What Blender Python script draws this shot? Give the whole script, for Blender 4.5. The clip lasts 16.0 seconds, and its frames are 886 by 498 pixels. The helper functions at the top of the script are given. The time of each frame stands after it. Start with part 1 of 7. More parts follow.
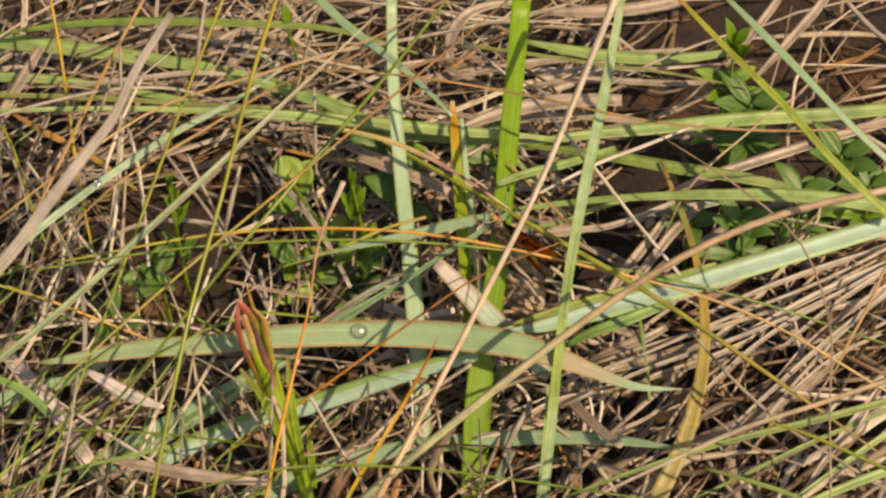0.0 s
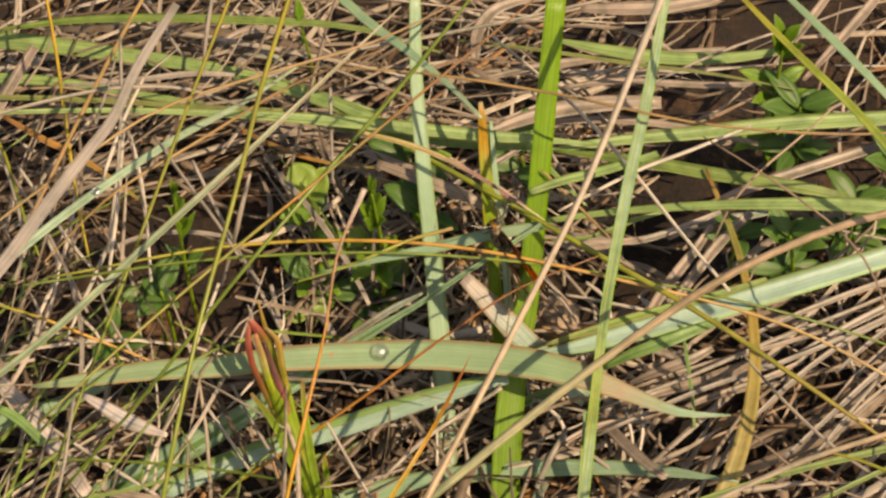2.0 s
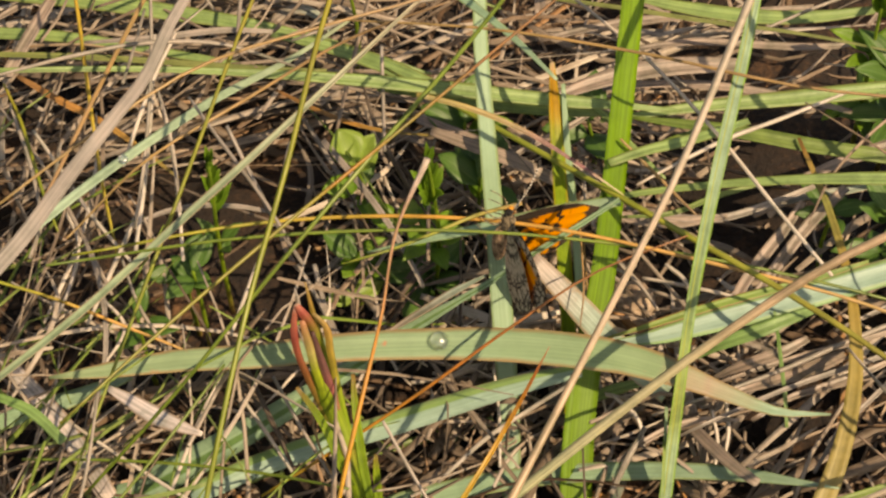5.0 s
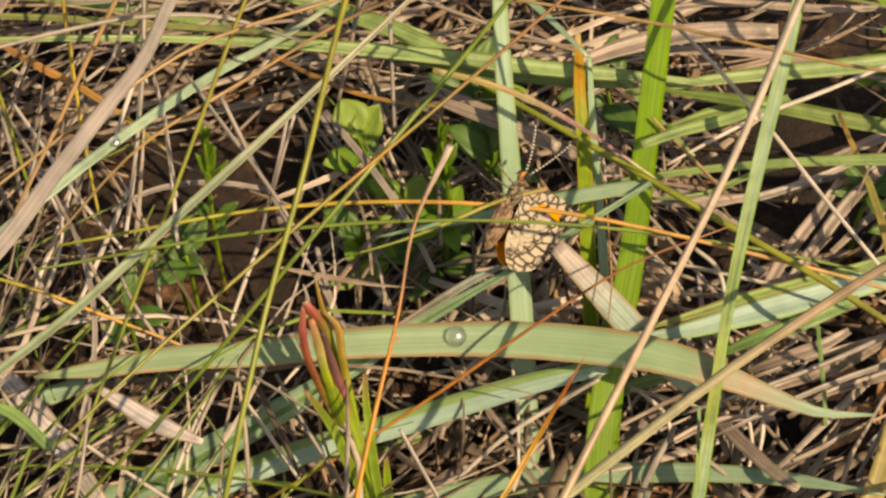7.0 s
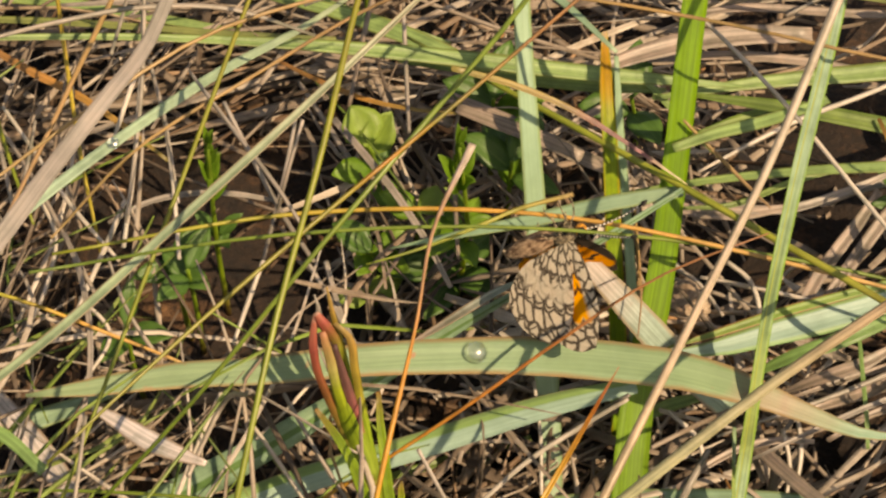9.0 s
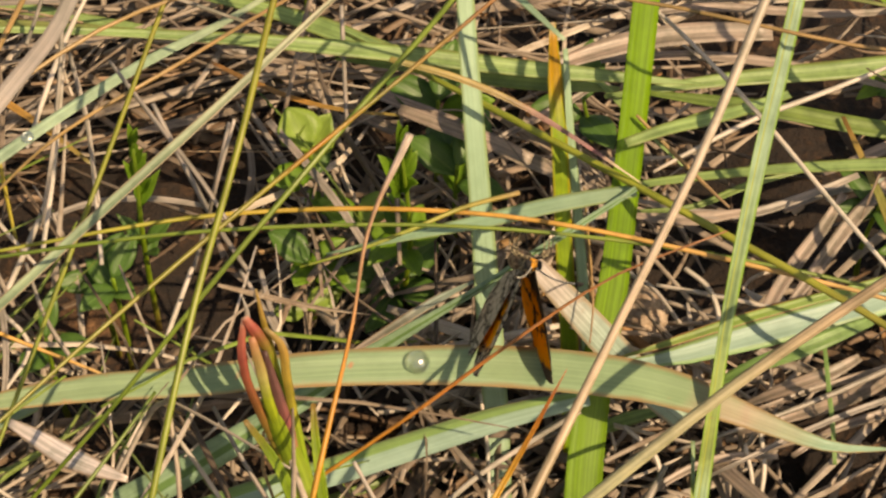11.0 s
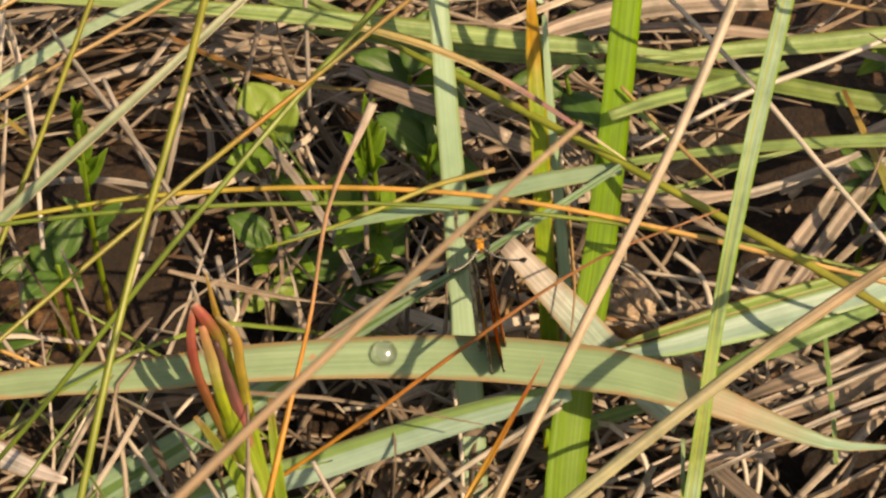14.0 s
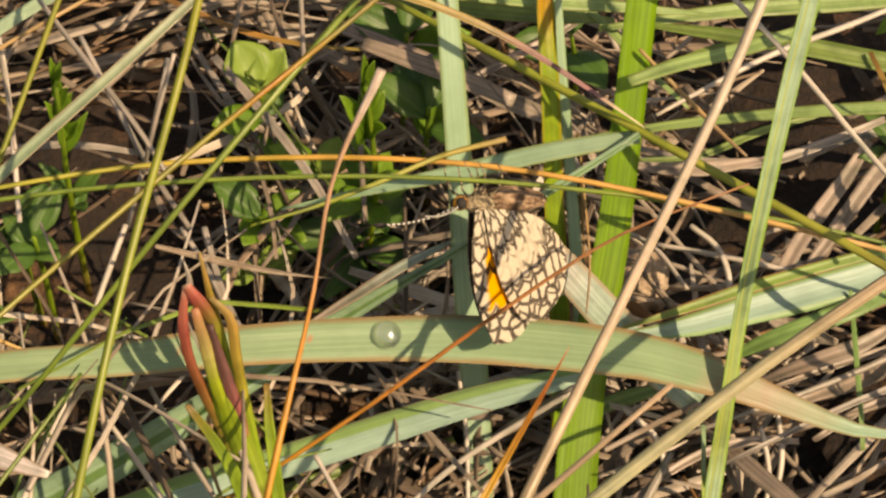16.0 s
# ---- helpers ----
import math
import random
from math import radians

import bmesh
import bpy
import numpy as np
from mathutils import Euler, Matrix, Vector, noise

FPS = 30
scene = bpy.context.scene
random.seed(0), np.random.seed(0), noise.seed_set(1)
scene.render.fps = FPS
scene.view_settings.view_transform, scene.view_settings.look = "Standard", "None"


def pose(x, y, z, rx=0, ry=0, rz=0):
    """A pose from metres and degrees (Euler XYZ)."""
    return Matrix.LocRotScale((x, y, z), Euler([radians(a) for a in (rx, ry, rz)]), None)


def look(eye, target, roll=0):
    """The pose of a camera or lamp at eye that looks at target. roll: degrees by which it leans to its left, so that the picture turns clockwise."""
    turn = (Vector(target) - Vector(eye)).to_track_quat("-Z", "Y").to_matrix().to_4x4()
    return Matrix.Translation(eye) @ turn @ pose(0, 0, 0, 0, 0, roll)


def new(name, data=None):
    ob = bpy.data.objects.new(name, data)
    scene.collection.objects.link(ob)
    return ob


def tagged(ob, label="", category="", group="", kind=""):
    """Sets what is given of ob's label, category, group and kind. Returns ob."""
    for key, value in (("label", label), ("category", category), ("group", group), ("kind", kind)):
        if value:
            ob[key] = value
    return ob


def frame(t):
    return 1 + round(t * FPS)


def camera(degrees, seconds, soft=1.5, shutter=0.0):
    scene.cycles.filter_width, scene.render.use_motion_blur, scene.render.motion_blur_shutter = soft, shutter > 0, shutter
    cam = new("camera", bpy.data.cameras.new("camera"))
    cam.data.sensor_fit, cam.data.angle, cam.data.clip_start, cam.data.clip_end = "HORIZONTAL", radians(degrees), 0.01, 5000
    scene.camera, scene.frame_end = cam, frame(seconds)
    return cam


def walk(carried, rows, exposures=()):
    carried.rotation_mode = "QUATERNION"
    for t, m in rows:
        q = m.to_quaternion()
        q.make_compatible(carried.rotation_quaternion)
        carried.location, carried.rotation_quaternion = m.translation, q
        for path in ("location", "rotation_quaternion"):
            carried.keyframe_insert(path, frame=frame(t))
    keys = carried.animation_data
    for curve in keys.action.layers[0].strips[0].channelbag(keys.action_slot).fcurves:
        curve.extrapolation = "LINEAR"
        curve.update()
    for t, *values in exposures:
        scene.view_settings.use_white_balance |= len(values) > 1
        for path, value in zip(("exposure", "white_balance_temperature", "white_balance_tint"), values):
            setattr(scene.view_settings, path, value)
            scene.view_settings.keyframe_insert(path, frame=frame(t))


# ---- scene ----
# ---- camera and its walk ----
cam = camera(22.00, 16.0, soft=2.5, shutter=0.3)
PATH = [
    (0.0, look((0.01902, -0.30176, 0.42493), (0.01848, -0.07584, 0.15761), -0.003)),
    (0.5, look((0.01930, -0.29503, 0.41565), (0.01920, -0.06915, 0.14830), 0.204)),
    (1.0, look((0.01746, -0.28771, 0.40915), (0.01678, -0.06263, 0.14113), 0.138)),
    (1.5, look((0.01645, -0.28430, 0.40209), (0.01545, -0.05820, 0.13492), 0.076)),
    (2.0, look((0.01334, -0.27701, 0.39460), (0.01284, -0.04908, 0.12899), 0.030)),
    (2.5, look((0.00860, -0.27021, 0.38769), (0.00955, -0.04275, 0.12167), 0.519)),
    (3.0, look((0.00718, -0.26632, 0.38168), (0.00871, -0.04009, 0.11462), 0.611)),
    (3.5, look((0.00496, -0.26353, 0.37627), (0.00582, -0.03680, 0.10964), 0.606)),
    (4.0, look((0.00298, -0.25773, 0.37069), (0.00284, -0.03111, 0.10397), 0.367)),
    (4.2, look((0.00330, -0.25647, 0.36754), (0.00156, -0.02911, 0.10145), 0.091)),
    (6.3, look((-0.00995, -0.22084, 0.35068), (-0.00209, -0.00592, 0.07455), 2.272)),
    (6.5, look((-0.01141, -0.21876, 0.34879), (-0.00239, -0.00497, 0.07183), 2.497)),
    (7.0, look((-0.01128, -0.21473, 0.34390), (-0.00257, -0.00172, 0.06632), 2.440)),
    (7.5, look((-0.01501, -0.20853, 0.34077), (-0.00465, 0.00348, 0.06248), 2.743)),
    (8.0, look((-0.01547, -0.20669, 0.33500), (-0.00581, 0.00617, 0.05733), 2.723)),
    (10.3, look((-0.01103, -0.20583, 0.30681), (0.00084, 0.02124, 0.04073), 2.649)),
    (10.5, look((-0.01028, -0.20460, 0.30521), (0.00241, 0.02223, 0.03897), 2.789)),
    (11.0, look((-0.01002, -0.19983, 0.29990), (0.00475, 0.02712, 0.03386), 3.225)),
    (11.5, look((-0.00829, -0.19662, 0.29582), (0.00938, 0.02865, 0.02854), 3.775)),
    (12.0, look((-0.00717, -0.19302, 0.29190), (0.01202, 0.03258, 0.02500), 3.902)),
    (12.5, look((-0.00693, -0.19053, 0.28894), (0.01153, 0.03693, 0.02357), 3.541)),
    (13.0, look((-0.00633, -0.18921, 0.28596), (0.01066, 0.03815, 0.02041), 3.186)),
    (13.5, look((-0.00524, -0.18763, 0.28280), (0.01163, 0.04037, 0.01779), 3.155)),
    (14.0, look((-0.00561, -0.18604, 0.27884), (0.01009, 0.04161, 0.01346), 3.284)),
    (14.5, look((-0.00523, -0.18450, 0.27587), (0.01011, 0.04188, 0.00937), 3.370)),
    (15.0, look((-0.00827, -0.18432, 0.27147), (0.01044, 0.04375, 0.00664), 4.025)),
    (15.5, look((-0.01026, -0.17748, 0.26866), (0.00919, 0.04784, 0.00155), 4.048)),
    (16.0, look((-0.01210, -0.16952, 0.26623), (0.01164, 0.05069, -0.00477), 5.104)),
]
walk(cam, PATH, exposures=[(0.0, 0.18, 10700, 17), (16.0, 0.28, 11300, 18)])

# ---- sky and sun ----
SUN_ELEVATION, SUN_AZIMUTH = 51.0, -44.0      # azimuth from +x towards +y
world = bpy.data.worlds.new("sky")
scene.world = world
world.use_nodes = True
sky = world.node_tree.nodes.new("ShaderNodeTexSky")
sky.sky_type, sky.sun_disc = "NISHITA", False
sky.sun_elevation, sky.sun_rotation = radians(SUN_ELEVATION), radians(90.0 - SUN_AZIMUTH)
world.node_tree.links.new(sky.outputs[0], world.node_tree.nodes["Background"].inputs[0])
world.node_tree.nodes["Background"].inputs[1].default_value = 0.14
sun = new("sun", bpy.data.lights.new("sun", "SUN"))
sun.data.energy, sun.data.angle, sun.data.color = 4.4, radians(0.53), (1.0, 0.95, 0.87)
toward = Vector((math.cos(radians(SUN_AZIMUTH)) * math.cos(radians(SUN_ELEVATION)),
                 math.sin(radians(SUN_AZIMUTH)) * math.cos(radians(SUN_ELEVATION)), math.sin(radians(SUN_ELEVATION))))
sun.matrix_world = look(toward * 3, (0, 0, 0))


# ---- materials ----
def material(name):
    m = bpy.data.materials.new(name)
    m.use_nodes = True
    return m, m.node_tree.nodes, m.node_tree.links


def ramp(nodes, stops, mode="LINEAR"):
    r = nodes.new("ShaderNodeValToRGB")
    r.color_ramp.interpolation = mode
    el = r.color_ramp.elements
    while len(el) > 1:
        el.remove(el[-1])
    el[0].position, el[0].color = stops[0][0], (*stops[0][1], 1)
    for at, c in stops[1:]:
        e = el.new(at)
        e.color = (*c, 1)
    return r


def blend(nodes, links, kind, fac, a, b):
    """Mix two colours; fac, a and b are sockets or values."""
    n = nodes.new("ShaderNodeMix")
    n.data_type, n.blend_type = "RGBA", kind
    for socket, value in ((n.inputs[0], fac), (n.inputs[6], a), (n.inputs[7], b)):
        if hasattr(value, "is_output"):
            links.new(value, socket)
        elif isinstance(value, tuple):
            socket.default_value = (*value, 1)
        else:
            socket.default_value = value
    return n.outputs[2]


def mathn(nodes, links, op, a, b=0.0):
    n = nodes.new("ShaderNodeMath")
    n.operation = op
    for socket, value in ((n.inputs[0], a), (n.inputs[1], b)):
        if hasattr(value, "is_output"):
            links.new(value, socket)
        else:
            socket.default_value = value
    return n.outputs[0]


def noise_tex(nodes, links, vector, scale, detail=3.0, rough=0.55):
    n = nodes.new("ShaderNodeTexNoise")
    n.inputs["Scale"].default_value, n.inputs["Detail"].default_value = scale, detail
    n.inputs["Roughness"].default_value = rough
    links.new(vector, n.inputs["Vector"])
    return n.outputs[0]


def uv_map(nodes, name):
    n = nodes.new("ShaderNodeUVMap")
    n.uv_map = name
    return n.outputs[0]


def scaled(nodes, links, vector, scale):
    n = nodes.new("ShaderNodeMapping")
    n.inputs["Scale"].default_value = scale
    links.new(vector, n.inputs["Vector"])
    return n.outputs[0]


def grass_material(name, stops, rough=0.42, glow=0.35, vein=0.35, edge=None, rib=None, blotch=0.35, spot=None, vary=0.25, lanes=None):
    """A grass blade: colour along its length, fine veins lengthwise, blotches, edge and midrib tints, light shining through."""
    m, nodes, links = material(name)
    p = nodes["Principled BSDF"]
    grow, metres = uv_map(nodes, "grow"), uv_map(nodes, "metres")
    sep = nodes.new("ShaderNodeSeparateXYZ")
    links.new(grow, sep.inputs[0])
    geo = nodes.new("ShaderNodeNewGeometry")
    co = nodes.new("ShaderNodeTexCoord").outputs["Object"]
    wob = noise_tex(nodes, links, co, 90.0, 2.0)
    along = mathn(nodes, links, "ADD", sep.outputs[1], mathn(nodes, links, "MULTIPLY", mathn(nodes, links, "SUBTRACT", wob, 0.5), 0.16))
    r = ramp(nodes, stops)
    links.new(along, r.inputs[0])
    colour = r.outputs[0]
    if lanes:
        lane = ramp(nodes, lanes)
        links.new(mathn(nodes, links, "ADD", sep.outputs[0], mathn(nodes, links, "MULTIPLY", mathn(nodes, links, "SUBTRACT", wob, 0.5), 0.05)), lane.inputs[0])
        colour = blend(nodes, links, "MIX", 0.85, colour, lane.outputs[0])
    veins = noise_tex(nodes, links, scaled(nodes, links, metres, (2600.0, 25.0, 1.0)), 1.0, 2.0)
    fine = noise_tex(nodes, links, scaled(nodes, links, metres, (6000.0, 220.0, 1.0)), 1.0, 1.0)
    light = ramp(nodes, [(0.3, (1 - vein, 1 - vein, 1 - vein * 1.1)), (0.7, (1 + vein * 0.7, 1 + vein * 0.6, 1 + vein * 0.7))])
    links.new(veins, light.inputs[0])
    colour = blend(nodes, links, "MULTIPLY", 1.0, colour, light.outputs[0])
    patch = noise_tex(nodes, links, co, 170.0, 4.0, 0.65)
    tint = ramp(nodes, [(0.34, (1 - blotch, 1 - blotch * 0.9, 1 - blotch)), (0.55, (1, 1, 1)), (0.72, (1 + blotch * 0.5, 1 + blotch * 0.35, 1 + blotch * 0.25))])
    links.new(patch, tint.inputs[0])
    colour = blend(nodes, links, "MULTIPLY", 1.0, colour, tint.outputs[0])
    across = mathn(nodes, links, "ABSOLUTE", mathn(nodes, links, "SUBTRACT", sep.outputs[0], 0.5))
    if edge:
        f = ramp(nodes, [(0.36, (0, 0, 0)), (0.49, (1, 1, 1))])
        links.new(mathn(nodes, links, "ADD", across, mathn(nodes, links, "MULTIPLY", mathn(nodes, links, "SUBTRACT", wob, 0.5), 0.22)), f.inputs[0])
        colour = blend(nodes, links, "MIX", f.outputs[0], colour, edge)
    if rib:
        f = ramp(nodes, [(0.015, (1, 1, 1)), (0.06, (0, 0, 0))])
        links.new(across, f.inputs[0])
        colour = blend(nodes, links, "MIX", f.outputs[0], colour, rib)
    if spot:
        f = ramp(nodes, [(0.66, (0, 0, 0)), (0.74, (1, 1, 1))])
        links.new(noise_tex(nodes, links, co, 260.0, 3.0), f.inputs[0])
        colour = blend(nodes, links, "MIX", f.outputs[0], colour, spot)
    if vary:
        shade = ramp(nodes, [(0.0, (1 - vary, 1 - vary, 1 - vary)), (1.0, (1 + vary, 1 + vary * 0.9, 1 + vary * 0.7))])
        links.new(geo.outputs["Random Per Island"], shade.inputs[0])
        colour = blend(nodes, links, "MULTIPLY", 1.0, colour, shade.outputs[0])
    links.new(colour, p.inputs["Base Color"])
    rr = mathn(nodes, links, "ADD", mathn(nodes, links, "MULTIPLY", fine, 0.25), rough - 0.12)
    links.new(rr, p.inputs["Roughness"])
    p.inputs["Specular IOR Level"].default_value = 0.45
    bump = nodes.new("ShaderNodeBump")
    bump.inputs["Strength"].default_value, bump.inputs["Distance"].default_value = 0.55, 0.00012
    links.new(mathn(nodes, links, "ADD", veins, mathn(nodes, links, "MULTIPLY", fine, 0.5)), bump.inputs["Height"])
    links.new(bump.outputs[0], p.inputs["Normal"])
    if glow:
        tr = nodes.new("ShaderNodeBsdfTranslucent")
        links.new(blend(nodes, links, "MULTIPLY", 1.0, colour, (1.15, 1.1, 0.55)), tr.inputs[0])
        mix = nodes.new("ShaderNodeMixShader")
        mix.inputs[0].default_value = glow
        links.new(p.outputs[0], mix.inputs[1])
        links.new(tr.outputs[0], mix.inputs[2])
        links.new(mix.outputs[0], nodes["Material Output"].inputs[0])
    return m


G = grass_material
MATS = {
    "main": G("main_leaf", [(0, (0.27, 0.37, 0.19)), (0.15, (0.27, 0.395, 0.22)), (0.55, (0.275, 0.42, 0.245)), (0.78, (0.275, 0.41, 0.215)), (0.835, (0.45, 0.35, 0.24)), (0.87, (0.33, 0.40, 0.25)), (0.91, (0.26, 0.43, 0.28)), (1, (0.25, 0.42, 0.29))], edge=(0.40, 0.27, 0.13), vein=0.16, blotch=0.12, spot=(0.5, 0.24, 0.13), vary=0),
    "pale": G("pale_leaf", [(0, (0.27, 0.43, 0.26)), (0.5, (0.285, 0.46, 0.31)), (1, (0.28, 0.42, 0.29))], vein=0.14, blotch=0.18, edge=(0.28, 0.36, 0.16)),
    "paleup": G("upright_glaucous_leaf", [(0, (0.25, 0.39, 0.25)), (0.5, (0.265, 0.42, 0.28)), (1, (0.25, 0.38, 0.25))], vein=0.14, blotch=0.12, edge=(0.24, 0.34, 0.15), glow=0.2),
    "pale2": G("bluish_leaf", [(0, (0.27, 0.40, 0.30)), (1, (0.265, 0.41, 0.33))], lanes=[(0, (0.30, 0.22, 0.12)), (0.06, (0.20, 0.32, 0.10)), (0.14, (0.22, 0.36, 0.14)), (0.18, (0.265, 0.41, 0.34)), (0.8, (0.27, 0.42, 0.34)), (0.84, (0.22, 0.38, 0.17)), (1, (0.20, 0.36, 0.13))], vein=0.14, blotch=0.16, glow=0.2),
    "twotone": G("two_toned_leaf", [(0, (0.27, 0.41, 0.30)), (1, (0.27, 0.41, 0.33))], lanes=[(0, (0.36, 0.22, 0.13)), (0.05, (0.22, 0.35, 0.10)), (0.38, (0.20, 0.35, 0.09)), (0.42, (0.28, 0.43, 0.34)), (1, (0.29, 0.44, 0.36))], vein=0.14, blotch=0.16, glow=0.2),
    "bluepale": G("blue_green_strip", [(0, (0.403, 0.560, 0.426)), (0.6, (0.358, 0.504, 0.347)), (1, (0.403, 0.470, 0.314))], vein=0.2),
    "lightgreen": G("light_green_leaf", [(0, (0.18, 0.34, 0.10)), (1, (0.24, 0.40, 0.15))]),
    "foldleaf": G("folded_leaf", [(0, (0.28, 0.45, 0.27)), (0.5, (0.27, 0.44, 0.26)), (0.8, (0.26, 0.43, 0.28)), (1, (0.30, 0.45, 0.33))], vein=0.16, lanes=[(0, (0.27, 0.43, 0.28)), (0.40, (0.28, 0.44, 0.29)), (0.44, (0.10, 0.22, 0.05)), (0.64, (0.09, 0.21, 0.045)), (0.68, (0.29, 0.46, 0.32)), (1, (0.28, 0.45, 0.31))]),
    "wide_green": G("bright_green_blade", [(0, (0.19, 0.37, 0.02)), (0.4, (0.16, 0.33, 0.015)), (0.6, (0.18, 0.34, 0.03)), (1, (0.17, 0.32, 0.03))], vein=0.3, blotch=0.15, glow=0.4),
    "leaf": G("green_leaf", [(0, (0.246, 0.370, 0.134)), (0.5, (0.258, 0.403, 0.146)), (1, (0.280, 0.426, 0.168))], edge=(0.2, 0.24, 0.07)),
    "green": G("grass_green", [(0, (0.15, 0.24, 0.05)), (0.6, (0.20, 0.30, 0.08)), (1, (0.23, 0.32, 0.11))]),
    "olive2": G("olive_leaf", [(0, (0.22, 0.26, 0.08)), (1, (0.24, 0.28, 0.10))]),
    "cut": G("cut_blade", [(0, (0.60, 0.46, 0.30)), (0.025, (0.50, 0.26, 0.03)), (0.10, (0.44, 0.25, 0.015)), (0.17, (0.31, 0.33, 0.02)), (0.26, (0.24, 0.36, 0.025)), (1, (0.20, 0.36, 0.03))], edge=(0.36, 0.32, 0.03), vein=0.25),
    "stem": G("folded_stem", [(0, (0.27, 0.41, 0.26)), (0.35, (0.29, 0.44, 0.29)), (0.6, (0.25, 0.38, 0.16)), (0.78, (0.29, 0.38, 0.11)), (0.82, (0.29, 0.43, 0.25)), (1, (0.30, 0.45, 0.31))], rib=(0.30, 0.34, 0.06), edge=(0.18, 0.32, 0.05), glow=0.2),
    "tan": G("tan_stalk", [(0, (0.42, 0.37, 0.31)), (0.4, (0.42, 0.35, 0.27)), (0.75, (0.43, 0.325, 0.22)), (1, (0.42, 0.30, 0.18))], glow=0.05),
    "neartan": G("near_tan_stalk", [(0, (0.30, 0.22, 0.15)), (1, (0.36, 0.26, 0.17))], glow=0.05),
    "tangreen": G("fading_stalk", [(0, (0.40, 0.29, 0.20)), (0.45, (0.39, 0.28, 0.18)), (0.62, (0.36, 0.33, 0.20)), (1, (0.28, 0.33, 0.19))], glow=0.05),
    "tanwide": G("grey_tan_stalk", [(0, (0.235, 0.21, 0.19)), (1, (0.27, 0.245, 0.222))], rough=0.6, glow=0.05, vein=0.3, blotch=0.3),
    "orange": G("orange_stalk", [(0, (0.22, 0.25, 0.03)), (0.18, (0.30, 0.26, 0.03)), (0.36, (0.50, 0.26, 0.05)), (0.6, (0.50, 0.29, 0.10)), (0.8, (0.50, 0.34, 0.16)), (1, (0.55, 0.38, 0.2))], glow=0.05, vein=0.15),
    "orange2": G("rusty_stalk", [(0, (0.32, 0.215, 0.09)), (0.5, (0.345, 0.215, 0.09)), (1, (0.30, 0.19, 0.11))], glow=0.05, vein=0.15),
    "greenthin": G("thin_green_stalk", [(0, (0.11, 0.17, 0.025)), (0.5, (0.125, 0.18, 0.025)), (1, (0.10, 0.16, 0.02))], glow=0.05, vein=0.15),
    "olive": G("olive_stalk", [(0, (0.20, 0.25, 0.03)), (0.5, (0.24, 0.26, 0.04)), (0.85, (0.27, 0.22, 0.05)), (1, (0.32, 0.22, 0.10))], glow=0.05, vein=0.2),
    "brownolive": G("rust_and_olive_stalk", [(0, (0.20, 0.10, 0.05)), (0.3, (0.26, 0.12, 0.04)), (0.44, (0.18, 0.165, 0.03)), (0.51, (0.36, 0.15, 0.02)), (0.57, (0.20, 0.175, 0.025)), (1, (0.17, 0.175, 0.03))], glow=0.05, vein=0.15),
    "yellowgreen": G("yellow_green_stalk", [(0, (0.27, 0.22, 0.025)), (0.3, (0.20, 0.205, 0.022)), (0.7, (0.165, 0.205, 0.022)), (1, (0.17, 0.20, 0.025))], glow=0.05, vein=0.15, blotch=0.25),
    "yellow": G("yellow_stalk", [(0, (0.46, 0.28, 0.04)), (1, (0.40, 0.33, 0.04))], glow=0.05),
    "yellowtip": G("yellow_tipped_stalk", [(0, (0.42, 0.24, 0.05)), (0.12, (0.28, 0.27, 0.04)), (0.4, (0.21, 0.27, 0.045)), (1, (0.20, 0.27, 0.05))], glow=0.05, vein=0.2),
    "yellowleaf": G("yellowing_leaf", [(0, (0.40, 0.20, 0.06)), (0.15, (0.28, 0.28, 0.08)), (0.35, (0.36, 0.25, 0.06)), (0.55, (0.37, 0.29, 0.08)), (1, (0.36, 0.31, 0.13))], vein=0.15),
    "awn": G("awn_stalk", [(0, (0.24, 0.20, 0.06)), (0.45, (0.24, 0.17, 0.06)), (0.6, (0.24, 0.12, 0.10)), (0.82, (0.24, 0.10, 0.10)), (0.9, (0.5, 0.42, 0.28)), (1, (0.6, 0.5, 0.32))], glow=0.05),
    "seed": G("seed_stalk", [(0, (0.55, 0.44, 0.38)), (0.08, (0.55, 0.44, 0.37)), (0.14, (0.42, 0.27, 0.18)), (0.34, (0.40, 0.22, 0.12)), (0.46, (0.46, 0.20, 0.04)), (0.65, (0.52, 0.24, 0.03)), (1, (0.45, 0.27, 0.02))], glow=0.05),
    "browndiag": G("brown_stalk", [(0, (0.36, 0.27, 0.03)), (0.3, (0.46, 0.20, 0.03)), (0.55, (0.36, 0.13, 0.03)), (1, (0.34, 0.16, 0.08))], glow=0.05),
    "redtip": G("red_tipped_blade", [(0, (0.45, 0.2, 0.1)), (0.15, (0.40, 0.12, 0.02)), (0.4, (0.42, 0.22, 0.02)), (1, (0.40, 0.30, 0.03))], glow=0.1),
    "dryleaf": G("dry_leaf", [(0, (0.31, 0.25, 0.205)), (0.25, (0.30, 0.26, 0.22)), (0.5, (0.28, 0.28, 0.235)), (0.7, (0.25, 0.31, 0.255)), (1, (0.22, 0.31, 0.23))], vein=0.5, blotch=0.5, glow=0.1, edge=(0.26, 0.18, 0.11), spot=(0.22, 0.16, 0.10)),
    "dryend": G("dry_cream_blade_end", [(0, (0.34, 0.295, 0.262)), (0.2, (0.335, 0.305, 0.27)), (0.30, (0.30, 0.33, 0.285)), (0.42, (0.265, 0.37, 0.305)), (1, (0.26, 0.38, 0.29))], vein=0.4, blotch=0.3, glow=0.15, edge=(0.34, 0.27, 0.18), spot=(0.28, 0.21, 0.14)),
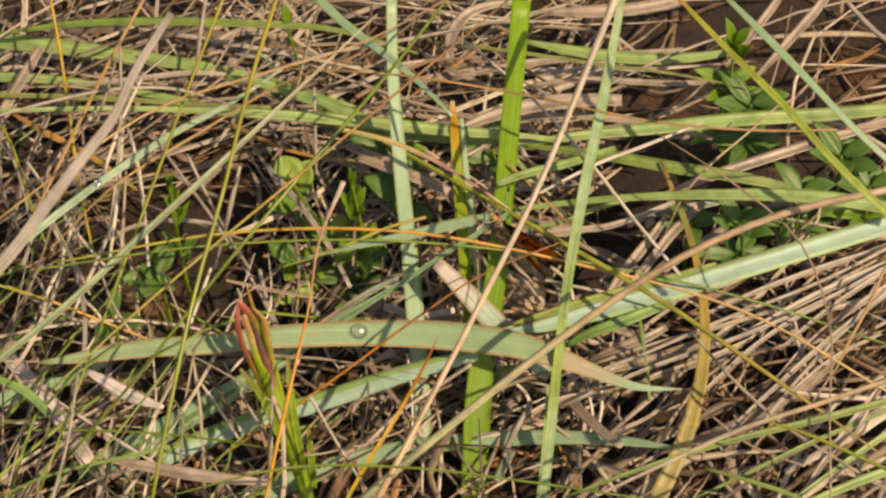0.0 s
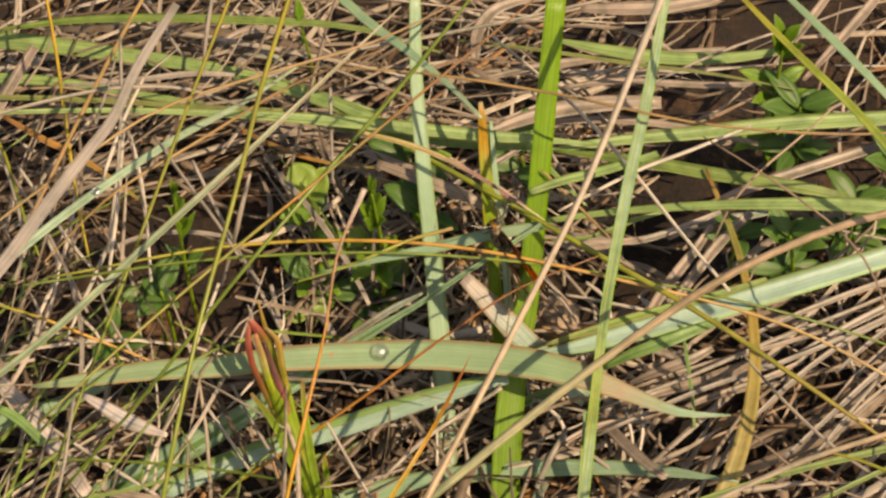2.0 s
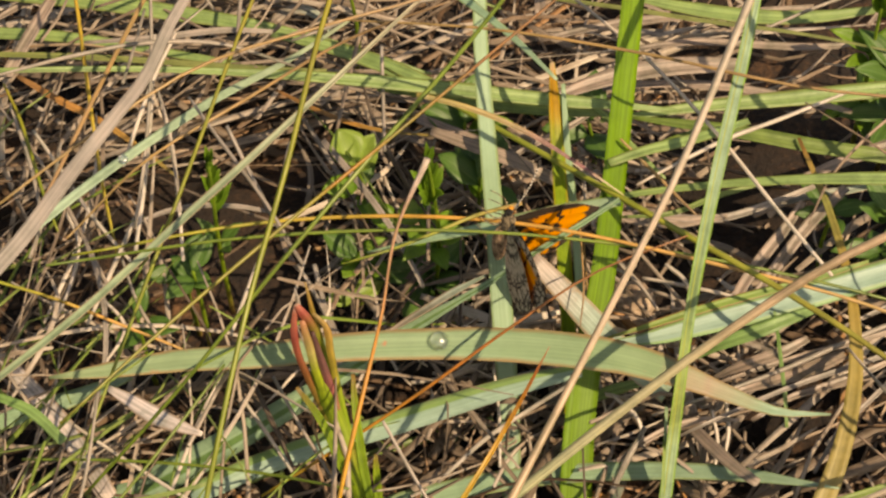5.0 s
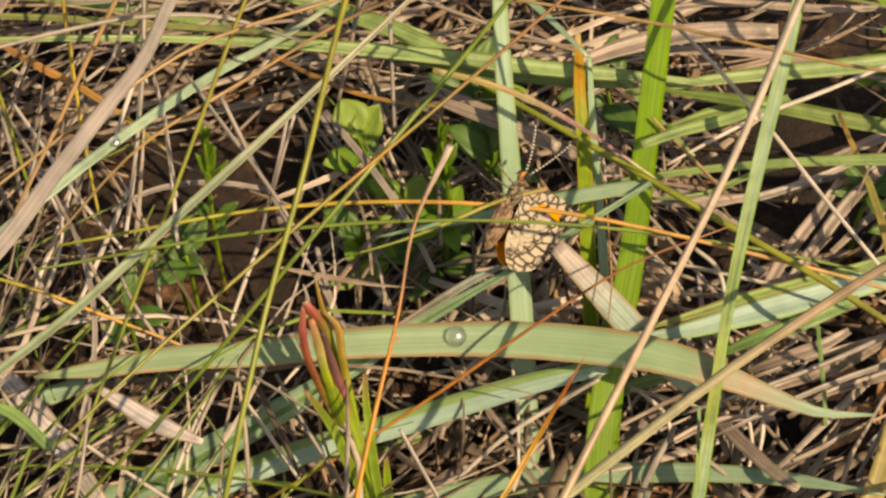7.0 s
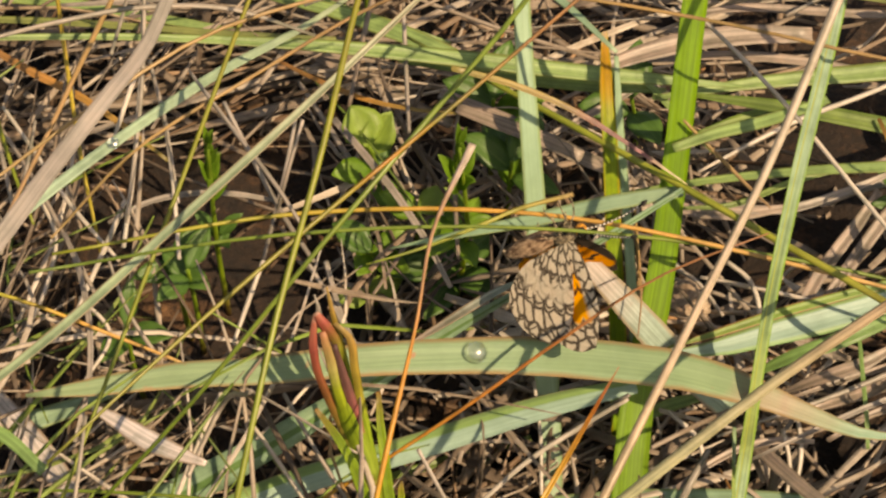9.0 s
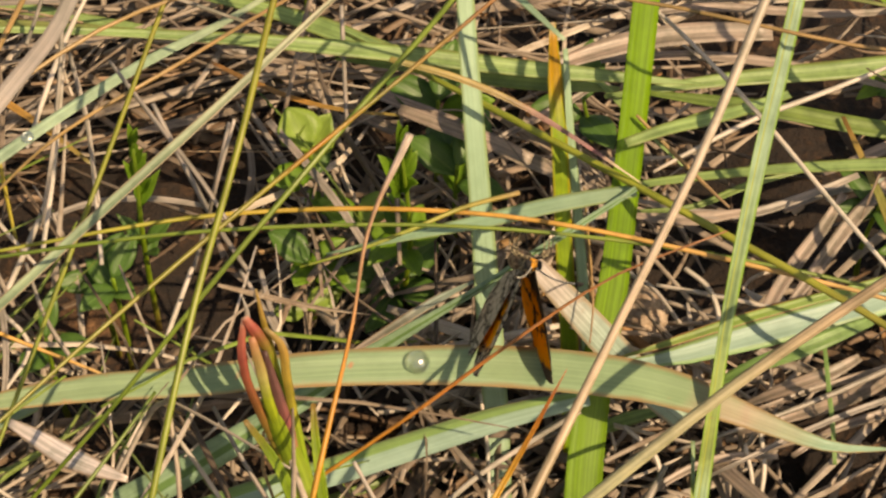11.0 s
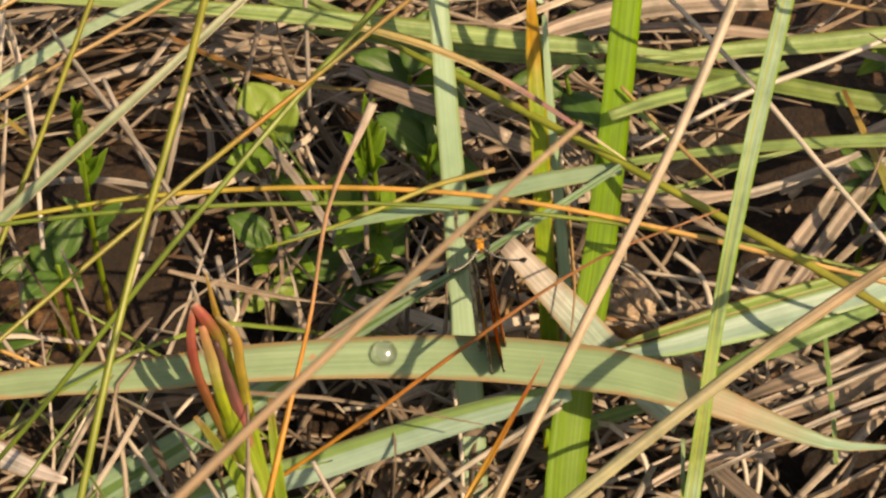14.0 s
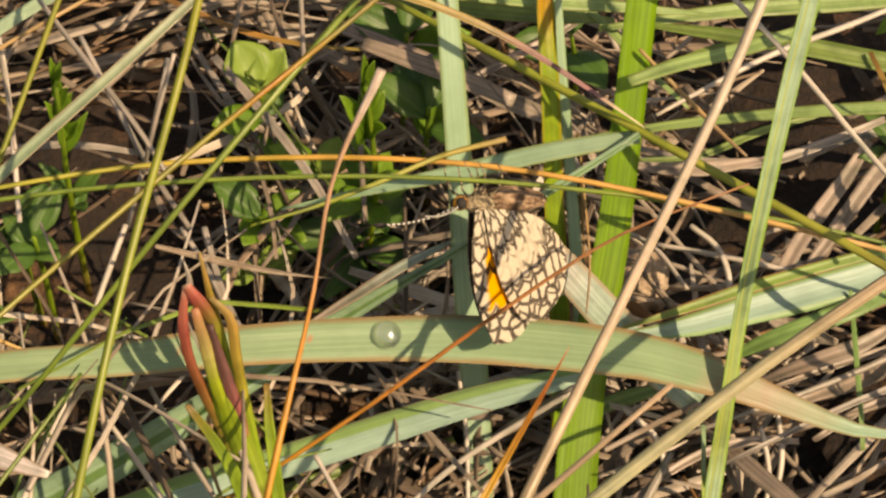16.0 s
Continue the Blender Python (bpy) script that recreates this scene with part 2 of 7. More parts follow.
    "greyleaf": G("dry_grey_leaf", [(0, (0.48, 0.44, 0.41)), (0.5, (0.56, 0.52, 0.49)), (1, (0.47, 0.42, 0.38))], vein=0.45, blotch=0.5, glow=0.05, edge=(0.28, 0.20, 0.14)),
    "edgegreen": G("folded_green_edge", [(0, (0.22, 0.30, 0.08)), (0.4, (0.20, 0.33, 0.07)), (1, (0.24, 0.36, 0.12))], vein=0.2, edge=(0.36, 0.18, 0.09)),
    "drywide": G("dry_grey_brown_blade", [(0, (0.235, 0.185, 0.148)), (1, (0.32, 0.262, 0.212))], vein=0.45, blotch=0.45, glow=0.08),
    "straw": G("white_straw", [(0, (0.275, 0.245, 0.205)), (1, (0.355, 0.31, 0.26))], glow=0.05, vein=0.45, blotch=0.5),
    "whitestraw": G("bright_bleached_straw", [(0, (0.46, 0.405, 0.34)), (1, (0.54, 0.485, 0.42))], glow=0.05, vein=0.25, blotch=0.35),
    "wire": G("wiry_stalk", [(0, (0.24, 0.17, 0.12)), (1, (0.34, 0.25, 0.18))], glow=0.0),
    "strawgrey": G("grey_straw_piece", [(0, (0.20, 0.175, 0.15)), (1, (0.30, 0.265, 0.228))], glow=0.0),
    "rustblade": G("rusty_dead_blade", [(0, (0.26, 0.13, 0.05)), (0.5, (0.40, 0.20, 0.05)), (1, (0.24, 0.20, 0.06))], glow=0.1),
    "budside": G("bud_leaf", [(0, (0.32, 0.20, 0.06)), (0.25, (0.22, 0.34, 0.03)), (1, (0.20, 0.34, 0.04))]),
    "budred": G("bud_sepal", [(0, (0.50, 0.36, 0.28)), (0.06, (0.48, 0.16, 0.11)), (0.25, (0.36, 0.08, 0.06)), (0.5, (0.28, 0.11, 0.04)), (0.8, (0.30, 0.24, 0.05)), (1, (0.26, 0.34, 0.04))], vein=0.35),
    "budgreen": G("bud_outer", [(0, (0.42, 0.30, 0.12)), (0.2, (0.38, 0.24, 0.06)), (0.45, (0.36, 0.30, 0.05)), (0.7, (0.26, 0.37, 0.04)), (1, (0.20, 0.36, 0.03))], vein=0.35),
    "budpurple": G("purple_sepal", [(0, (0.14, 0.06, 0.05)), (0.4, (0.20, 0.09, 0.08)), (0.7, (0.38, 0.12, 0.11)), (1, (0.36, 0.28, 0.07))], vein=0.4),
    "budcore": G("bud_base", [(0, (0.34, 0.36, 0.05)), (0.4, (0.24, 0.36, 0.03)), (1, (0.27, 0.38, 0.06))], vein=0.3),
    "budyellow": G("bud_inner", [(0, (0.48, 0.20, 0.12)), (0.15, (0.56, 0.33, 0.14)), (0.35, (0.52, 0.46, 0.16)), (0.55, (0.34, 0.42, 0.04)), (1, (0.24, 0.36, 0.03))], vein=0.3),
    "herb": G("herb_leaf", [(0, (0.11, 0.25, 0.025)), (0.5, (0.15, 0.31, 0.03)), (1, (0.21, 0.38, 0.05))], vein=0.15, blotch=0.35, glow=0.45),
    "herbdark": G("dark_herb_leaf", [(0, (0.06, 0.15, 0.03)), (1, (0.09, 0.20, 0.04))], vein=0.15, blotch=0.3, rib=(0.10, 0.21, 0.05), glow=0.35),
    "herbpale": G("round_herb_leaf", [(0, (0.27, 0.42, 0.08)), (1, (0.30, 0.44, 0.10))], vein=0.1, blotch=0.25, glow=0.45),
    "greystem": G("grey_stem", [(0, (0.35, 0.31, 0.27)), (1, (0.22, 0.19, 0.16))], glow=0.0),
    "palestalk": G("pale_bent_stalk", [(0, (0.22, 0.30, 0.18)), (0.4, (0.24, 0.33, 0.21)), (0.6, (0.27, 0.32, 0.21)), (0.8, (0.30, 0.30, 0.20)), (1, (0.42, 0.36, 0.27))], glow=0.1, vein=0.25, edge=(0.30, 0.23, 0.15)),
}


def thatch_material(name, stops, rough=0.62):
    """Dead straw: every piece has its own grey, tan or brown, streaked lengthwise."""
    m, nodes, links = material(name)
    p = nodes["Principled BSDF"]
    geo = nodes.new("ShaderNodeNewGeometry")
    metres = uv_map(nodes, "metres")
    r = ramp(nodes, stops)
    links.new(geo.outputs["Random Per Island"], r.inputs[0])
    veins = noise_tex(nodes, links, scaled(nodes, links, metres, (2600.0, 40.0, 1.0)), 1.0, 3.0)
    light = ramp(nodes, [(0.25, (0.55, 0.52, 0.5)), (0.5, (0.95, 0.95, 0.95)), (0.75, (1.3, 1.28, 1.25))])
    links.new(veins, light.inputs[0])
    colour = blend(nodes, links, "MULTIPLY", 1.0, r.outputs[0], light.outputs[0])
    dirt = noise_tex(nodes, links, nodes.new("ShaderNodeTexCoord").outputs["Object"], 140.0, 4.0, 0.7)
    stain = ramp(nodes, [(0.35, (0.62, 0.56, 0.5)), (0.55, (1, 1, 1))])
    links.new(dirt, stain.inputs[0])
    colour = blend(nodes, links, "MULTIPLY", 1.0, colour, stain.outputs[0])
    links.new(colour, p.inputs["Base Color"])
    p.inputs["Roughness"].default_value = rough
    p.inputs["Specular IOR Level"].default_value = 0.35
    bump = nodes.new("ShaderNodeBump")
    bump.inputs["Strength"].default_value, bump.inputs["Distance"].default_value = 0.7, 0.00015
    links.new(veins, bump.inputs["Height"])
    links.new(bump.outputs[0], p.inputs["Normal"])
    return m


STRAW = thatch_material("dead_straw", [(0, (0.07, 0.04, 0.022)), (0.22, (0.15, 0.092, 0.053)), (0.48, (0.26, 0.185, 0.128)), (0.7, (0.33, 0.255, 0.19)), (0.86, (0.42, 0.34, 0.265)), (0.93, (0.34, 0.16, 0.05)), (1, (0.50, 0.42, 0.34))])
# darker copy of the brown straw: deep shade low in the thatch, put into colour
STRAW_SHADED = thatch_material("rotting_straw_shaded", [(0, (0.03, 0.018, 0.010)), (0.35, (0.07, 0.042, 0.024)), (0.7, (0.13, 0.085, 0.052)), (0.9, (0.22, 0.15, 0.10)), (1, (0.30, 0.22, 0.155))])
STRAW_GREY = thatch_material("grey_straw", [(0, (0.085, 0.06, 0.042)), (0.3, (0.19, 0.145, 0.105)), (0.7, (0.325, 0.267, 0.21)), (1, (0.50, 0.435, 0.36))])
STRAW_PALE = thatch_material("bleached_straw", [(0, (0.22, 0.165, 0.12)), (0.35, (0.36, 0.295, 0.23)), (0.7, (0.46, 0.395, 0.32)), (0.9, (0.56, 0.50, 0.42)), (1, (0.40, 0.24, 0.10))])
FRESH = thatch_material("thin_fresh_grass", [(0, (0.10, 0.17, 0.03)), (0.5, (0.17, 0.25, 0.05)), (1, (0.24, 0.30, 0.10))], 0.5)


def soil_material():
    m, nodes, links = material("dark_soil")
    p = nodes["Principled BSDF"]
    co = nodes.new("ShaderNodeTexCoord").outputs["Object"]
    big, small = noise_tex(nodes, links, co, 45.0, 5.0, 0.65), noise_tex(nodes, links, co, 600.0, 4.0, 0.7)
    # brown soil tones, lowered further to carry the deep shade of the gaps
    r = ramp(nodes, [(0.38, (0.009, 0.006, 0.004)), (0.52, (0.024, 0.013, 0.007)), (0.60, (0.07, 0.033, 0.014)), (0.70, (0.20, 0.10, 0.045))])
    links.new(mathn(nodes, links, "ADD", mathn(nodes, links, "MULTIPLY", big, 0.65), mathn(nodes, links, "MULTIPLY", small, 0.35)), r.inputs[0])
    links.new(r.outputs[0], p.inputs["Base Color"])
    p.inputs["Roughness"].default_value = 0.92
    bump = nodes.new("ShaderNodeBump")
    bump.inputs["Strength"].default_value, bump.inputs["Distance"].default_value = 1.0, 0.0012
    links.new(small, bump.inputs["Height"])
    links.new(bump.outputs[0], p.inputs["Normal"])
    return m


SOIL = soil_material()


# ---- mesh helpers ----
def spline(points, n):
    """n places evenly along a smooth curve through the given ones."""
    pts = np.array(points, float)
    s = np.r_[0, np.cumsum(np.linalg.norm(np.diff(pts, axis=0), axis=1))]
    s /= s[-1]
    m = np.gradient(pts, s, axis=0) if len(pts) > 2 else np.repeat(pts[1:] - pts[:1], 2, 0)
    q = np.linspace(0, 1, n)
    i = np.clip(np.searchsorted(s, q, side="right") - 1, 0, len(s) - 2)
    h = (s[i + 1] - s[i])[:, None]
    t = ((q - s[i]) / h[:, 0])[:, None]
    return (2 * t**3 - 3 * t**2 + 1) * pts[i] + (t**3 - 2 * t**2 + t) * h * m[i] + (3 * t**2 - 2 * t**3) * pts[i + 1] + (t**3 - t**2) * h * m[i + 1]


class Sheet:
    """Collects swept blades and tubes, with their two UV maps, and becomes one mesh."""

    def __init__(self):
        self.v, self.f, self.grow, self.metres, self.count = [], [], [], [], 0

    def sweep(self, curve, ring, grow_u, metres_u):
        """ring: array n x k x 3 of offsets; closed rings with capped ends."""
        n, k = ring.shape[:2]
        verts = curve[:, None] + ring
        length = np.r_[0, np.cumsum(np.linalg.norm(np.diff(curve, axis=0), axis=1))]
        base = self.count
        self.v.append(verts.reshape(-1, 3))
        gv, mv = np.linspace(0, 1, n), length
        self.grow.append(np.stack([np.tile(grow_u, n), np.repeat(gv, k)], 1))
        self.metres.append(np.stack([metres_u.ravel(), np.repeat(mv, k) + base * 0.0137], 1))
        for a in range(n - 1):
            for b in range(k):
                c = (b + 1) % k
                self.f.append((base + a * k + b, base + a * k + c, base + (a + 1) * k + c, base + (a + 1) * k + b))
        self.f.append(tuple(base + b for b in reversed(range(k))))
        self.f.append(tuple(base + (n - 1) * k + b for b in range(k)))
        self.count += n * k

    def blade(self, points, widths, n=18, normal=(0, -0.4, 1), fold=0.12, thick=0.00022, twist=0.0, across=(-1, -0.5, 0, 0.5, 1)):
        c = spline(points, n)
        w = np.interp(np.linspace(0, 1, n), np.linspace(0, 1, len(widths)), widths)
        t = np.gradient(c, axis=0)
        t /= np.linalg.norm(t, axis=1)[:, None]
        side = np.cross(t, np.array(normal, float))
        side /= np.linalg.norm(side, axis=1)[:, None] + 1e-9
        up = np.cross(side, t)
        a = np.radians(twist) * np.linspace(-0.5, 0.5, n)[:, None]
        side, up = side * np.cos(a) + up * np.sin(a), up * np.cos(a) - side * np.sin(a)
        j = np.array(across)
        top = side[:, None] * (j[None, :, None] * w[:, None, None] / 2) + up[:, None] * (fold * (np.abs(j)[None, :, None] - 0.5) * w[:, None, None])
        thin = np.minimum(thick, w * 0.3 + 2e-5)
        low = top[:, ::-1] - up[:, None] * (thin[:, None] * (1.3 - np.abs(j[::-1])[None, :]))[:, :, None]
        ring = np.concatenate([top, low], 1)
        u = np.r_[j, j[::-1]] * 0.5 + 0.5
        self.sweep(c, ring, u, (u[None] - 0.5) * w[:, None])

    def tube(self, points, widths, n=18, sides=7, wobble=0.0):
        c = spline(points, n)
        w = np.interp(np.linspace(0, 1, n), np.linspace(0, 1, len(widths)), widths)
        t = np.gradient(c, axis=0)
        t /= np.linalg.norm(t, axis=1)[:, None]
        side = np.cross(t, np.array((0.13, -0.37, 0.92)))
        side /= np.linalg.norm(side, axis=1)[:, None] + 1e-9
        up = np.cross(side, t)
        a = np.linspace(0, 2 * np.pi, sides, endpoint=False)
        ring = (side[:, None] * np.cos(a)[None, :, None] + up[:, None] * np.sin(a)[None, :, None]) * w[:, None, None] / 2
        self.sweep(c, ring, (a / (2 * np.pi)), np.tile(a, (n, 1)) * w[:, None] * 0.5)

    def mesh(self, name, mat):
        me = bpy.data.meshes.new(name)
        v = np.concatenate(self.v)
        me.from_pydata(v.tolist(), [], self.f)
        loops = np.empty(len(me.loops), np.int32)
        me.loops.foreach_get("vertex_index", loops)
        for label, data in (("grow", self.grow), ("metres", self.metres)):
            layer = me.uv_layers.new(name=label)
            layer.data.foreach_set("uv", np.concatenate(data)[loops].astype(np.float32).ravel())
        me.materials.append(mat)
        me.polygons.foreach_set("use_smooth", [True] * len(me.polygons))
        return me


def part(name, mesh, parent, label=""):
    ob = new(name, mesh)
    ob.parent = parent
    return tagged(ob, label)


def grass(tuft, kind, label, points, widths, round_=False, **shape):
    """A blade or stalk: part of its tuft, or, where it is dead and loose, a thing of its own."""
    sheet = Sheet()
    (sheet.tube if round_ else sheet.blade)(points, widths, **shape)
    name = ("stalk" if round_ else "blade") if tuft else ("straw" if round_ else "dead_leaf")
    ob = new(name, sheet.mesh(name, MATS[kind]))
    if tuft:
        ob.parent = tuft
        ob.matrix_parent_inverse = Matrix.Translation(-tuft.location)
        return tagged(ob, label)
    return tagged(ob, label, "straw" if round_ else "dead leaf", "loose dead grass")


# ---- ground ----
def build_ground():
    """Soil: fine and uneven where the grass stands, running out flat to the horizon."""
    steps = np.r_[-600, -60, -6, -1.5, -0.6, np.linspace(-0.3, 0.3, 90), 0.6, 1.5, 6, 60, 600]
    n = len(steps)
    verts, faces = [], []
    for b in steps:
        for a in steps:
            h = 0.0
            if abs(a) < 0.6 and abs(b) < 0.6:
                h = 0.006 * noise.noise((a * 28, b * 28, 0.3)) + 0.0025 * noise.noise((a * 120, b * 120, 4.1))
            verts.append((a, b + 0.05, h))
    for j in range(n - 1):
        for i in range(n - 1):
            faces.append((j * n + i, j * n + i + 1, (j + 1) * n + i + 1, (j + 1) * n + i))
    me = bpy.data.meshes.new("ground")
    me.from_pydata(verts, [], faces)
    me.materials.append(SOIL)
    me.polygons.foreach_set("use_smooth", [True] * len(me.polygons))
    tagged(new("ground", me), "dark brown crumbly soil under the dead grass", "soil", kind="structure")


build_ground()


# ---- grass tufts and loose dead grass ----
broad_tuft = tagged(new("grass_tuft"), "pale glaucous tuft of broad arching grass blades", "grass tuft")
broad_tuft.location = (0.02, 0.005, 0.0)
upright_tuft = tagged(new("grass_tuft"), "upright bright green grass tuft with yellowing blades", "grass tuft")
upright_tuft.location = (0.012, 0.02, 0.0)
folded_tuft = tagged(new("grass_tuft"), "tuft of folded pale green grass stems", "grass tuft")
folded_tuft.location = (0.05, 0, 0.0)
lying_tuft = tagged(new("grass_tuft"), "green grass tuft with blades lying over dead straw", "grass tuft")
lying_tuft.location = (0.03, 0.09, 0.0)
fine_tuft = tagged(new("grass_tuft"), "flowering grass tuft with thin yellow-green and orange stalks", "grass tuft")
fine_tuft.location = (-0.03, -0.01, 0.0)
grass(upright_tuft, "wide_green", "broad upright bright green grass blade with fine ribs", [(0.0350, 0.0546, 0.0860), (0.0332, 0.0414, 0.0690), (0.0314, 0.0275, 0.0520), (0.0294, 0.0148, 0.0360), (0.0275, 0.0076, 0.0280), (0.0260, -0.0022, 0.0190), (0.0253, -0.0179, 0.0030)], [0.00420, 0.00429, 0.00439, 0.00449, 0.00468, 0.00525, 0.00592, 0.00630, 0.00649], fold=0.10, n=28, normal=(0.30, -0.55, 0.75))
grass(broad_tuft, "paleup", "pale glaucous green upright grass blade", [(0.0069, 0.0606, 0.0820), (0.0073, 0.0479, 0.0670), (0.0090, 0.0347, 0.0520), (0.0107, 0.0252, 0.0380), (0.0121, 0.0148, 0.0260), (0.0131, 0.0068, 0.0170), (0.0138, -0.0003, 0.0100), (0.0139, -0.0080, 0.0040)], [0.00243, 0.00263, 0.00302, 0.00341, 0.00370, 0.00418, 0.00428, 0.00389, 0.00350], fold=0.05, n=24, normal=(0.30, -0.55, 0.75))
grass(upright_tuft, "cut", "yellow-green grass blade with a torn orange tip", [(0.0202, 0.0444, 0.0655), (0.0209, 0.0397, 0.0580), (0.0216, 0.0340, 0.0520), (0.0229, 0.0251, 0.0380), (0.0243, 0.0154, 0.0240), (0.0253, 0.0057, 0.0100)], [0.00097, 0.00241, 0.00270, 0.00280, 0.00290, 0.00299, 0.00309, 0.00319, 0.00319], fold=0.12, n=24, normal=(0.30, -0.55, 0.75))
grass(broad_tuft, "paleup", "pale glaucous green upright grass blade", [(0.0223, 0.0425, 0.0620), (0.0234, 0.0349, 0.0520), (0.0251, 0.0282, 0.0400), (0.0266, 0.0159, 0.0280), (0.0275, 0.0073, 0.0200)], [0.00077, 0.00126, 0.00155, 0.00174, 0.00184, 0.00193, 0.00193], fold=0.05, n=24, normal=(0.30, -0.55, 0.75))
grass(folded_tuft, "stem", "folded upright grass stem, pale blue-green with a yellow crease", [(0.0552, 0.0423, 0.0986), (0.0515, 0.0284, 0.0833), (0.0474, 0.0152, 0.0669), (0.0441, 0.0024, 0.0492), (0.0420, -0.0102, 0.0303), (0.0400, -0.0227, 0.0100)], [0.00159, 0.00230, 0.00255, 0.00235, 0.00200, 0.00250, 0.00260], fold=0.3, n=24, normal=(0.30, -0.55, 0.75))
TAN_STALK = grass(None, "tan", "dry tan grass stalk leaning across the sward", [(0.0539, 0.0333, 0.1110), (0.0455, 0.0176, 0.0967), (0.0367, 0.0007, 0.0839), (0.0264, -0.0168, 0.0729), (0.0160, -0.0350, 0.0637), (0.0057, -0.0539, 0.0563)], [0.00170, 0.00134, 0.00124, 0.00124, 0.00132, 0.00142], round_=True)
grass(None, "tangreen", "dry stalk fading from tan to grey-green", [(0.1084, -0.0050, 0.0930), (0.0838, -0.0075, 0.0870), (0.0621, -0.0135, 0.0785), (0.0502, -0.0186, 0.0720), (0.0406, -0.0228, 0.0660), (0.0282, -0.0298, 0.0590), (0.0158, -0.0372, 0.0520), (0.0001, -0.0449, 0.0400)], [0.00151, 0.00151, 0.00151, 0.00159, 0.00168, 0.00176, 0.00176], round_=True)
grass(None, "tanwide", "broad dry grey-tan grass stalk leaning over", [(-0.0351, 0.0224, 0.1130), (-0.0426, 0.0117, 0.1060), (-0.0465, 0.0046, 0.1010), (-0.0509, 0.0007, 0.0970), (-0.0544, -0.0040, 0.0950), (-0.0599, -0.0093, 0.0900), (-0.0647, -0.0147, 0.0860), (-0.0710, -0.0211, 0.0820)], [0.00137, 0.00169, 0.00193, 0.00217, 0.00233, 0.00249, 0.00258], fold=0.04, thick=0.0006, n=24, normal=(0.25, -0.5, 0.8))
grass(broad_tuft, "main", "broad pale green grass blade arching over, reddish at edges and tip", [(-0.0676, -0.0079, 0.0395), (-0.0596, -0.0066, 0.0395), (-0.0462, -0.0041, 0.0395), (-0.0325, -0.0029, 0.0395), (-0.0188, -0.0006, 0.0390), (-0.0050, 0.0008, 0.0385), (0.0090, 0.0014, 0.0380), (0.0229, 0.0003, 0.0380), (0.0321, -0.0012, 0.0380), (0.0413, -0.0036, 0.0370), (0.0506, -0.0065, 0.0350), (0.0599, -0.0091, 0.0330), (0.0697, -0.0082, 0.0310)], [0.00056, 0.00307, 0.00409, 0.00437, 0.00483, 0.00529, 0.00567, 0.00613, 0.00641, 0.00641, 0.00557, 0.00353, 0.00186, 0.00037], fold=0.06, n=40)
grass(broad_tuft, "pale", "pale glaucous green grass blade", [(-0.0835, -0.0067, 0.0221), (-0.0775, -0.0012, 0.0183), (-0.0709, 0.0028, 0.0167), (-0.0638, 0.0055, 0.0174), (-0.0566, 0.0070, 0.0205)], [0.00352, 0.00360, 0.00366, 0.00356, 0.00321, 0.00256, 0.00186], fold=0.05)
grass(broad_tuft, "pale2", "broad bluish green grass blade with green edges, lying aslant", [(0.0292, 0.0056, 0.0330), (0.0377, 0.0061, 0.0340), (0.0472, 0.0085, 0.0350), (0.0569, 0.0110, 0.0360), (0.0666, 0.0137, 0.0370), (0.0802, 0.0178, 0.0385), (0.0942, 0.0224, 0.0395), (0.1213, 0.0323, 0.0400)], [0.00033, 0.00335, 0.00470, 0.00487, 0.00487, 0.00487, 0.00470, 0.00453, 0.00436], fold=0.10, n=26)
grass(broad_tuft, "lightgreen", "light green grass blade tucked under a pale one", [(0.0451, 0.0048, 0.0294), (0.0506, 0.0050, 0.0337), (0.0564, 0.0059, 0.0361), (0.0623, 0.0081, 0.0370), (0.0685, 0.0116, 0.0363)], [0.00106, 0.00185, 0.00243, 0.00270, 0.00257, 0.00207, 0.00156], fold=0.1)
grass(broad_tuft, "foldleaf", "folded green grass blade with a pale midrib and dry tip", [(-0.0624, -0.0132, 0.0050), (-0.0449, -0.0075, 0.0130), (-0.0285, -0.0016, 0.0210), (-0.0152, 0.0044, 0.0270), (-0.0039, 0.0093, 0.0330), (0.0045, 0.0126, 0.0370), (0.0097, 0.0142, 0.0400), (0.0170, 0.0165, 0.0450), (0.0248, 0.0196, 0.0490), (0.0323, 0.0227, 0.0530)], [0.00550, 0.00568, 0.00550, 0.00474, 0.00388, 0.00322, 0.00246, 0.00123, 0.00104, 0.00104, 0.00085], fold=-0.2, n=34, normal=(0.35, -0.5, 0.75))
grass(broad_tuft, "twotone", "pale glaucous grass blade with a green upper half, lying aslant", [(-0.0444, -0.0152, 0.0140), (-0.0331, -0.0102, 0.0160), (-0.0189, -0.0057, 0.0180), (-0.0094, -0.0037, 0.0200), (0.0001, -0.0020, 0.0230), (0.0095, -0.0004, 0.0260), (0.0189, 0.0006, 0.0290), (0.0258, 0.0011, 0.0310)], [0.00419, 0.00429, 0.00438, 0.00438, 0.00438, 0.00429, 0.00400, 0.00343, 0.00248], fold=-0.12, n=26)
grass(broad_tuft, "pale", "pale glaucous green grass blade", [(-0.0272, -0.0189, 0.0030), (-0.0082, -0.0120, 0.0060), (0.0117, -0.0087, 0.0099), (0.0320, -0.0093, 0.0142), (0.0520, -0.0129, 0.0193), (0.0710, -0.0198, 0.0249)], [0.00524, 0.00456, 0.00405, 0.00373, 0.00339, 0.00266, 0.00026], fold=0.05)
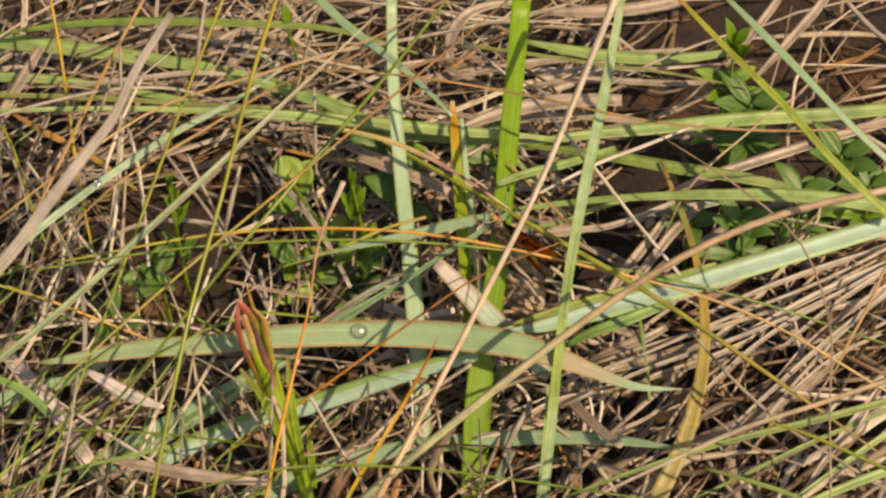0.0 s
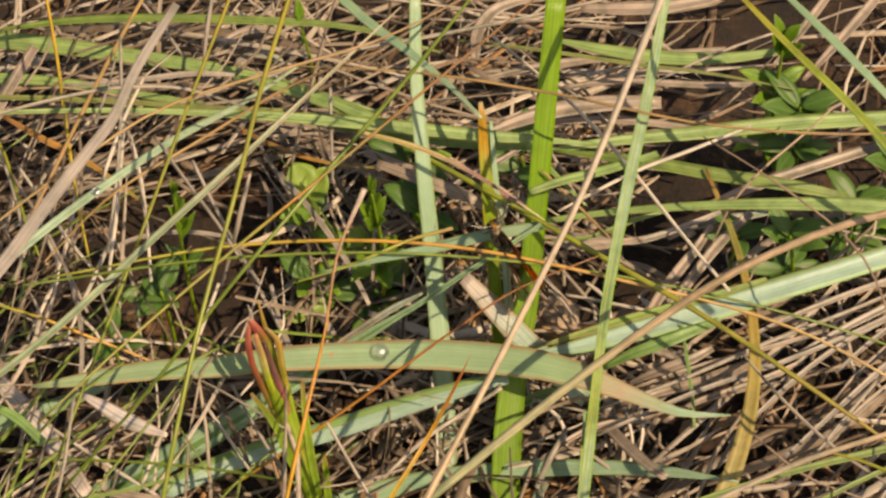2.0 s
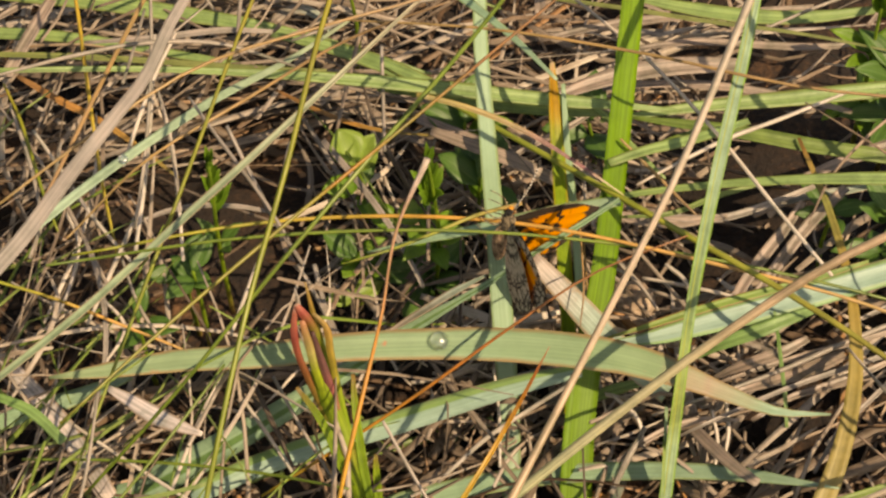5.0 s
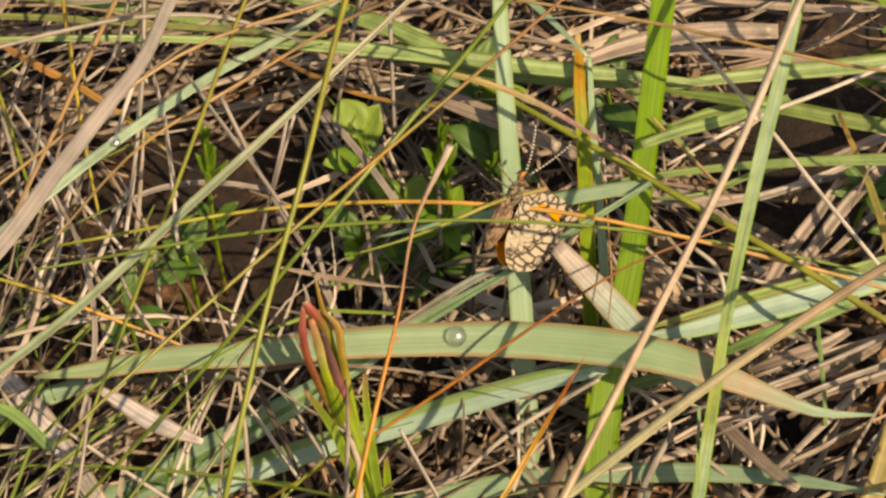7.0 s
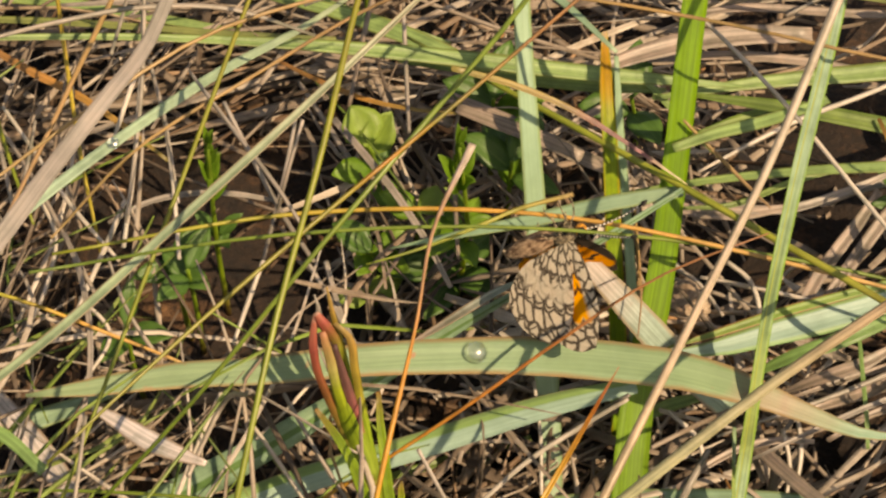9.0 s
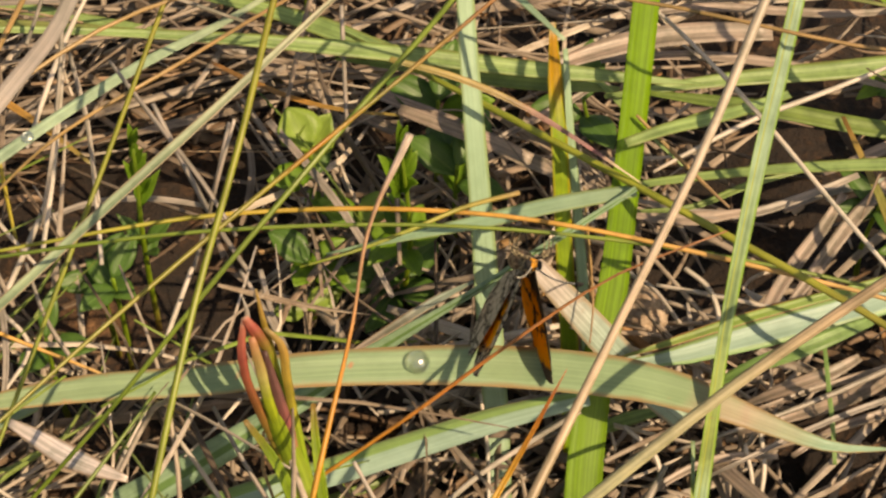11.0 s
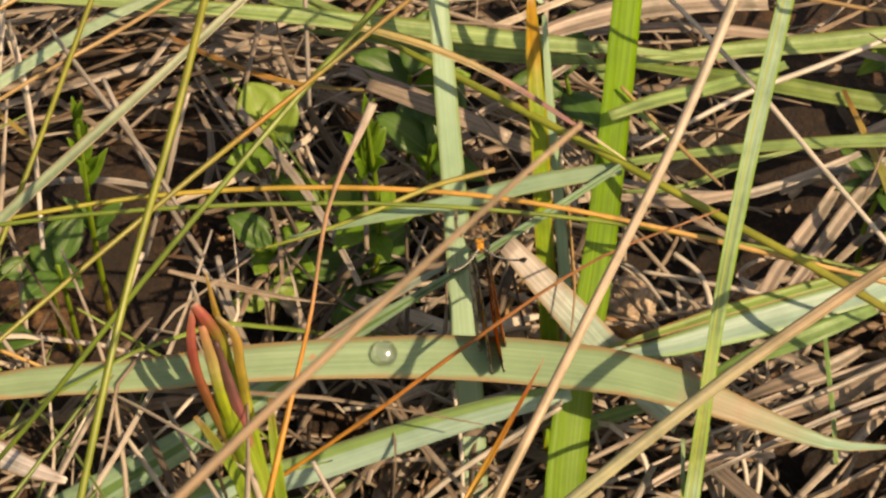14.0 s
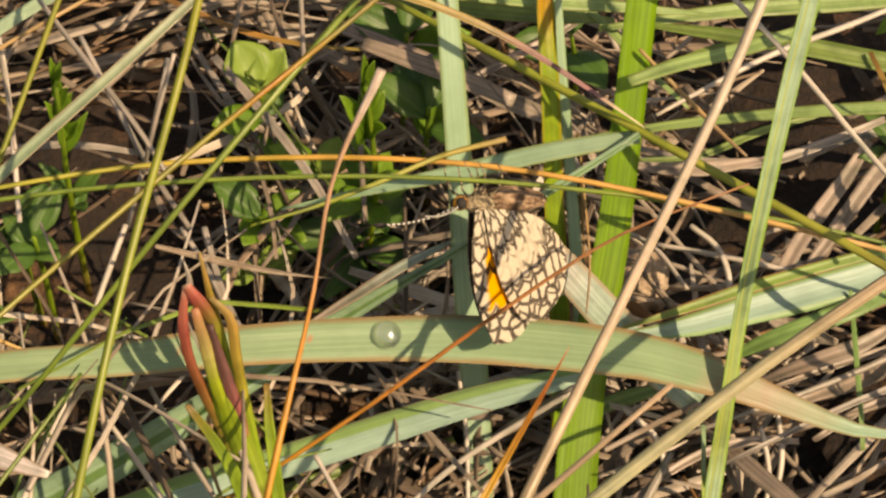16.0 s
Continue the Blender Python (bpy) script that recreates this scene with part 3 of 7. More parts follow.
grass(lying_tuft, "leaf", "green grass blade lying across the sward", [(-0.0817, 0.0403, 0.0663), (-0.0574, 0.0458, 0.0615), (-0.0323, 0.0494, 0.0569), (-0.0066, 0.0512, 0.0525), (0.0195, 0.0515, 0.0485), (0.0459, 0.0519, 0.0453)], [0.00104, 0.00115, 0.00157, 0.00248, 0.00314, 0.00277, 0.00041], fold=0.1, n=20)
grass(lying_tuft, "leaf", "green grass blade lying across the sward", [(0.0305, 0.0511, 0.0431), (0.0495, 0.0565, 0.0415), (0.0688, 0.0603, 0.0402), (0.0882, 0.0637, 0.0395), (0.1077, 0.0655, 0.0392), (0.1272, 0.0675, 0.0397)], [0.00081, 0.00217, 0.00317, 0.00355, 0.00360, 0.00336, 0.00333], fold=0.1, n=20)
grass(lying_tuft, "green", "green grass blade lying across the sward", [(0.0358, 0.0513, 0.0440), (0.0456, 0.0497, 0.0440), (0.0566, 0.0477, 0.0440), (0.0701, 0.0453, 0.0430), (0.0836, 0.0436, 0.0420), (0.0971, 0.0419, 0.0400)], [0.00049, 0.00198, 0.00277, 0.00297, 0.00297, 0.00277, 0.00178], fold=0.1, n=20)
grass(lying_tuft, "leaf", "green grass blade lying across the sward", [(0.0298, 0.0224, 0.0630), (0.0361, 0.0256, 0.0627), (0.0427, 0.0288, 0.0615), (0.0494, 0.0329, 0.0598), (0.0561, 0.0380, 0.0574)], [0.00151, 0.00181, 0.00204, 0.00206, 0.00197, 0.00164, 0.00132], fold=0.1, n=20)
grass(lying_tuft, "leaf", "green grass blade lying across the sward", [(0.0165, 0.0309, 0.0393), (0.0373, 0.0317, 0.0446), (0.0582, 0.0315, 0.0482), (0.0790, 0.0309, 0.0500), (0.0999, 0.0300, 0.0503), (0.1206, 0.0273, 0.0486)], [0.00080, 0.00125, 0.00156, 0.00199, 0.00297, 0.00337, 0.00312], fold=0.1, n=20)
grass(broad_tuft, "pale", "pale glaucous green grass blade", [(-0.0131, 0.0216, 0.0390), (-0.0015, 0.0216, 0.0430), (0.0099, 0.0222, 0.0460), (0.0211, 0.0231, 0.0490), (0.0326, 0.0241, 0.0510)], [0.00028, 0.00094, 0.00161, 0.00227, 0.00255, 0.00255, 0.00189], fold=0.05)
grass(fine_tuft, "orange", "thin orange arching grass stalk, green towards its base", [(-0.0633, 0.0062, 0.0559), (-0.0273, 0.0148, 0.0556), (0.0100, 0.0162, 0.0544), (0.0468, 0.0093, 0.0520), (0.0821, -0.0018, 0.0495), (0.1124, -0.0212, 0.0455)], [0.00048, 0.00069, 0.00073, 0.00072, 0.00063, 0.00058], round_=True, n=30)
grass(fine_tuft, "greenthin", "thin green arching grass stalk", [(-0.0595, -0.0251, 0.0912), (-0.0286, -0.0054, 0.0752), (0.0064, 0.0081, 0.0610), (0.0440, 0.0141, 0.0481), (0.0824, 0.0130, 0.0368), (0.1199, 0.0055, 0.0271)], [0.00043, 0.00057, 0.00059, 0.00061, 0.00061, 0.00050], round_=True, n=26)
grass(fine_tuft, "olive", "olive green grass stalk drooping aslant", [(-0.0109, 0.0613, 0.0467), (0.0159, 0.0375, 0.0511), (0.0409, 0.0164, 0.0532), (0.0644, -0.0020, 0.0531), (0.0861, -0.0194, 0.0501), (0.1074, -0.0349, 0.0447)], [0.00052, 0.00114, 0.00121, 0.00118, 0.00097, 0.00034], round_=True, n=24)
grass(None, "awn", "brownish purple awned stalk ending in a pale point", [(-0.0040, 0.0320, 0.0698), (0.0059, 0.0329, 0.0652), (0.0154, 0.0316, 0.0609), (0.0244, 0.0280, 0.0569), (0.0330, 0.0232, 0.0536)], [0.00090, 0.00108, 0.00111, 0.00100, 0.00074, 0.00055, 0.00013], fold=0.25)
grass(None, "seed", "orange-brown stalk with a pale frayed tip", [(-0.0018, 0.0058, 0.0820), (-0.0071, 0.0000, 0.0698), (-0.0093, -0.0089, 0.0594), (-0.0123, -0.0195, 0.0514), (-0.0151, -0.0318, 0.0459), (-0.0174, -0.0456, 0.0428)], [0.00120, 0.00060, 0.00049, 0.00063, 0.00087, 0.00082, 0.00068], round_=True, n=24)
grass(None, "browndiag", "thin rusty brown stalk crossing the green blade", [(-0.0312, -0.0174, 0.0173), (-0.0159, -0.0144, 0.0299), (-0.0014, -0.0102, 0.0410), (0.0125, -0.0046, 0.0506), (0.0268, 0.0014, 0.0583), (0.0425, 0.0054, 0.0636)], [0.00049, 0.00059, 0.00060, 0.00055, 0.00039, 0.00024], round_=True)
grass(fine_tuft, "redtip", "narrow yellow grass blade with a reddish tip", [(0.0178, -0.0256, 0.0726), (0.0135, -0.0295, 0.0634), (0.0088, -0.0358, 0.0577), (0.0038, -0.0442, 0.0555), (-0.0006, -0.0551, 0.0568)], [0.00011, 0.00054, 0.00075, 0.00079, 0.00079, 0.00075, 0.00067], fold=0.25)
grass(fine_tuft, "yellowgreen", "yellow-green flowering grass stalk", [(-0.0123, 0.0134, 0.1289), (-0.0178, -0.0052, 0.1205), (-0.0221, -0.0228, 0.1113), (-0.0270, -0.0393, 0.1015), (-0.0309, -0.0551, 0.0909), (-0.0344, -0.0702, 0.0795)], [0.00085, 0.00084, 0.00083, 0.00083, 0.00082, 0.00082], round_=True, n=24)
grass(fine_tuft, "greenthin", "thin green arching grass stalk", [(0.0201, 0.0520, 0.0906), (0.0048, 0.0231, 0.0916), (-0.0106, 0.0017, 0.0875), (-0.0257, -0.0139, 0.0775), (-0.0411, -0.0251, 0.0612), (-0.0589, -0.0319, 0.0389)], [0.00060, 0.00079, 0.00087, 0.00073, 0.00064, 0.00058], round_=True, n=26)
grass(fine_tuft, "brownolive", "thin grass stalk, rusty brown fading to olive", [(0.0314, 0.0324, 0.1072), (0.0127, 0.0152, 0.1024), (-0.0053, -0.0015, 0.0976), (-0.0230, -0.0174, 0.0928), (-0.0398, -0.0330, 0.0880), (-0.0557, -0.0486, 0.0829)], [0.00034, 0.00052, 0.00059, 0.00065, 0.00057, 0.00042], round_=True, n=24)
grass(fine_tuft, "yellowgreen", "yellow-green flowering grass stalk", [(-0.0261, 0.0410, 0.1021), (-0.0342, 0.0261, 0.0880), (-0.0417, 0.0101, 0.0747), (-0.0491, -0.0066, 0.0625), (-0.0563, -0.0240, 0.0513), (-0.0632, -0.0419, 0.0413)], [0.00070, 0.00070, 0.00070, 0.00069, 0.00057, 0.00046], round_=True, n=24)
grass(fine_tuft, "yellow", "thin yellow grass stalk", [(-0.0740, 0.0879, 0.0578), (-0.0698, 0.0705, 0.0525), (-0.0666, 0.0543, 0.0464), (-0.0635, 0.0395, 0.0393), (-0.0598, 0.0259, 0.0313)], [0.00066, 0.00078, 0.00077, 0.00067, 0.00051], round_=True)
grass(None, "orange2", "thin rusty orange grass stalk", [(-0.0469, 0.0663, 0.0774), (-0.0535, 0.0503, 0.0737), (-0.0592, 0.0340, 0.0706), (-0.0644, 0.0175, 0.0681), (-0.0695, 0.0012, 0.0664)], [0.00075, 0.00086, 0.00084, 0.00073, 0.00058], round_=True)
grass(None, "orange2", "thin rusty orange grass stalk", [(-0.0722, -0.0098, 0.0846), (-0.0563, 0.0027, 0.0897), (-0.0394, 0.0151, 0.0934), (-0.0197, 0.0234, 0.0946), (0.0006, 0.0323, 0.0946), (0.0201, 0.0464, 0.0947)], [0.00044, 0.00056, 0.00057, 0.00056, 0.00046, 0.00035], round_=True)
grass(None, "orange2", "thin rusty orange grass stalk", [(-0.0591, -0.0113, 0.0812), (-0.0483, 0.0090, 0.0778), (-0.0330, 0.0215, 0.0790), (-0.0165, 0.0288, 0.0857), (0.0017, 0.0274, 0.0969)], [0.00033, 0.00047, 0.00058, 0.00052, 0.00034], round_=True)
grass(broad_tuft, "bluepale", "narrow blue-green grass blade lying aslant", [(-0.0701, -0.0012, 0.0683), (-0.0604, 0.0094, 0.0693), (-0.0501, 0.0199, 0.0699), (-0.0392, 0.0302, 0.0701), (-0.0272, 0.0398, 0.0699), (-0.0157, 0.0511, 0.0698)], [0.00167, 0.00169, 0.00171, 0.00168, 0.00144, 0.00092, 0.00051], fold=0.05)
grass(folded_tuft, "palestalk", "pale green leaning stalk with brown streaks", [(-0.0745, -0.0242, 0.0575), (-0.0575, -0.0146, 0.0673), (-0.0419, -0.0031, 0.0763), (-0.0263, 0.0094, 0.0842), (-0.0109, 0.0235, 0.0910), (0.0047, 0.0391, 0.0968)], [0.00130, 0.00146, 0.00143, 0.00136, 0.00107, 0.00071, 0.00024], fold=0.28, thick=0.0005)
grass(lying_tuft, "green", "narrow fresh green grass blade", [(-0.0912, 0.0911, 0.0395), (-0.0707, 0.0941, 0.0404), (-0.0498, 0.0948, 0.0406), (-0.0288, 0.0942, 0.0404), (-0.0079, 0.0927, 0.0399), (0.0121, 0.0865, 0.0381)], [0.00057, 0.00173, 0.00214, 0.00215, 0.00192, 0.00128, 0.00042], fold=0.15)
grass(lying_tuft, "leaf", "green grass blade lying across the sward", [(-0.0942, 0.0962, 0.0330), (-0.0755, 0.0952, 0.0315), (-0.0569, 0.0936, 0.0295), (-0.0383, 0.0921, 0.0272), (-0.0200, 0.0893, 0.0241), (-0.0019, 0.0853, 0.0203)], [0.00436, 0.00433, 0.00383, 0.00336, 0.00241, 0.00136, 0.00044], fold=0.1, n=20)
grass(lying_tuft, "leaf", "green grass blade lying across the sward", [(-0.0931, 0.0856, 0.0310), (-0.0776, 0.0848, 0.0308), (-0.0621, 0.0826, 0.0301), (-0.0467, 0.0800, 0.0293), (-0.0313, 0.0774, 0.0285)], [0.00259, 0.00259, 0.00248, 0.00212, 0.00179, 0.00146, 0.00114], fold=0.1, n=20)
grass(lying_tuft, "olive2", "narrow olive green grass blade", [(-0.0911, 0.0751, 0.0354), (-0.0739, 0.0748, 0.0353), (-0.0568, 0.0739, 0.0350), (-0.0396, 0.0728, 0.0347), (-0.0226, 0.0721, 0.0345)], [0.00113, 0.00126, 0.00138, 0.00134, 0.00124, 0.00104, 0.00084], fold=0.1)
grass(folded_tuft, "yellowtip", "yellow-green leaning stalk with an orange top", [(0.0632, 0.0253, 0.1163), (0.0734, 0.0106, 0.1144), (0.0839, -0.0020, 0.1113), (0.0937, -0.0137, 0.1068), (0.1048, -0.0229, 0.1011)], [0.00068, 0.00104, 0.00137, 0.00152, 0.00152, 0.00152, 0.00152], fold=0.3, thick=0.0006)
grass(broad_tuft, "pale", "pale glaucous green grass blade", [(0.0772, 0.0493, 0.0929), (0.0855, 0.0372, 0.0920), (0.0937, 0.0268, 0.0895), (0.1020, 0.0179, 0.0855), (0.1113, 0.0112, 0.0800)], [0.00097, 0.00150, 0.00183, 0.00157, 0.00142, 0.00142, 0.00143], fold=0.05)
grass(upright_tuft, "yellowleaf", "yellowing grass blade turning orange at the top", [(0.0674, 0.0458, 0.0446), (0.0726, 0.0298, 0.0402), (0.0754, 0.0137, 0.0354), (0.0747, -0.0020, 0.0302), (0.0703, -0.0167, 0.0250), (0.0636, -0.0299, 0.0198)], [0.00064, 0.00135, 0.00166, 0.00233, 0.00307, 0.00370, 0.00389], fold=0.12)
grass(fine_tuft, "yellowgreen", "yellow-green flowering grass stalk", [(0.0784, -0.0456, 0.0716), (0.0855, -0.0476, 0.0710), (0.0923, -0.0504, 0.0701), (0.0990, -0.0534, 0.0691), (0.1056, -0.0565, 0.0681)], [0.00032, 0.00059, 0.00071, 0.00079, 0.00085], round_=True, n=24)
grass(None, "tan", "dry tan grass stalk leaning across the sward", [(0.0438, -0.0592, 0.0624), (0.0590, -0.0551, 0.0694), (0.0741, -0.0511, 0.0758), (0.0897, -0.0485, 0.0812), (0.1052, -0.0454, 0.0862)], [0.00043, 0.00085, 0.00096, 0.00095, 0.00095], round_=True)
grass(lying_tuft, "green", "narrow fresh green grass blade", [(0.0427, -0.0465, 0.0465), (0.0597, -0.0404, 0.0485), (0.0772, -0.0351, 0.0502), (0.0950, -0.0308, 0.0516), (0.1129, -0.0261, 0.0530)], [0.00047, 0.00079, 0.00107, 0.00127, 0.00144, 0.00156, 0.00168], fold=0.15)
grass(lying_tuft, "leaf", "green grass blade lying across the sward", [(0.0924, -0.0425, 0.0386), (0.1029, -0.0383, 0.0400), (0.1137, -0.0345, 0.0412)], [0.00144, 0.00164, 0.00185, 0.00197, 0.00204, 0.00211, 0.00217], fold=0.1, n=20)
grass(lying_tuft, "green", "narrow fresh green grass blade", [(0.0707, -0.0428, 0.0511), (0.0760, -0.0443, 0.0506), (0.0814, -0.0459, 0.0501), (0.0866, -0.0476, 0.0495), (0.0916, -0.0499, 0.0487)], [0.00047, 0.00063, 0.00079, 0.00087, 0.00092, 0.00084, 0.00070], fold=0.15)
grass(fine_tuft, "greenthin", "thin green arching grass stalk", [(-0.0724, -0.0182, 0.0293), (-0.0578, -0.0194, 0.0311), (-0.0432, -0.0219, 0.0336), (-0.0288, -0.0259, 0.0368), (-0.0146, -0.0314, 0.0407)], [0.00048, 0.00056, 0.00059, 0.00055, 0.00046], round_=True, n=26)
grass(fine_tuft, "greenthin", "thin green arching grass stalk", [(-0.0328, -0.0616, 0.0690), (-0.0109, -0.0564, 0.0707), (0.0120, -0.0563, 0.0707), (0.0347, -0.0589, 0.0698), (0.0572, -0.0621, 0.0687)], [0.00032, 0.00053, 0.00053, 0.00053, 0.00042], round_=True, n=26)
grass(None, "dryend", "broken-off dry cream leaf with brown edges", [(0.0169, 0.0155, 0.0450), (0.0228, 0.0118, 0.0400), (0.0294, 0.0078, 0.0340), (0.0354, 0.0051, 0.0280), (0.0421, 0.0026, 0.0220)], [0.00284, 0.00398, 0.00474, 0.00512, 0.00512, 0.00474, 0.00417], fold=0.05)
grass(None, "wire", "thin dark wiry dead stalk", [(0.0629, 0.0263, 0.0747), (0.0782, 0.0155, 0.0715), (0.0915, 0.0026, 0.0677), (0.0967, -0.0148, 0.0625), (0.0954, -0.0334, 0.0571), (0.0944, -0.0513, 0.0518)], [0.00024, 0.00047, 0.00047, 0.00046, 0.00045, 0.00044], round_=True)
grass(None, "drywide", "dry pinkish grey dead grass blade", [(0.0654, 0.0427, 0.0346), (0.0807, 0.0512, 0.0337), (0.0963, 0.0578, 0.0338), (0.1119, 0.0631, 0.0351), (0.1274, 0.0668, 0.0375)], [0.00081, 0.00206, 0.00267, 0.00258, 0.00249, 0.00250, 0.00250], fold=0.2)
grass(None, "orange2", "thin rusty orange grass stalk", [(-0.0183, 0.0401, 0.0800), (0.0091, 0.0349, 0.0831), (0.0356, 0.0280, 0.0842), (0.0614, 0.0210, 0.0838), (0.0875, 0.0189, 0.0832), (0.1145, 0.0212, 0.0826)], [0.00036, 0.00053, 0.00059, 0.00058, 0.00053, 0.00047], round_=True)
grass(None, "straw", "thin bleached white straw", [(-0.0268, 0.0472, 0.0676), (-0.0099, 0.0574, 0.0661), (0.0084, 0.0646, 0.0639), (0.0271, 0.0720, 0.0619), (0.0462, 0.0799, 0.0603)], [0.00049, 0.00080, 0.00089, 0.00086, 0.00078], round_=True)
grass(broad_tuft, "pale", "pale glaucous green grass blade", [(-0.0106, 0.0680, 0.0750), (-0.0028, 0.0574, 0.0756), (0.0055, 0.0479, 0.0765), (0.0132, 0.0383, 0.0773), (0.0201, 0.0282, 0.0778)], [0.00207, 0.00205, 0.00197, 0.00175, 0.00140, 0.00101, 0.00061], fold=0.05)
grass(None, "greystem", "short grey broken stem", [(-0.0111, 0.0604, 0.0532), (-0.0106, 0.0498, 0.0500), (-0.0101, 0.0394, 0.0468)], [0.00077, 0.00076, 0.00063], round_=True)
grass(None, "straw", "thin bleached white straw", [(0.0290, 0.0221, 0.0361), (0.0357, 0.0191, 0.0352), (0.0402, 0.0131, 0.0333)], [0.00063, 0.00074, 0.00062], round_=True)
grass(fine_tuft, "orange", "thin orange arching grass stalk, green towards its base", [(-0.0785, 0.0058, 0.0497), (-0.0670, 0.0043, 0.0461), (-0.0560, 0.0033, 0.0402), (-0.0452, 0.0036, 0.0323), (-0.0348, 0.0043, 0.0221)], [0.00060, 0.00060, 0.00060, 0.00048, 0.00038], round_=True, n=30)
grass(None, "straw", "thin bleached white straw", [(-0.0410, 0.0006, 0.0341), (-0.0348, -0.0032, 0.0351), (-0.0290, -0.0076, 0.0362), (-0.0233, -0.0124, 0.0374), (-0.0177, -0.0174, 0.0389)], [0.00037, 0.00046, 0.00048, 0.00046, 0.00036], round_=True)
grass(folded_tuft, "stem", "folded upright grass stem, pale blue-green with a yellow crease", [(0.0378, -0.0374, 0.0308), (0.0398, -0.0193, 0.0264), (0.0411, -0.0045, 0.0278)], [0.00052, 0.00056, 0.00060, 0.00064, 0.00065, 0.00065, 0.00065], fold=0.3, n=24, normal=(0.30, -0.55, 0.75))
grass(None, "straw", "thin bleached white straw", [(-0.0733, 0.0145, 0.0912), (-0.0614, 0.0193, 0.0911), (-0.0492, 0.0236, 0.0903), (-0.0366, 0.0258, 0.0881), (-0.0243, 0.0244, 0.0843)], [0.00046, 0.00074, 0.00081, 0.00072, 0.00047], round_=True)
grass(None, "drywide", "dry pinkish grey dead grass blade", [(-0.0787, 0.0888, 0.0375), (-0.0826, 0.0804, 0.0350), (-0.0864, 0.0720, 0.0325)], [0.00220, 0.00242, 0.00265, 0.00268, 0.00260, 0.00252, 0.00244], fold=0.2)
grass(None, "straw", "thin bleached white straw", [(-0.0514, 0.0492, 0.0790), (-0.0506, 0.0381, 0.0750), (-0.0505, 0.0280, 0.0702), (-0.0512, 0.0189, 0.0646), (-0.0525, 0.0106, 0.0581)], [0.00061, 0.00071, 0.00072, 0.00068, 0.00060], round_=True)
grass(None, "straw", "thin bleached white straw", [(-0.0538, 0.0536, 0.0689), (-0.0541, 0.0409, 0.0721), (-0.0550, 0.0303, 0.0737)], [0.00050, 0.00060, 0.00060], round_=True)
grass(None, "straw", "thin bleached white straw", [(-0.0507, 0.0394, 0.0629), (-0.0474, 0.0270, 0.0604), (-0.0450, 0.0150, 0.0576)], [0.00062, 0.00060, 0.00048], round_=True)
grass(None, "straw", "thin bleached white straw", [(-0.0575, 0.1094, 0.0322), (-0.0514, 0.1018, 0.0300), (-0.0460, 0.0939, 0.0277)], [0.00070, 0.00082, 0.00069], round_=True)
grass(None, "greystem", "short grey broken stem", [(-0.0392, 0.1016, 0.0431), (-0.0402, 0.0908, 0.0400), (-0.0406, 0.0801, 0.0368)], [0.00096, 0.00094, 0.00081], round_=True)
grass(None, "drywide", "dry pinkish grey dead grass blade", [(-0.0408, 0.1008, 0.0237), (-0.0373, 0.1044, 0.0248), (-0.0330, 0.1066, 0.0254), (-0.0282, 0.1067, 0.0255), (-0.0234, 0.1054, 0.0251)], [0.00115, 0.00159, 0.00200, 0.00207, 0.00198, 0.00158, 0.00118], fold=0.2)
grass(None, "dryleaf", "broken-off dry cream leaf with brown edges", [(-0.0368, 0.0993, 0.0192), (-0.0338, 0.1028, 0.0202), (-0.0301, 0.1040, 0.0206), (-0.0261, 0.1024, 0.0201), (-0.0234, 0.0986, 0.0190)], [0.00144, 0.00207, 0.00275, 0.00274, 0.00234, 0.00160, 0.00086], fold=0.05)
grass(None, "drywide", "dry pinkish grey dead grass blade", [(-0.0339, 0.0870, 0.0192), (-0.0257, 0.0858, 0.0160), (-0.0178, 0.0826, 0.0134), (-0.0099, 0.0784, 0.0116), (-0.0018, 0.0738, 0.0108)], [0.00205, 0.00271, 0.00317, 0.00302, 0.00284, 0.00244, 0.00202], fold=0.2)
grass(None, "rustblade", "rusty brown dead grass blade", [(-0.0331, 0.0727, 0.0284), (-0.0252, 0.0664, 0.0297), (-0.0172, 0.0612, 0.0309), (-0.0090, 0.0578, 0.0322), (-0.0008, 0.0558, 0.0335)], [0.00057, 0.00080, 0.00096, 0.00088, 0.00076, 0.00059, 0.00042], fold=0.2)
grass(None, "greystem", "short grey broken stem", [(-0.0431, 0.0264, 0.0744), (-0.0378, 0.0156, 0.0772), (-0.0328, 0.0071, 0.0779), (-0.0283, 0.0007, 0.0765), (-0.0245, -0.0041, 0.0728)], [0.00048, 0.00063, 0.00069, 0.00066, 0.00057], round_=True)
grass(None, "greystem", "short grey broken stem", [(-0.0300, 0.0833, 0.0117), (-0.0254, 0.0745, 0.0116), (-0.0209, 0.0662, 0.0110), (-0.0163, 0.0587, 0.0100), (-0.0115, 0.0519, 0.0087)], [0.00084, 0.00106, 0.00110, 0.00106, 0.00095], round_=True)
grass(None, "greystem", "short grey broken stem", [(-0.0273, 0.0419, 0.0468), (-0.0296, 0.0376, 0.0398), (-0.0319, 0.0357, 0.0297)], [0.00063, 0.00075, 0.00064], round_=True)
grass(None, "drywide", "dry pinkish grey dead grass blade", [(0.0196, 0.0806, 0.0421), (0.0202, 0.0870, 0.0440), (0.0237, 0.0922, 0.0455), (0.0290, 0.0945, 0.0462), (0.0351, 0.0953, 0.0465)], [0.00187, 0.00257, 0.00292, 0.00281, 0.00243, 0.00193, 0.00142], fold=0.2)
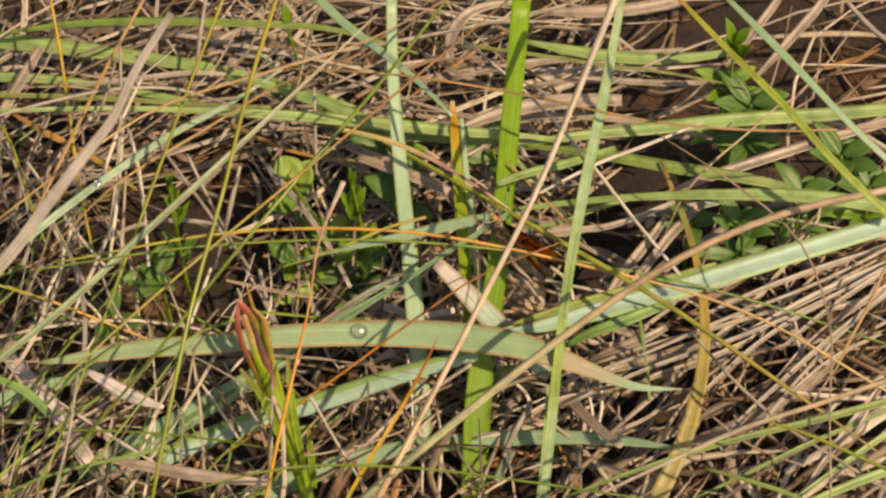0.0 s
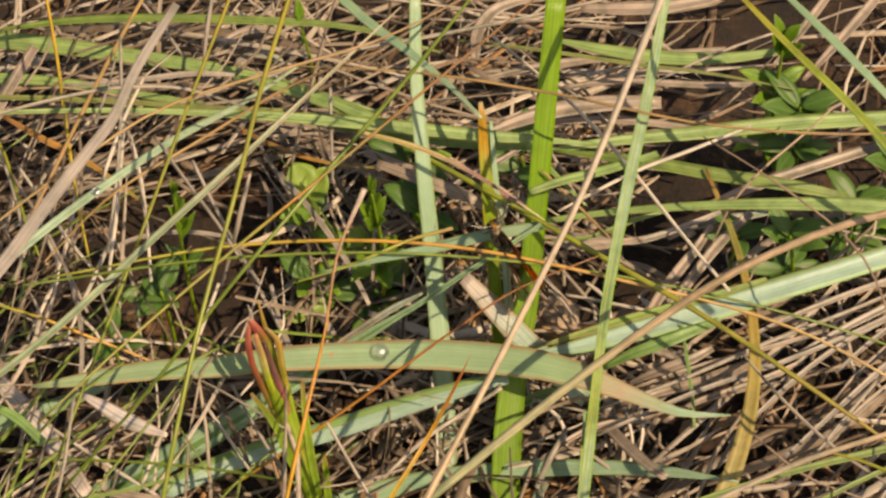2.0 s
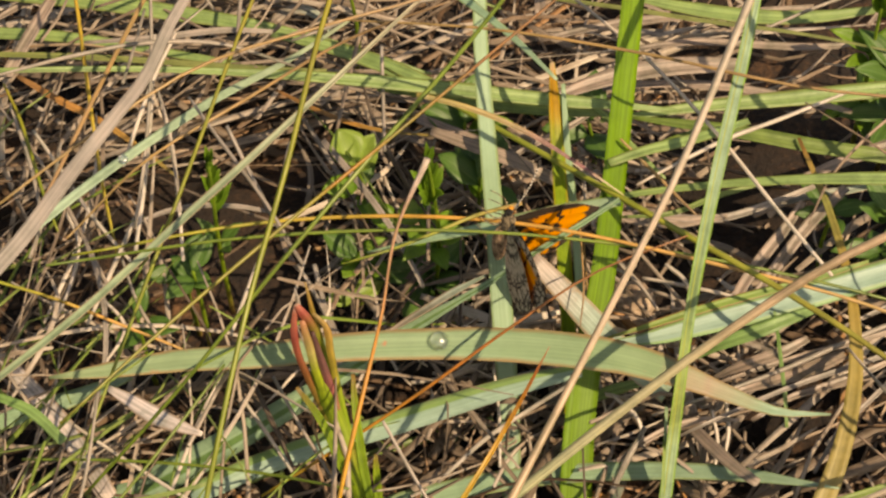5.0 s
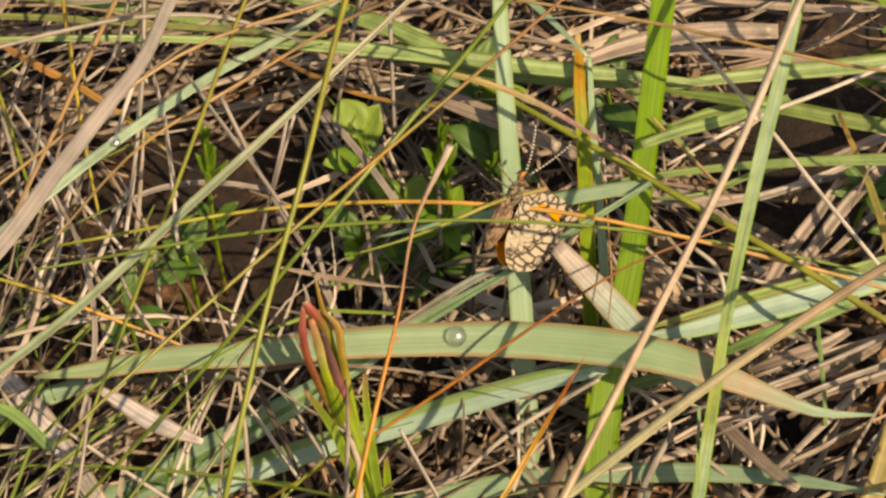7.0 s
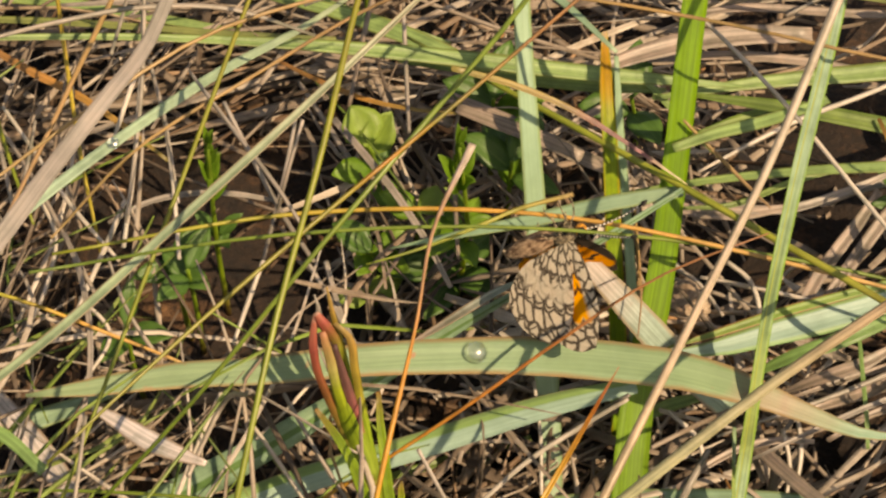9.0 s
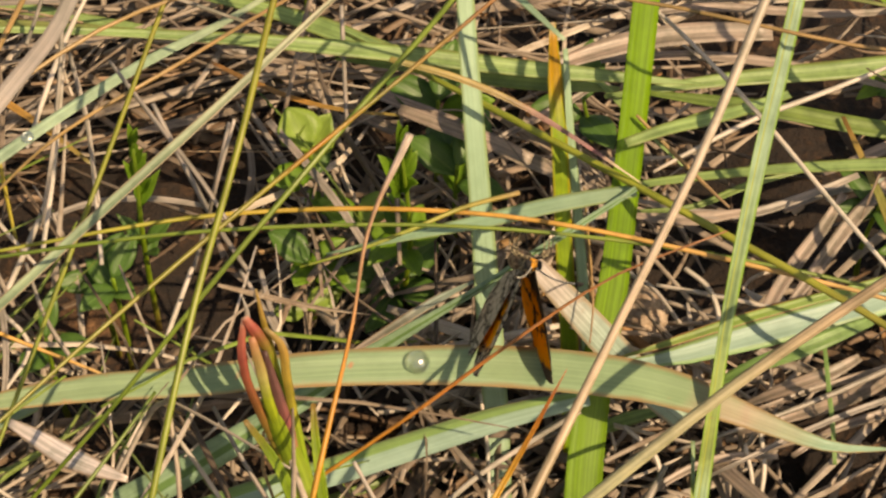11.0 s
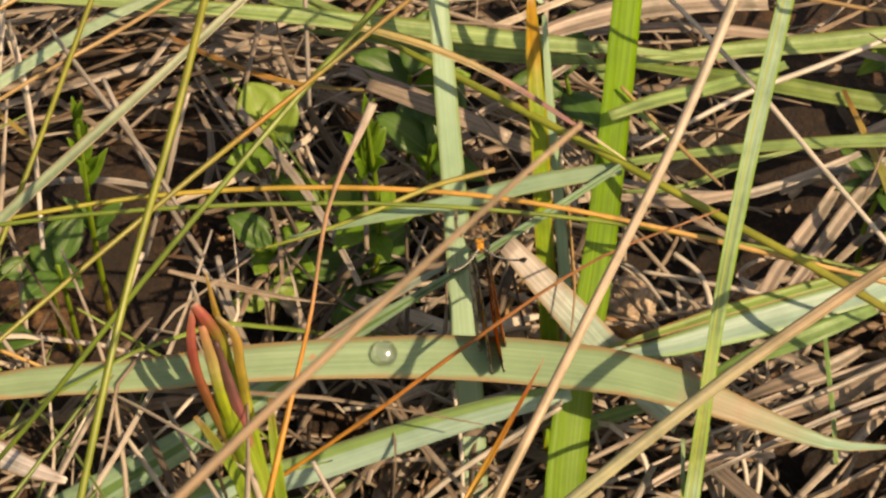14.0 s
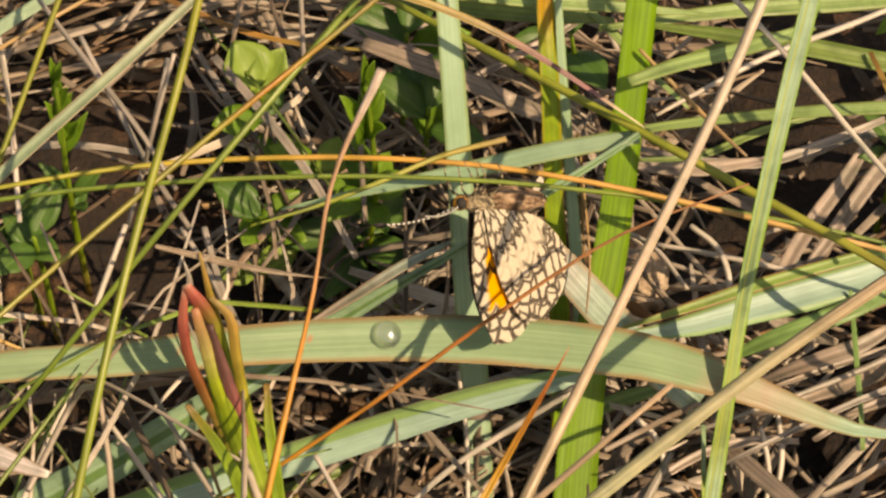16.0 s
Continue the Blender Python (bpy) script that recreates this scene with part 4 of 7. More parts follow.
grass(None, "drywide", "dry pinkish grey dead grass blade", [(0.0439, 0.1042, 0.0348), (0.0519, 0.1042, 0.0348), (0.0600, 0.1046, 0.0348), (0.0680, 0.1057, 0.0352), (0.0759, 0.1074, 0.0357)], [0.00205, 0.00285, 0.00351, 0.00351, 0.00328, 0.00266, 0.00205], fold=0.2)
grass(None, "drywide", "dry pinkish grey dead grass blade", [(0.0203, 0.0873, 0.0286), (0.0342, 0.0908, 0.0296), (0.0483, 0.0927, 0.0302), (0.0626, 0.0940, 0.0305), (0.0769, 0.0952, 0.0309)], [0.00115, 0.00160, 0.00199, 0.00195, 0.00182, 0.00150, 0.00116], fold=0.2)
grass(None, "drywide", "dry pinkish grey dead grass blade", [(0.0324, 0.0722, 0.0302), (0.0450, 0.0732, 0.0305), (0.0575, 0.0726, 0.0303), (0.0698, 0.0706, 0.0297), (0.0820, 0.0676, 0.0288)], [0.00113, 0.00153, 0.00184, 0.00184, 0.00174, 0.00143, 0.00113], fold=0.2)
grass(None, "drywide", "dry pinkish grey dead grass blade", [(0.0381, 0.0855, 0.0276), (0.0512, 0.0875, 0.0282), (0.0642, 0.0870, 0.0280), (0.0773, 0.0866, 0.0279), (0.0904, 0.0881, 0.0283)], [0.00101, 0.00139, 0.00172, 0.00173, 0.00168, 0.00129, 0.00087], fold=0.2)
grass(None, "straw", "thin bleached white straw", [(0.0575, 0.0810, 0.0328), (0.0651, 0.0851, 0.0340), (0.0728, 0.0888, 0.0351), (0.0807, 0.0921, 0.0361), (0.0887, 0.0950, 0.0369)], [0.00068, 0.00068, 0.00068, 0.00066, 0.00055], round_=True)
grass(None, "drywide", "dry pinkish grey dead grass blade", [(0.0858, 0.0838, 0.0366), (0.0903, 0.0894, 0.0382), (0.0947, 0.0951, 0.0399), (0.0991, 0.1011, 0.0417), (0.1029, 0.1075, 0.0435)], [0.00083, 0.00133, 0.00182, 0.00195, 0.00195, 0.00180, 0.00126], fold=0.2)
grass(None, "drywide", "dry pinkish grey dead grass blade", [(0.0923, 0.0799, 0.0363), (0.0978, 0.0859, 0.0381), (0.1032, 0.0920, 0.0399), (0.1086, 0.0984, 0.0418), (0.1136, 0.1052, 0.0438)], [0.00083, 0.00141, 0.00200, 0.00226, 0.00232, 0.00220, 0.00140], fold=0.2)
grass(None, "wire", "thin dark wiry dead stalk", [(0.0671, 0.0241, 0.0451), (0.0717, 0.0330, 0.0478), (0.0785, 0.0406, 0.0502), (0.0863, 0.0473, 0.0522), (0.0939, 0.0543, 0.0543)], [0.00025, 0.00054, 0.00061, 0.00052, 0.00038], round_=True)
grass(None, "greystem", "short grey broken stem", [(0.1160, 0.1001, 0.0421), (0.1218, 0.0928, 0.0399), (0.1286, 0.0867, 0.0381)], [0.00109, 0.00136, 0.00135], round_=True)
grass(None, "dryleaf", "broken-off dry cream leaf with brown edges", [(0.0610, 0.0444, 0.0238), (0.0667, 0.0470, 0.0246), (0.0727, 0.0486, 0.0251), (0.0788, 0.0495, 0.0254), (0.0849, 0.0506, 0.0258)], [0.00110, 0.00149, 0.00187, 0.00194, 0.00191, 0.00153, 0.00111], fold=0.05)
grass(None, "straw", "thin bleached white straw", [(0.0388, -0.0042, 0.0247), (0.0598, 0.0031, 0.0271), (0.0807, 0.0120, 0.0299), (0.1020, 0.0204, 0.0325), (0.1230, 0.0309, 0.0357)], [0.00049, 0.00091, 0.00100, 0.00088, 0.00076], round_=True)
grass(None, "strawgrey", "grey weathered dead straw", [(0.0436, -0.0086, 0.0247), (0.0629, -0.0001, 0.0275), (0.0830, 0.0069, 0.0297), (0.1029, 0.0155, 0.0324), (0.1224, 0.0260, 0.0356)], [0.00051, 0.00086, 0.00100, 0.00104, 0.00091, 0.00085, 0.00079], fold=0.25)
grass(None, "drywide", "dry pinkish grey dead grass blade", [(0.0516, 0.0045, 0.0231), (0.0613, 0.0078, 0.0241), (0.0711, 0.0107, 0.0250), (0.0811, 0.0134, 0.0259), (0.0910, 0.0165, 0.0268)], [0.00052, 0.00086, 0.00116, 0.00119, 0.00115, 0.00098, 0.00079], fold=0.2)
grass(None, "strawgrey", "grey weathered dead straw", [(0.0786, -0.0183, 0.0294), (0.0885, -0.0097, 0.0322), (0.0986, -0.0009, 0.0350), (0.1093, 0.0075, 0.0377), (0.1204, 0.0157, 0.0402)], [0.00062, 0.00085, 0.00107, 0.00113, 0.00112, 0.00107, 0.00102], fold=0.25)
grass(None, "straw", "thin bleached white straw", [(0.0841, -0.0164, 0.0239), (0.0923, -0.0068, 0.0271), (0.1011, 0.0025, 0.0301), (0.1106, 0.0115, 0.0329), (0.1204, 0.0203, 0.0356)], [0.00061, 0.00084, 0.00099, 0.00098, 0.00088], round_=True)
grass(None, "strawgrey", "grey weathered dead straw", [(0.0704, -0.0074, 0.0205), (0.0781, -0.0000, 0.0229), (0.0863, 0.0071, 0.0252), (0.0952, 0.0133, 0.0272), (0.1049, 0.0185, 0.0288)], [0.00064, 0.00080, 0.00097, 0.00103, 0.00104, 0.00093, 0.00079], fold=0.25)
grass(None, "strawgrey", "grey weathered dead straw", [(0.0673, -0.0148, 0.0223), (0.0722, -0.0068, 0.0250), (0.0762, 0.0018, 0.0277)], [0.00062, 0.00069, 0.00075, 0.00082, 0.00086, 0.00081, 0.00075], fold=0.25)
grass(None, "wire", "thin dark wiry dead stalk", [(0.0716, -0.0208, 0.0423), (0.0813, -0.0288, 0.0398), (0.0928, -0.0333, 0.0382)], [0.00047, 0.00047, 0.00035], round_=True)
grass(None, "straw", "thin bleached white straw", [(0.1025, -0.0288, 0.0420), (0.1083, -0.0197, 0.0450), (0.1146, -0.0105, 0.0479)], [0.00058, 0.00103, 0.00094], round_=True)
grass(None, "straw", "thin bleached white straw", [(0.0709, -0.0047, 0.0460), (0.0799, -0.0155, 0.0426), (0.0902, -0.0248, 0.0396), (0.1017, -0.0323, 0.0372), (0.1129, -0.0398, 0.0347)], [0.00048, 0.00071, 0.00070, 0.00068, 0.00058], round_=True)
grass(None, "strawgrey", "grey weathered dead straw", [(0.0926, 0.0060, 0.0265), (0.0996, 0.0119, 0.0284), (0.1071, 0.0174, 0.0301), (0.1149, 0.0225, 0.0317), (0.1230, 0.0273, 0.0332)], [0.00064, 0.00091, 0.00115, 0.00117, 0.00113, 0.00097, 0.00079], fold=0.25)
grass(None, "drywide", "dry pinkish grey dead grass blade", [(0.0789, -0.0173, 0.0206), (0.0879, -0.0109, 0.0227), (0.0960, -0.0031, 0.0252), (0.1048, 0.0037, 0.0273), (0.1150, 0.0088, 0.0289)], [0.00063, 0.00101, 0.00125, 0.00119, 0.00112, 0.00096, 0.00078], fold=0.2)
grass(None, "greyleaf", "broad dry pale grey dead grass leaf", [(-0.0793, 0.0099, 0.0180), (-0.0742, 0.0041, 0.0180), (-0.0688, -0.0029, 0.0190), (-0.0634, -0.0113, 0.0200), (-0.0577, -0.0212, 0.0220)], [0.00287, 0.00344, 0.00382, 0.00401, 0.00401, 0.00382, 0.00344], fold=0.2)
grass(None, "greyleaf", "broken-off dry pale grey curled leaf", [(-0.0572, -0.0103, 0.0400), (-0.0525, -0.0140, 0.0410), (-0.0481, -0.0176, 0.0420), (-0.0438, -0.0204, 0.0430), (-0.0395, -0.0228, 0.0440)], [0.00107, 0.00213, 0.00293, 0.00329, 0.00302, 0.00213, 0.00089], fold=0.05)
grass(None, "drywide", "dry pinkish grey dead grass blade", [(-0.0503, -0.0336, 0.0409), (-0.0419, -0.0352, 0.0404), (-0.0335, -0.0366, 0.0399), (-0.0251, -0.0376, 0.0396), (-0.0166, -0.0384, 0.0393)], [0.00122, 0.00191, 0.00256, 0.00267, 0.00257, 0.00192, 0.00121], fold=0.2)
grass(None, "straw", "thin bleached white straw", [(-0.0560, -0.0217, 0.0543), (-0.0571, -0.0353, 0.0499), (-0.0596, -0.0482, 0.0457)], [0.00058, 0.00067, 0.00067], round_=True)
grass(None, "greystem", "short grey broken stem", [(-0.0292, -0.0026, 0.0331), (-0.0233, -0.0125, 0.0300), (-0.0170, -0.0219, 0.0269)], [0.00061, 0.00072, 0.00060], round_=True)
grass(None, "greystem", "short grey broken stem", [(-0.0089, -0.0243, 0.0503), (-0.0033, -0.0301, 0.0414), (0.0028, -0.0375, 0.0350)], [0.00058, 0.00069, 0.00058], round_=True)
grass(None, "straw", "thin bleached white straw", [(0.0242, -0.0020, 0.0326), (0.0174, 0.0050, 0.0133), (0.0103, 0.0046, 0.0035), (0.0032, -0.0024, 0.0030), (-0.0046, -0.0132, 0.0113)], [0.00073, 0.00076, 0.00077, 0.00076, 0.00062], round_=True)
grass(None, "straw", "thin bleached white straw", [(-0.0316, -0.0304, 0.0729), (-0.0401, -0.0090, 0.0332), (-0.0427, -0.0197, 0.0360)], [0.00066, 0.00085, 0.00083], round_=True)
grass(None, "wire", "thin dark wiry dead stalk", [(-0.0398, 0.0204, 0.0073), (-0.0319, 0.0043, 0.0125), (-0.0253, -0.0036, 0.0073)], [0.00052, 0.00063, 0.00051], round_=True)
grass(None, "drywide", "dry pinkish grey dead grass blade", [(0.0440, 0.0079, 0.0112), (0.0468, -0.0006, 0.0163), (0.0498, -0.0080, 0.0203), (0.0530, -0.0141, 0.0231), (0.0566, -0.0188, 0.0248)], [0.00135, 0.00186, 0.00233, 0.00246, 0.00255, 0.00220, 0.00177], fold=0.2)
grass(None, "dryleaf", "broken-off dry cream leaf with brown edges", [(0.0370, 0.0013, 0.0030), (0.0331, -0.0121, 0.0123), (0.0301, -0.0211, 0.0152)], [0.00132, 0.00172, 0.00196, 0.00210, 0.00203, 0.00200, 0.00198], fold=0.05)
grass(None, "drywide", "dry pinkish grey dead grass blade", [(0.0505, 0.0065, 0.0215), (0.0546, 0.0061, 0.0253), (0.0589, 0.0062, 0.0279), (0.0633, 0.0073, 0.0292), (0.0677, 0.0099, 0.0295)], [0.00068, 0.00136, 0.00198, 0.00220, 0.00231, 0.00189, 0.00130], fold=0.2)
grass(None, "drywide", "dry pinkish grey dead grass blade", [(0.0489, 0.0003, 0.0231), (0.0560, 0.0018, 0.0248), (0.0639, 0.0073, 0.0207), (0.0726, 0.0175, 0.0110), (0.0813, 0.0274, 0.0030)], [0.00079, 0.00164, 0.00242, 0.00268, 0.00287, 0.00255, 0.00198], fold=0.2)
grass(broad_tuft, "pale", "pale glaucous green grass blade", [(-0.0020, 0.0258, 0.0070), (-0.0004, 0.0227, 0.0030), (0.0013, 0.0166, 0.0030), (0.0028, 0.0105, 0.0030), (0.0036, 0.0032, 0.0045)], [0.00080, 0.00107, 0.00134, 0.00153, 0.00165, 0.00155, 0.00129], fold=0.05)
grass(lying_tuft, "green", "narrow fresh green grass blade", [(-0.0156, 0.0008, 0.0030), (-0.0093, 0.0031, 0.0030), (-0.0029, 0.0053, 0.0030), (0.0035, 0.0076, 0.0030), (0.0102, 0.0032, 0.0122)], [0.00087, 0.00134, 0.00174, 0.00188, 0.00185, 0.00168, 0.00197], fold=0.15)
grass(broad_tuft, "lightgreen", "light green grass blade tucked under a pale one", [(0.0607, 0.0102, 0.0370), (0.0618, 0.0076, 0.0318), (0.0627, 0.0046, 0.0271), (0.0635, 0.0012, 0.0229), (0.0639, -0.0027, 0.0192)], [0.00050, 0.00061, 0.00072, 0.00075, 0.00075, 0.00069, 0.00062], fold=0.1)
grass(None, "orange2", "thin rusty orange grass stalk", [(0.0324, 0.0317, 0.0591), (0.0359, 0.0299, 0.0561), (0.0393, 0.0274, 0.0539), (0.0426, 0.0241, 0.0524), (0.0459, 0.0202, 0.0518)], [0.00049, 0.00066, 0.00069, 0.00059, 0.00037], round_=True)
grass(None, "orange2", "thin rusty orange grass stalk", [(0.0265, 0.0263, 0.0389), (0.0276, 0.0229, 0.0302), (0.0271, 0.0119, 0.0309)], [0.00038, 0.00038, 0.00037], round_=True)
grass(lying_tuft, "green", "narrow fresh green grass blade", [(0.0698, -0.0402, 0.0368), (0.0807, -0.0353, 0.0384), (0.0915, -0.0301, 0.0401), (0.1027, -0.0254, 0.0416), (0.1140, -0.0208, 0.0430)], [0.00036, 0.00072, 0.00086, 0.00096, 0.00093, 0.00089, 0.00086], fold=0.15)
grass(lying_tuft, "leaf", "green grass blade lying across the sward", [(0.0890, -0.0388, 0.0320), (0.1023, -0.0297, 0.0350), (0.1160, -0.0207, 0.0379)], [0.00072, 0.00092, 0.00112, 0.00125, 0.00132, 0.00140, 0.00147], fold=0.1, n=20)
grass(lying_tuft, "green", "narrow fresh green grass blade", [(-0.0706, -0.0445, 0.0431), (-0.0627, -0.0408, 0.0443), (-0.0543, -0.0384, 0.0451), (-0.0456, -0.0365, 0.0457), (-0.0370, -0.0343, 0.0464)], [0.00047, 0.00055, 0.00064, 0.00071, 0.00072, 0.00072, 0.00072], fold=0.15)
grass(fine_tuft, "greenthin", "thin green arching grass stalk", [(-0.0586, -0.0477, 0.0449), (-0.0527, -0.0403, 0.0474), (-0.0468, -0.0326, 0.0499), (-0.0410, -0.0246, 0.0525), (-0.0354, -0.0164, 0.0551)], [0.00034, 0.00050, 0.00057, 0.00056, 0.00046], round_=True, n=26)
grass(broad_tuft, "lightgreen", "light green grass blade tucked under a pale one", [(-0.0774, -0.0125, 0.0411), (-0.0699, -0.0156, 0.0402), (-0.0637, -0.0208, 0.0385)], [0.00124, 0.00150, 0.00175, 0.00194, 0.00187, 0.00178, 0.00170], fold=0.1)
grass(lying_tuft, "leaf", "green grass blade lying across the sward", [(0.0375, 0.0961, 0.0330), (0.0502, 0.0933, 0.0322), (0.0631, 0.0916, 0.0316), (0.0761, 0.0915, 0.0316), (0.0891, 0.0933, 0.0321)], [0.00087, 0.00250, 0.00325, 0.00338, 0.00317, 0.00249, 0.00174], fold=0.1, n=20)
grass(lying_tuft, "olive2", "narrow olive green grass blade", [(0.0162, 0.0868, 0.0416), (0.0348, 0.0844, 0.0409), (0.0532, 0.0814, 0.0400), (0.0716, 0.0790, 0.0392), (0.0897, 0.0753, 0.0381)], [0.00057, 0.00087, 0.00099, 0.00097, 0.00089, 0.00069, 0.00042], fold=0.1)
grass(None, "strawgrey", "grey weathered dead straw", [(0.0740, 0.0155, 0.0248), (0.0862, 0.0211, 0.0266), (0.0986, 0.0260, 0.0281), (0.1114, 0.0303, 0.0295), (0.1243, 0.0344, 0.0307)], [0.00053, 0.00092, 0.00122, 0.00130, 0.00127, 0.00110, 0.00094], fold=0.25)
grass(None, "strawgrey", "grey weathered dead straw", [(0.0841, 0.0096, 0.0269), (0.0935, 0.0148, 0.0285), (0.1032, 0.0197, 0.0301), (0.1131, 0.0242, 0.0315), (0.1232, 0.0284, 0.0328)], [0.00078, 0.00121, 0.00158, 0.00167, 0.00163, 0.00148, 0.00133], fold=0.25)
grass(None, "drywide", "dry pinkish grey dead grass blade", [(0.0914, 0.0009, 0.0217), (0.0983, 0.0083, 0.0241), (0.1062, 0.0147, 0.0262), (0.1147, 0.0204, 0.0279), (0.1234, 0.0260, 0.0297)], [0.00051, 0.00086, 0.00120, 0.00136, 0.00141, 0.00124, 0.00106], fold=0.2)
grass(None, "orange2", "thin rusty orange grass stalk", [(0.1024, -0.0067, 0.0359), (0.1057, -0.0004, 0.0380), (0.1094, 0.0058, 0.0399), (0.1128, 0.0122, 0.0420), (0.1159, 0.0189, 0.0440)], [0.00036, 0.00069, 0.00073, 0.00068, 0.00062], round_=True)
grass(None, "drywide", "dry pinkish grey dead grass blade", [(0.0579, -0.0002, 0.0179), (0.0648, 0.0039, 0.0192), (0.0724, 0.0064, 0.0200), (0.0800, 0.0092, 0.0209), (0.0874, 0.0126, 0.0219)], [0.00078, 0.00110, 0.00134, 0.00141, 0.00137, 0.00115, 0.00092], fold=0.2)
grass(None, "strawgrey", "grey weathered dead straw", [(0.0934, -0.0306, 0.0209), (0.0991, -0.0229, 0.0235), (0.1051, -0.0152, 0.0260), (0.1116, -0.0077, 0.0284), (0.1185, -0.0004, 0.0307)], [0.00073, 0.00109, 0.00143, 0.00149, 0.00147, 0.00125, 0.00101], fold=0.25)
grass(None, "drywide", "dry pinkish grey dead grass blade", [(0.0327, -0.0098, 0.0183), (0.0377, -0.0062, 0.0194), (0.0431, -0.0035, 0.0203), (0.0490, -0.0022, 0.0208), (0.0551, -0.0023, 0.0207)], [0.00077, 0.00100, 0.00123, 0.00130, 0.00131, 0.00107, 0.00079], fold=0.2)
grass(None, "drywide", "dry pinkish grey dead grass blade", [(0.0203, 0.0623, 0.0363), (0.0297, 0.0664, 0.0375), (0.0396, 0.0691, 0.0383), (0.0498, 0.0703, 0.0387), (0.0601, 0.0704, 0.0387)], [0.00138, 0.00256, 0.00360, 0.00376, 0.00385, 0.00337, 0.00279], fold=0.2)
grass(None, "drywide", "dry pinkish grey dead grass blade", [(-0.0928, 0.0909, 0.0286), (-0.0860, 0.0952, 0.0299), (-0.0785, 0.0976, 0.0306), (-0.0705, 0.0972, 0.0305), (-0.0627, 0.0939, 0.0295)], [0.00115, 0.00152, 0.00191, 0.00204, 0.00202, 0.00161, 0.00116], fold=0.2)
grass(None, "strawgrey", "grey weathered dead straw", [(-0.0715, 0.0794, 0.0345), (-0.0621, 0.0802, 0.0347), (-0.0527, 0.0813, 0.0350), (-0.0434, 0.0824, 0.0354), (-0.0338, 0.0822, 0.0353)], [0.00071, 0.00099, 0.00126, 0.00142, 0.00142, 0.00119, 0.00085], fold=0.25)
grass(None, "rustblade", "rusty brown dead grass blade", [(-0.0842, 0.0715, 0.0330), (-0.0756, 0.0664, 0.0315), (-0.0669, 0.0619, 0.0302), (-0.0587, 0.0564, 0.0285), (-0.0509, 0.0504, 0.0266)], [0.00084, 0.00140, 0.00158, 0.00140, 0.00112, 0.00083, 0.00055], fold=0.2)
grass(None, "straw", "thin bleached white straw", [(-0.0831, 0.0581, 0.0386), (-0.0782, 0.0462, 0.0350), (-0.0747, 0.0342, 0.0313)], [0.00052, 0.00089, 0.00077], round_=True)
grass(None, "straw", "thin bleached white straw", [(-0.0710, 0.0440, 0.0435), (-0.0723, 0.0324, 0.0399), (-0.0750, 0.0215, 0.0365)], [0.00051, 0.00088, 0.00075], round_=True)
grass(None, "strawgrey", "grey weathered dead straw", [(-0.0637, 0.0193, 0.0450), (-0.0605, 0.0112, 0.0425), (-0.0588, 0.0030, 0.0400), (-0.0587, -0.0052, 0.0374), (-0.0602, -0.0130, 0.0348)], [0.00062, 0.00081, 0.00097, 0.00091, 0.00086, 0.00073, 0.00060], fold=0.25)
grass(None, "straw", "thin bleached white straw", [(-0.0579, 0.0206, 0.0377), (-0.0542, 0.0118, 0.0349), (-0.0488, 0.0041, 0.0325)], [0.00050, 0.00073, 0.00074], round_=True)
grass(fine_tuft, "yellowgreen", "yellow-green flowering grass stalk", [(-0.0808, 0.0486, 0.0543), (-0.0772, 0.0417, 0.0522), (-0.0744, 0.0344, 0.0500), (-0.0717, 0.0273, 0.0478), (-0.0686, 0.0204, 0.0456)], [0.00051, 0.00070, 0.00075, 0.00066, 0.00049], round_=True, n=24)
grass(None, "strawgrey", "grey weathered dead straw", [(-0.0596, 0.0347, 0.0288), (-0.0533, 0.0383, 0.0299), (-0.0462, 0.0399, 0.0304), (-0.0388, 0.0399, 0.0304), (-0.0315, 0.0388, 0.0300)], [0.00067, 0.00090, 0.00108, 0.00109, 0.00105, 0.00087, 0.00068], fold=0.25)
grass(fine_tuft, "olive", "olive green grass stalk drooping aslant", [(-0.0166, 0.0064, 0.0540), (-0.0088, 0.0087, 0.0549), (-0.0011, 0.0117, 0.0560), (0.0066, 0.0151, 0.0571), (0.0146, 0.0173, 0.0579)], [0.00032, 0.00052, 0.00066, 0.00073, 0.00074], round_=True, n=24)
grass(None, "drywide", "dry pinkish grey dead grass blade", [(-0.0045, 0.0638, 0.0299), (0.0034, 0.0604, 0.0290), (0.0112, 0.0567, 0.0280), (0.0187, 0.0527, 0.0269), (0.0264, 0.0493, 0.0260)], [0.00199, 0.00235, 0.00268, 0.00291, 0.00294, 0.00277, 0.00235], fold=0.2)
grass(None, "strawgrey", "grey weathered dead straw", [(0.0358, 0.0412, 0.0298), (0.0447, 0.0390, 0.0293), (0.0539, 0.0388, 0.0294), (0.0631, 0.0416, 0.0304), (0.0721, 0.0452, 0.0317)], [0.00077, 0.00131, 0.00155, 0.00160, 0.00147, 0.00124, 0.00097], fold=0.25)
grass(None, "drywide", "dry pinkish grey dead grass blade", [(0.0556, 0.0235, 0.0227), (0.0588, 0.0286, 0.0244), (0.0625, 0.0334, 0.0260), (0.0664, 0.0382, 0.0275), (0.0700, 0.0434, 0.0292)], [0.00202, 0.00221, 0.00238, 0.00234, 0.00222, 0.00179, 0.00132], fold=0.2)
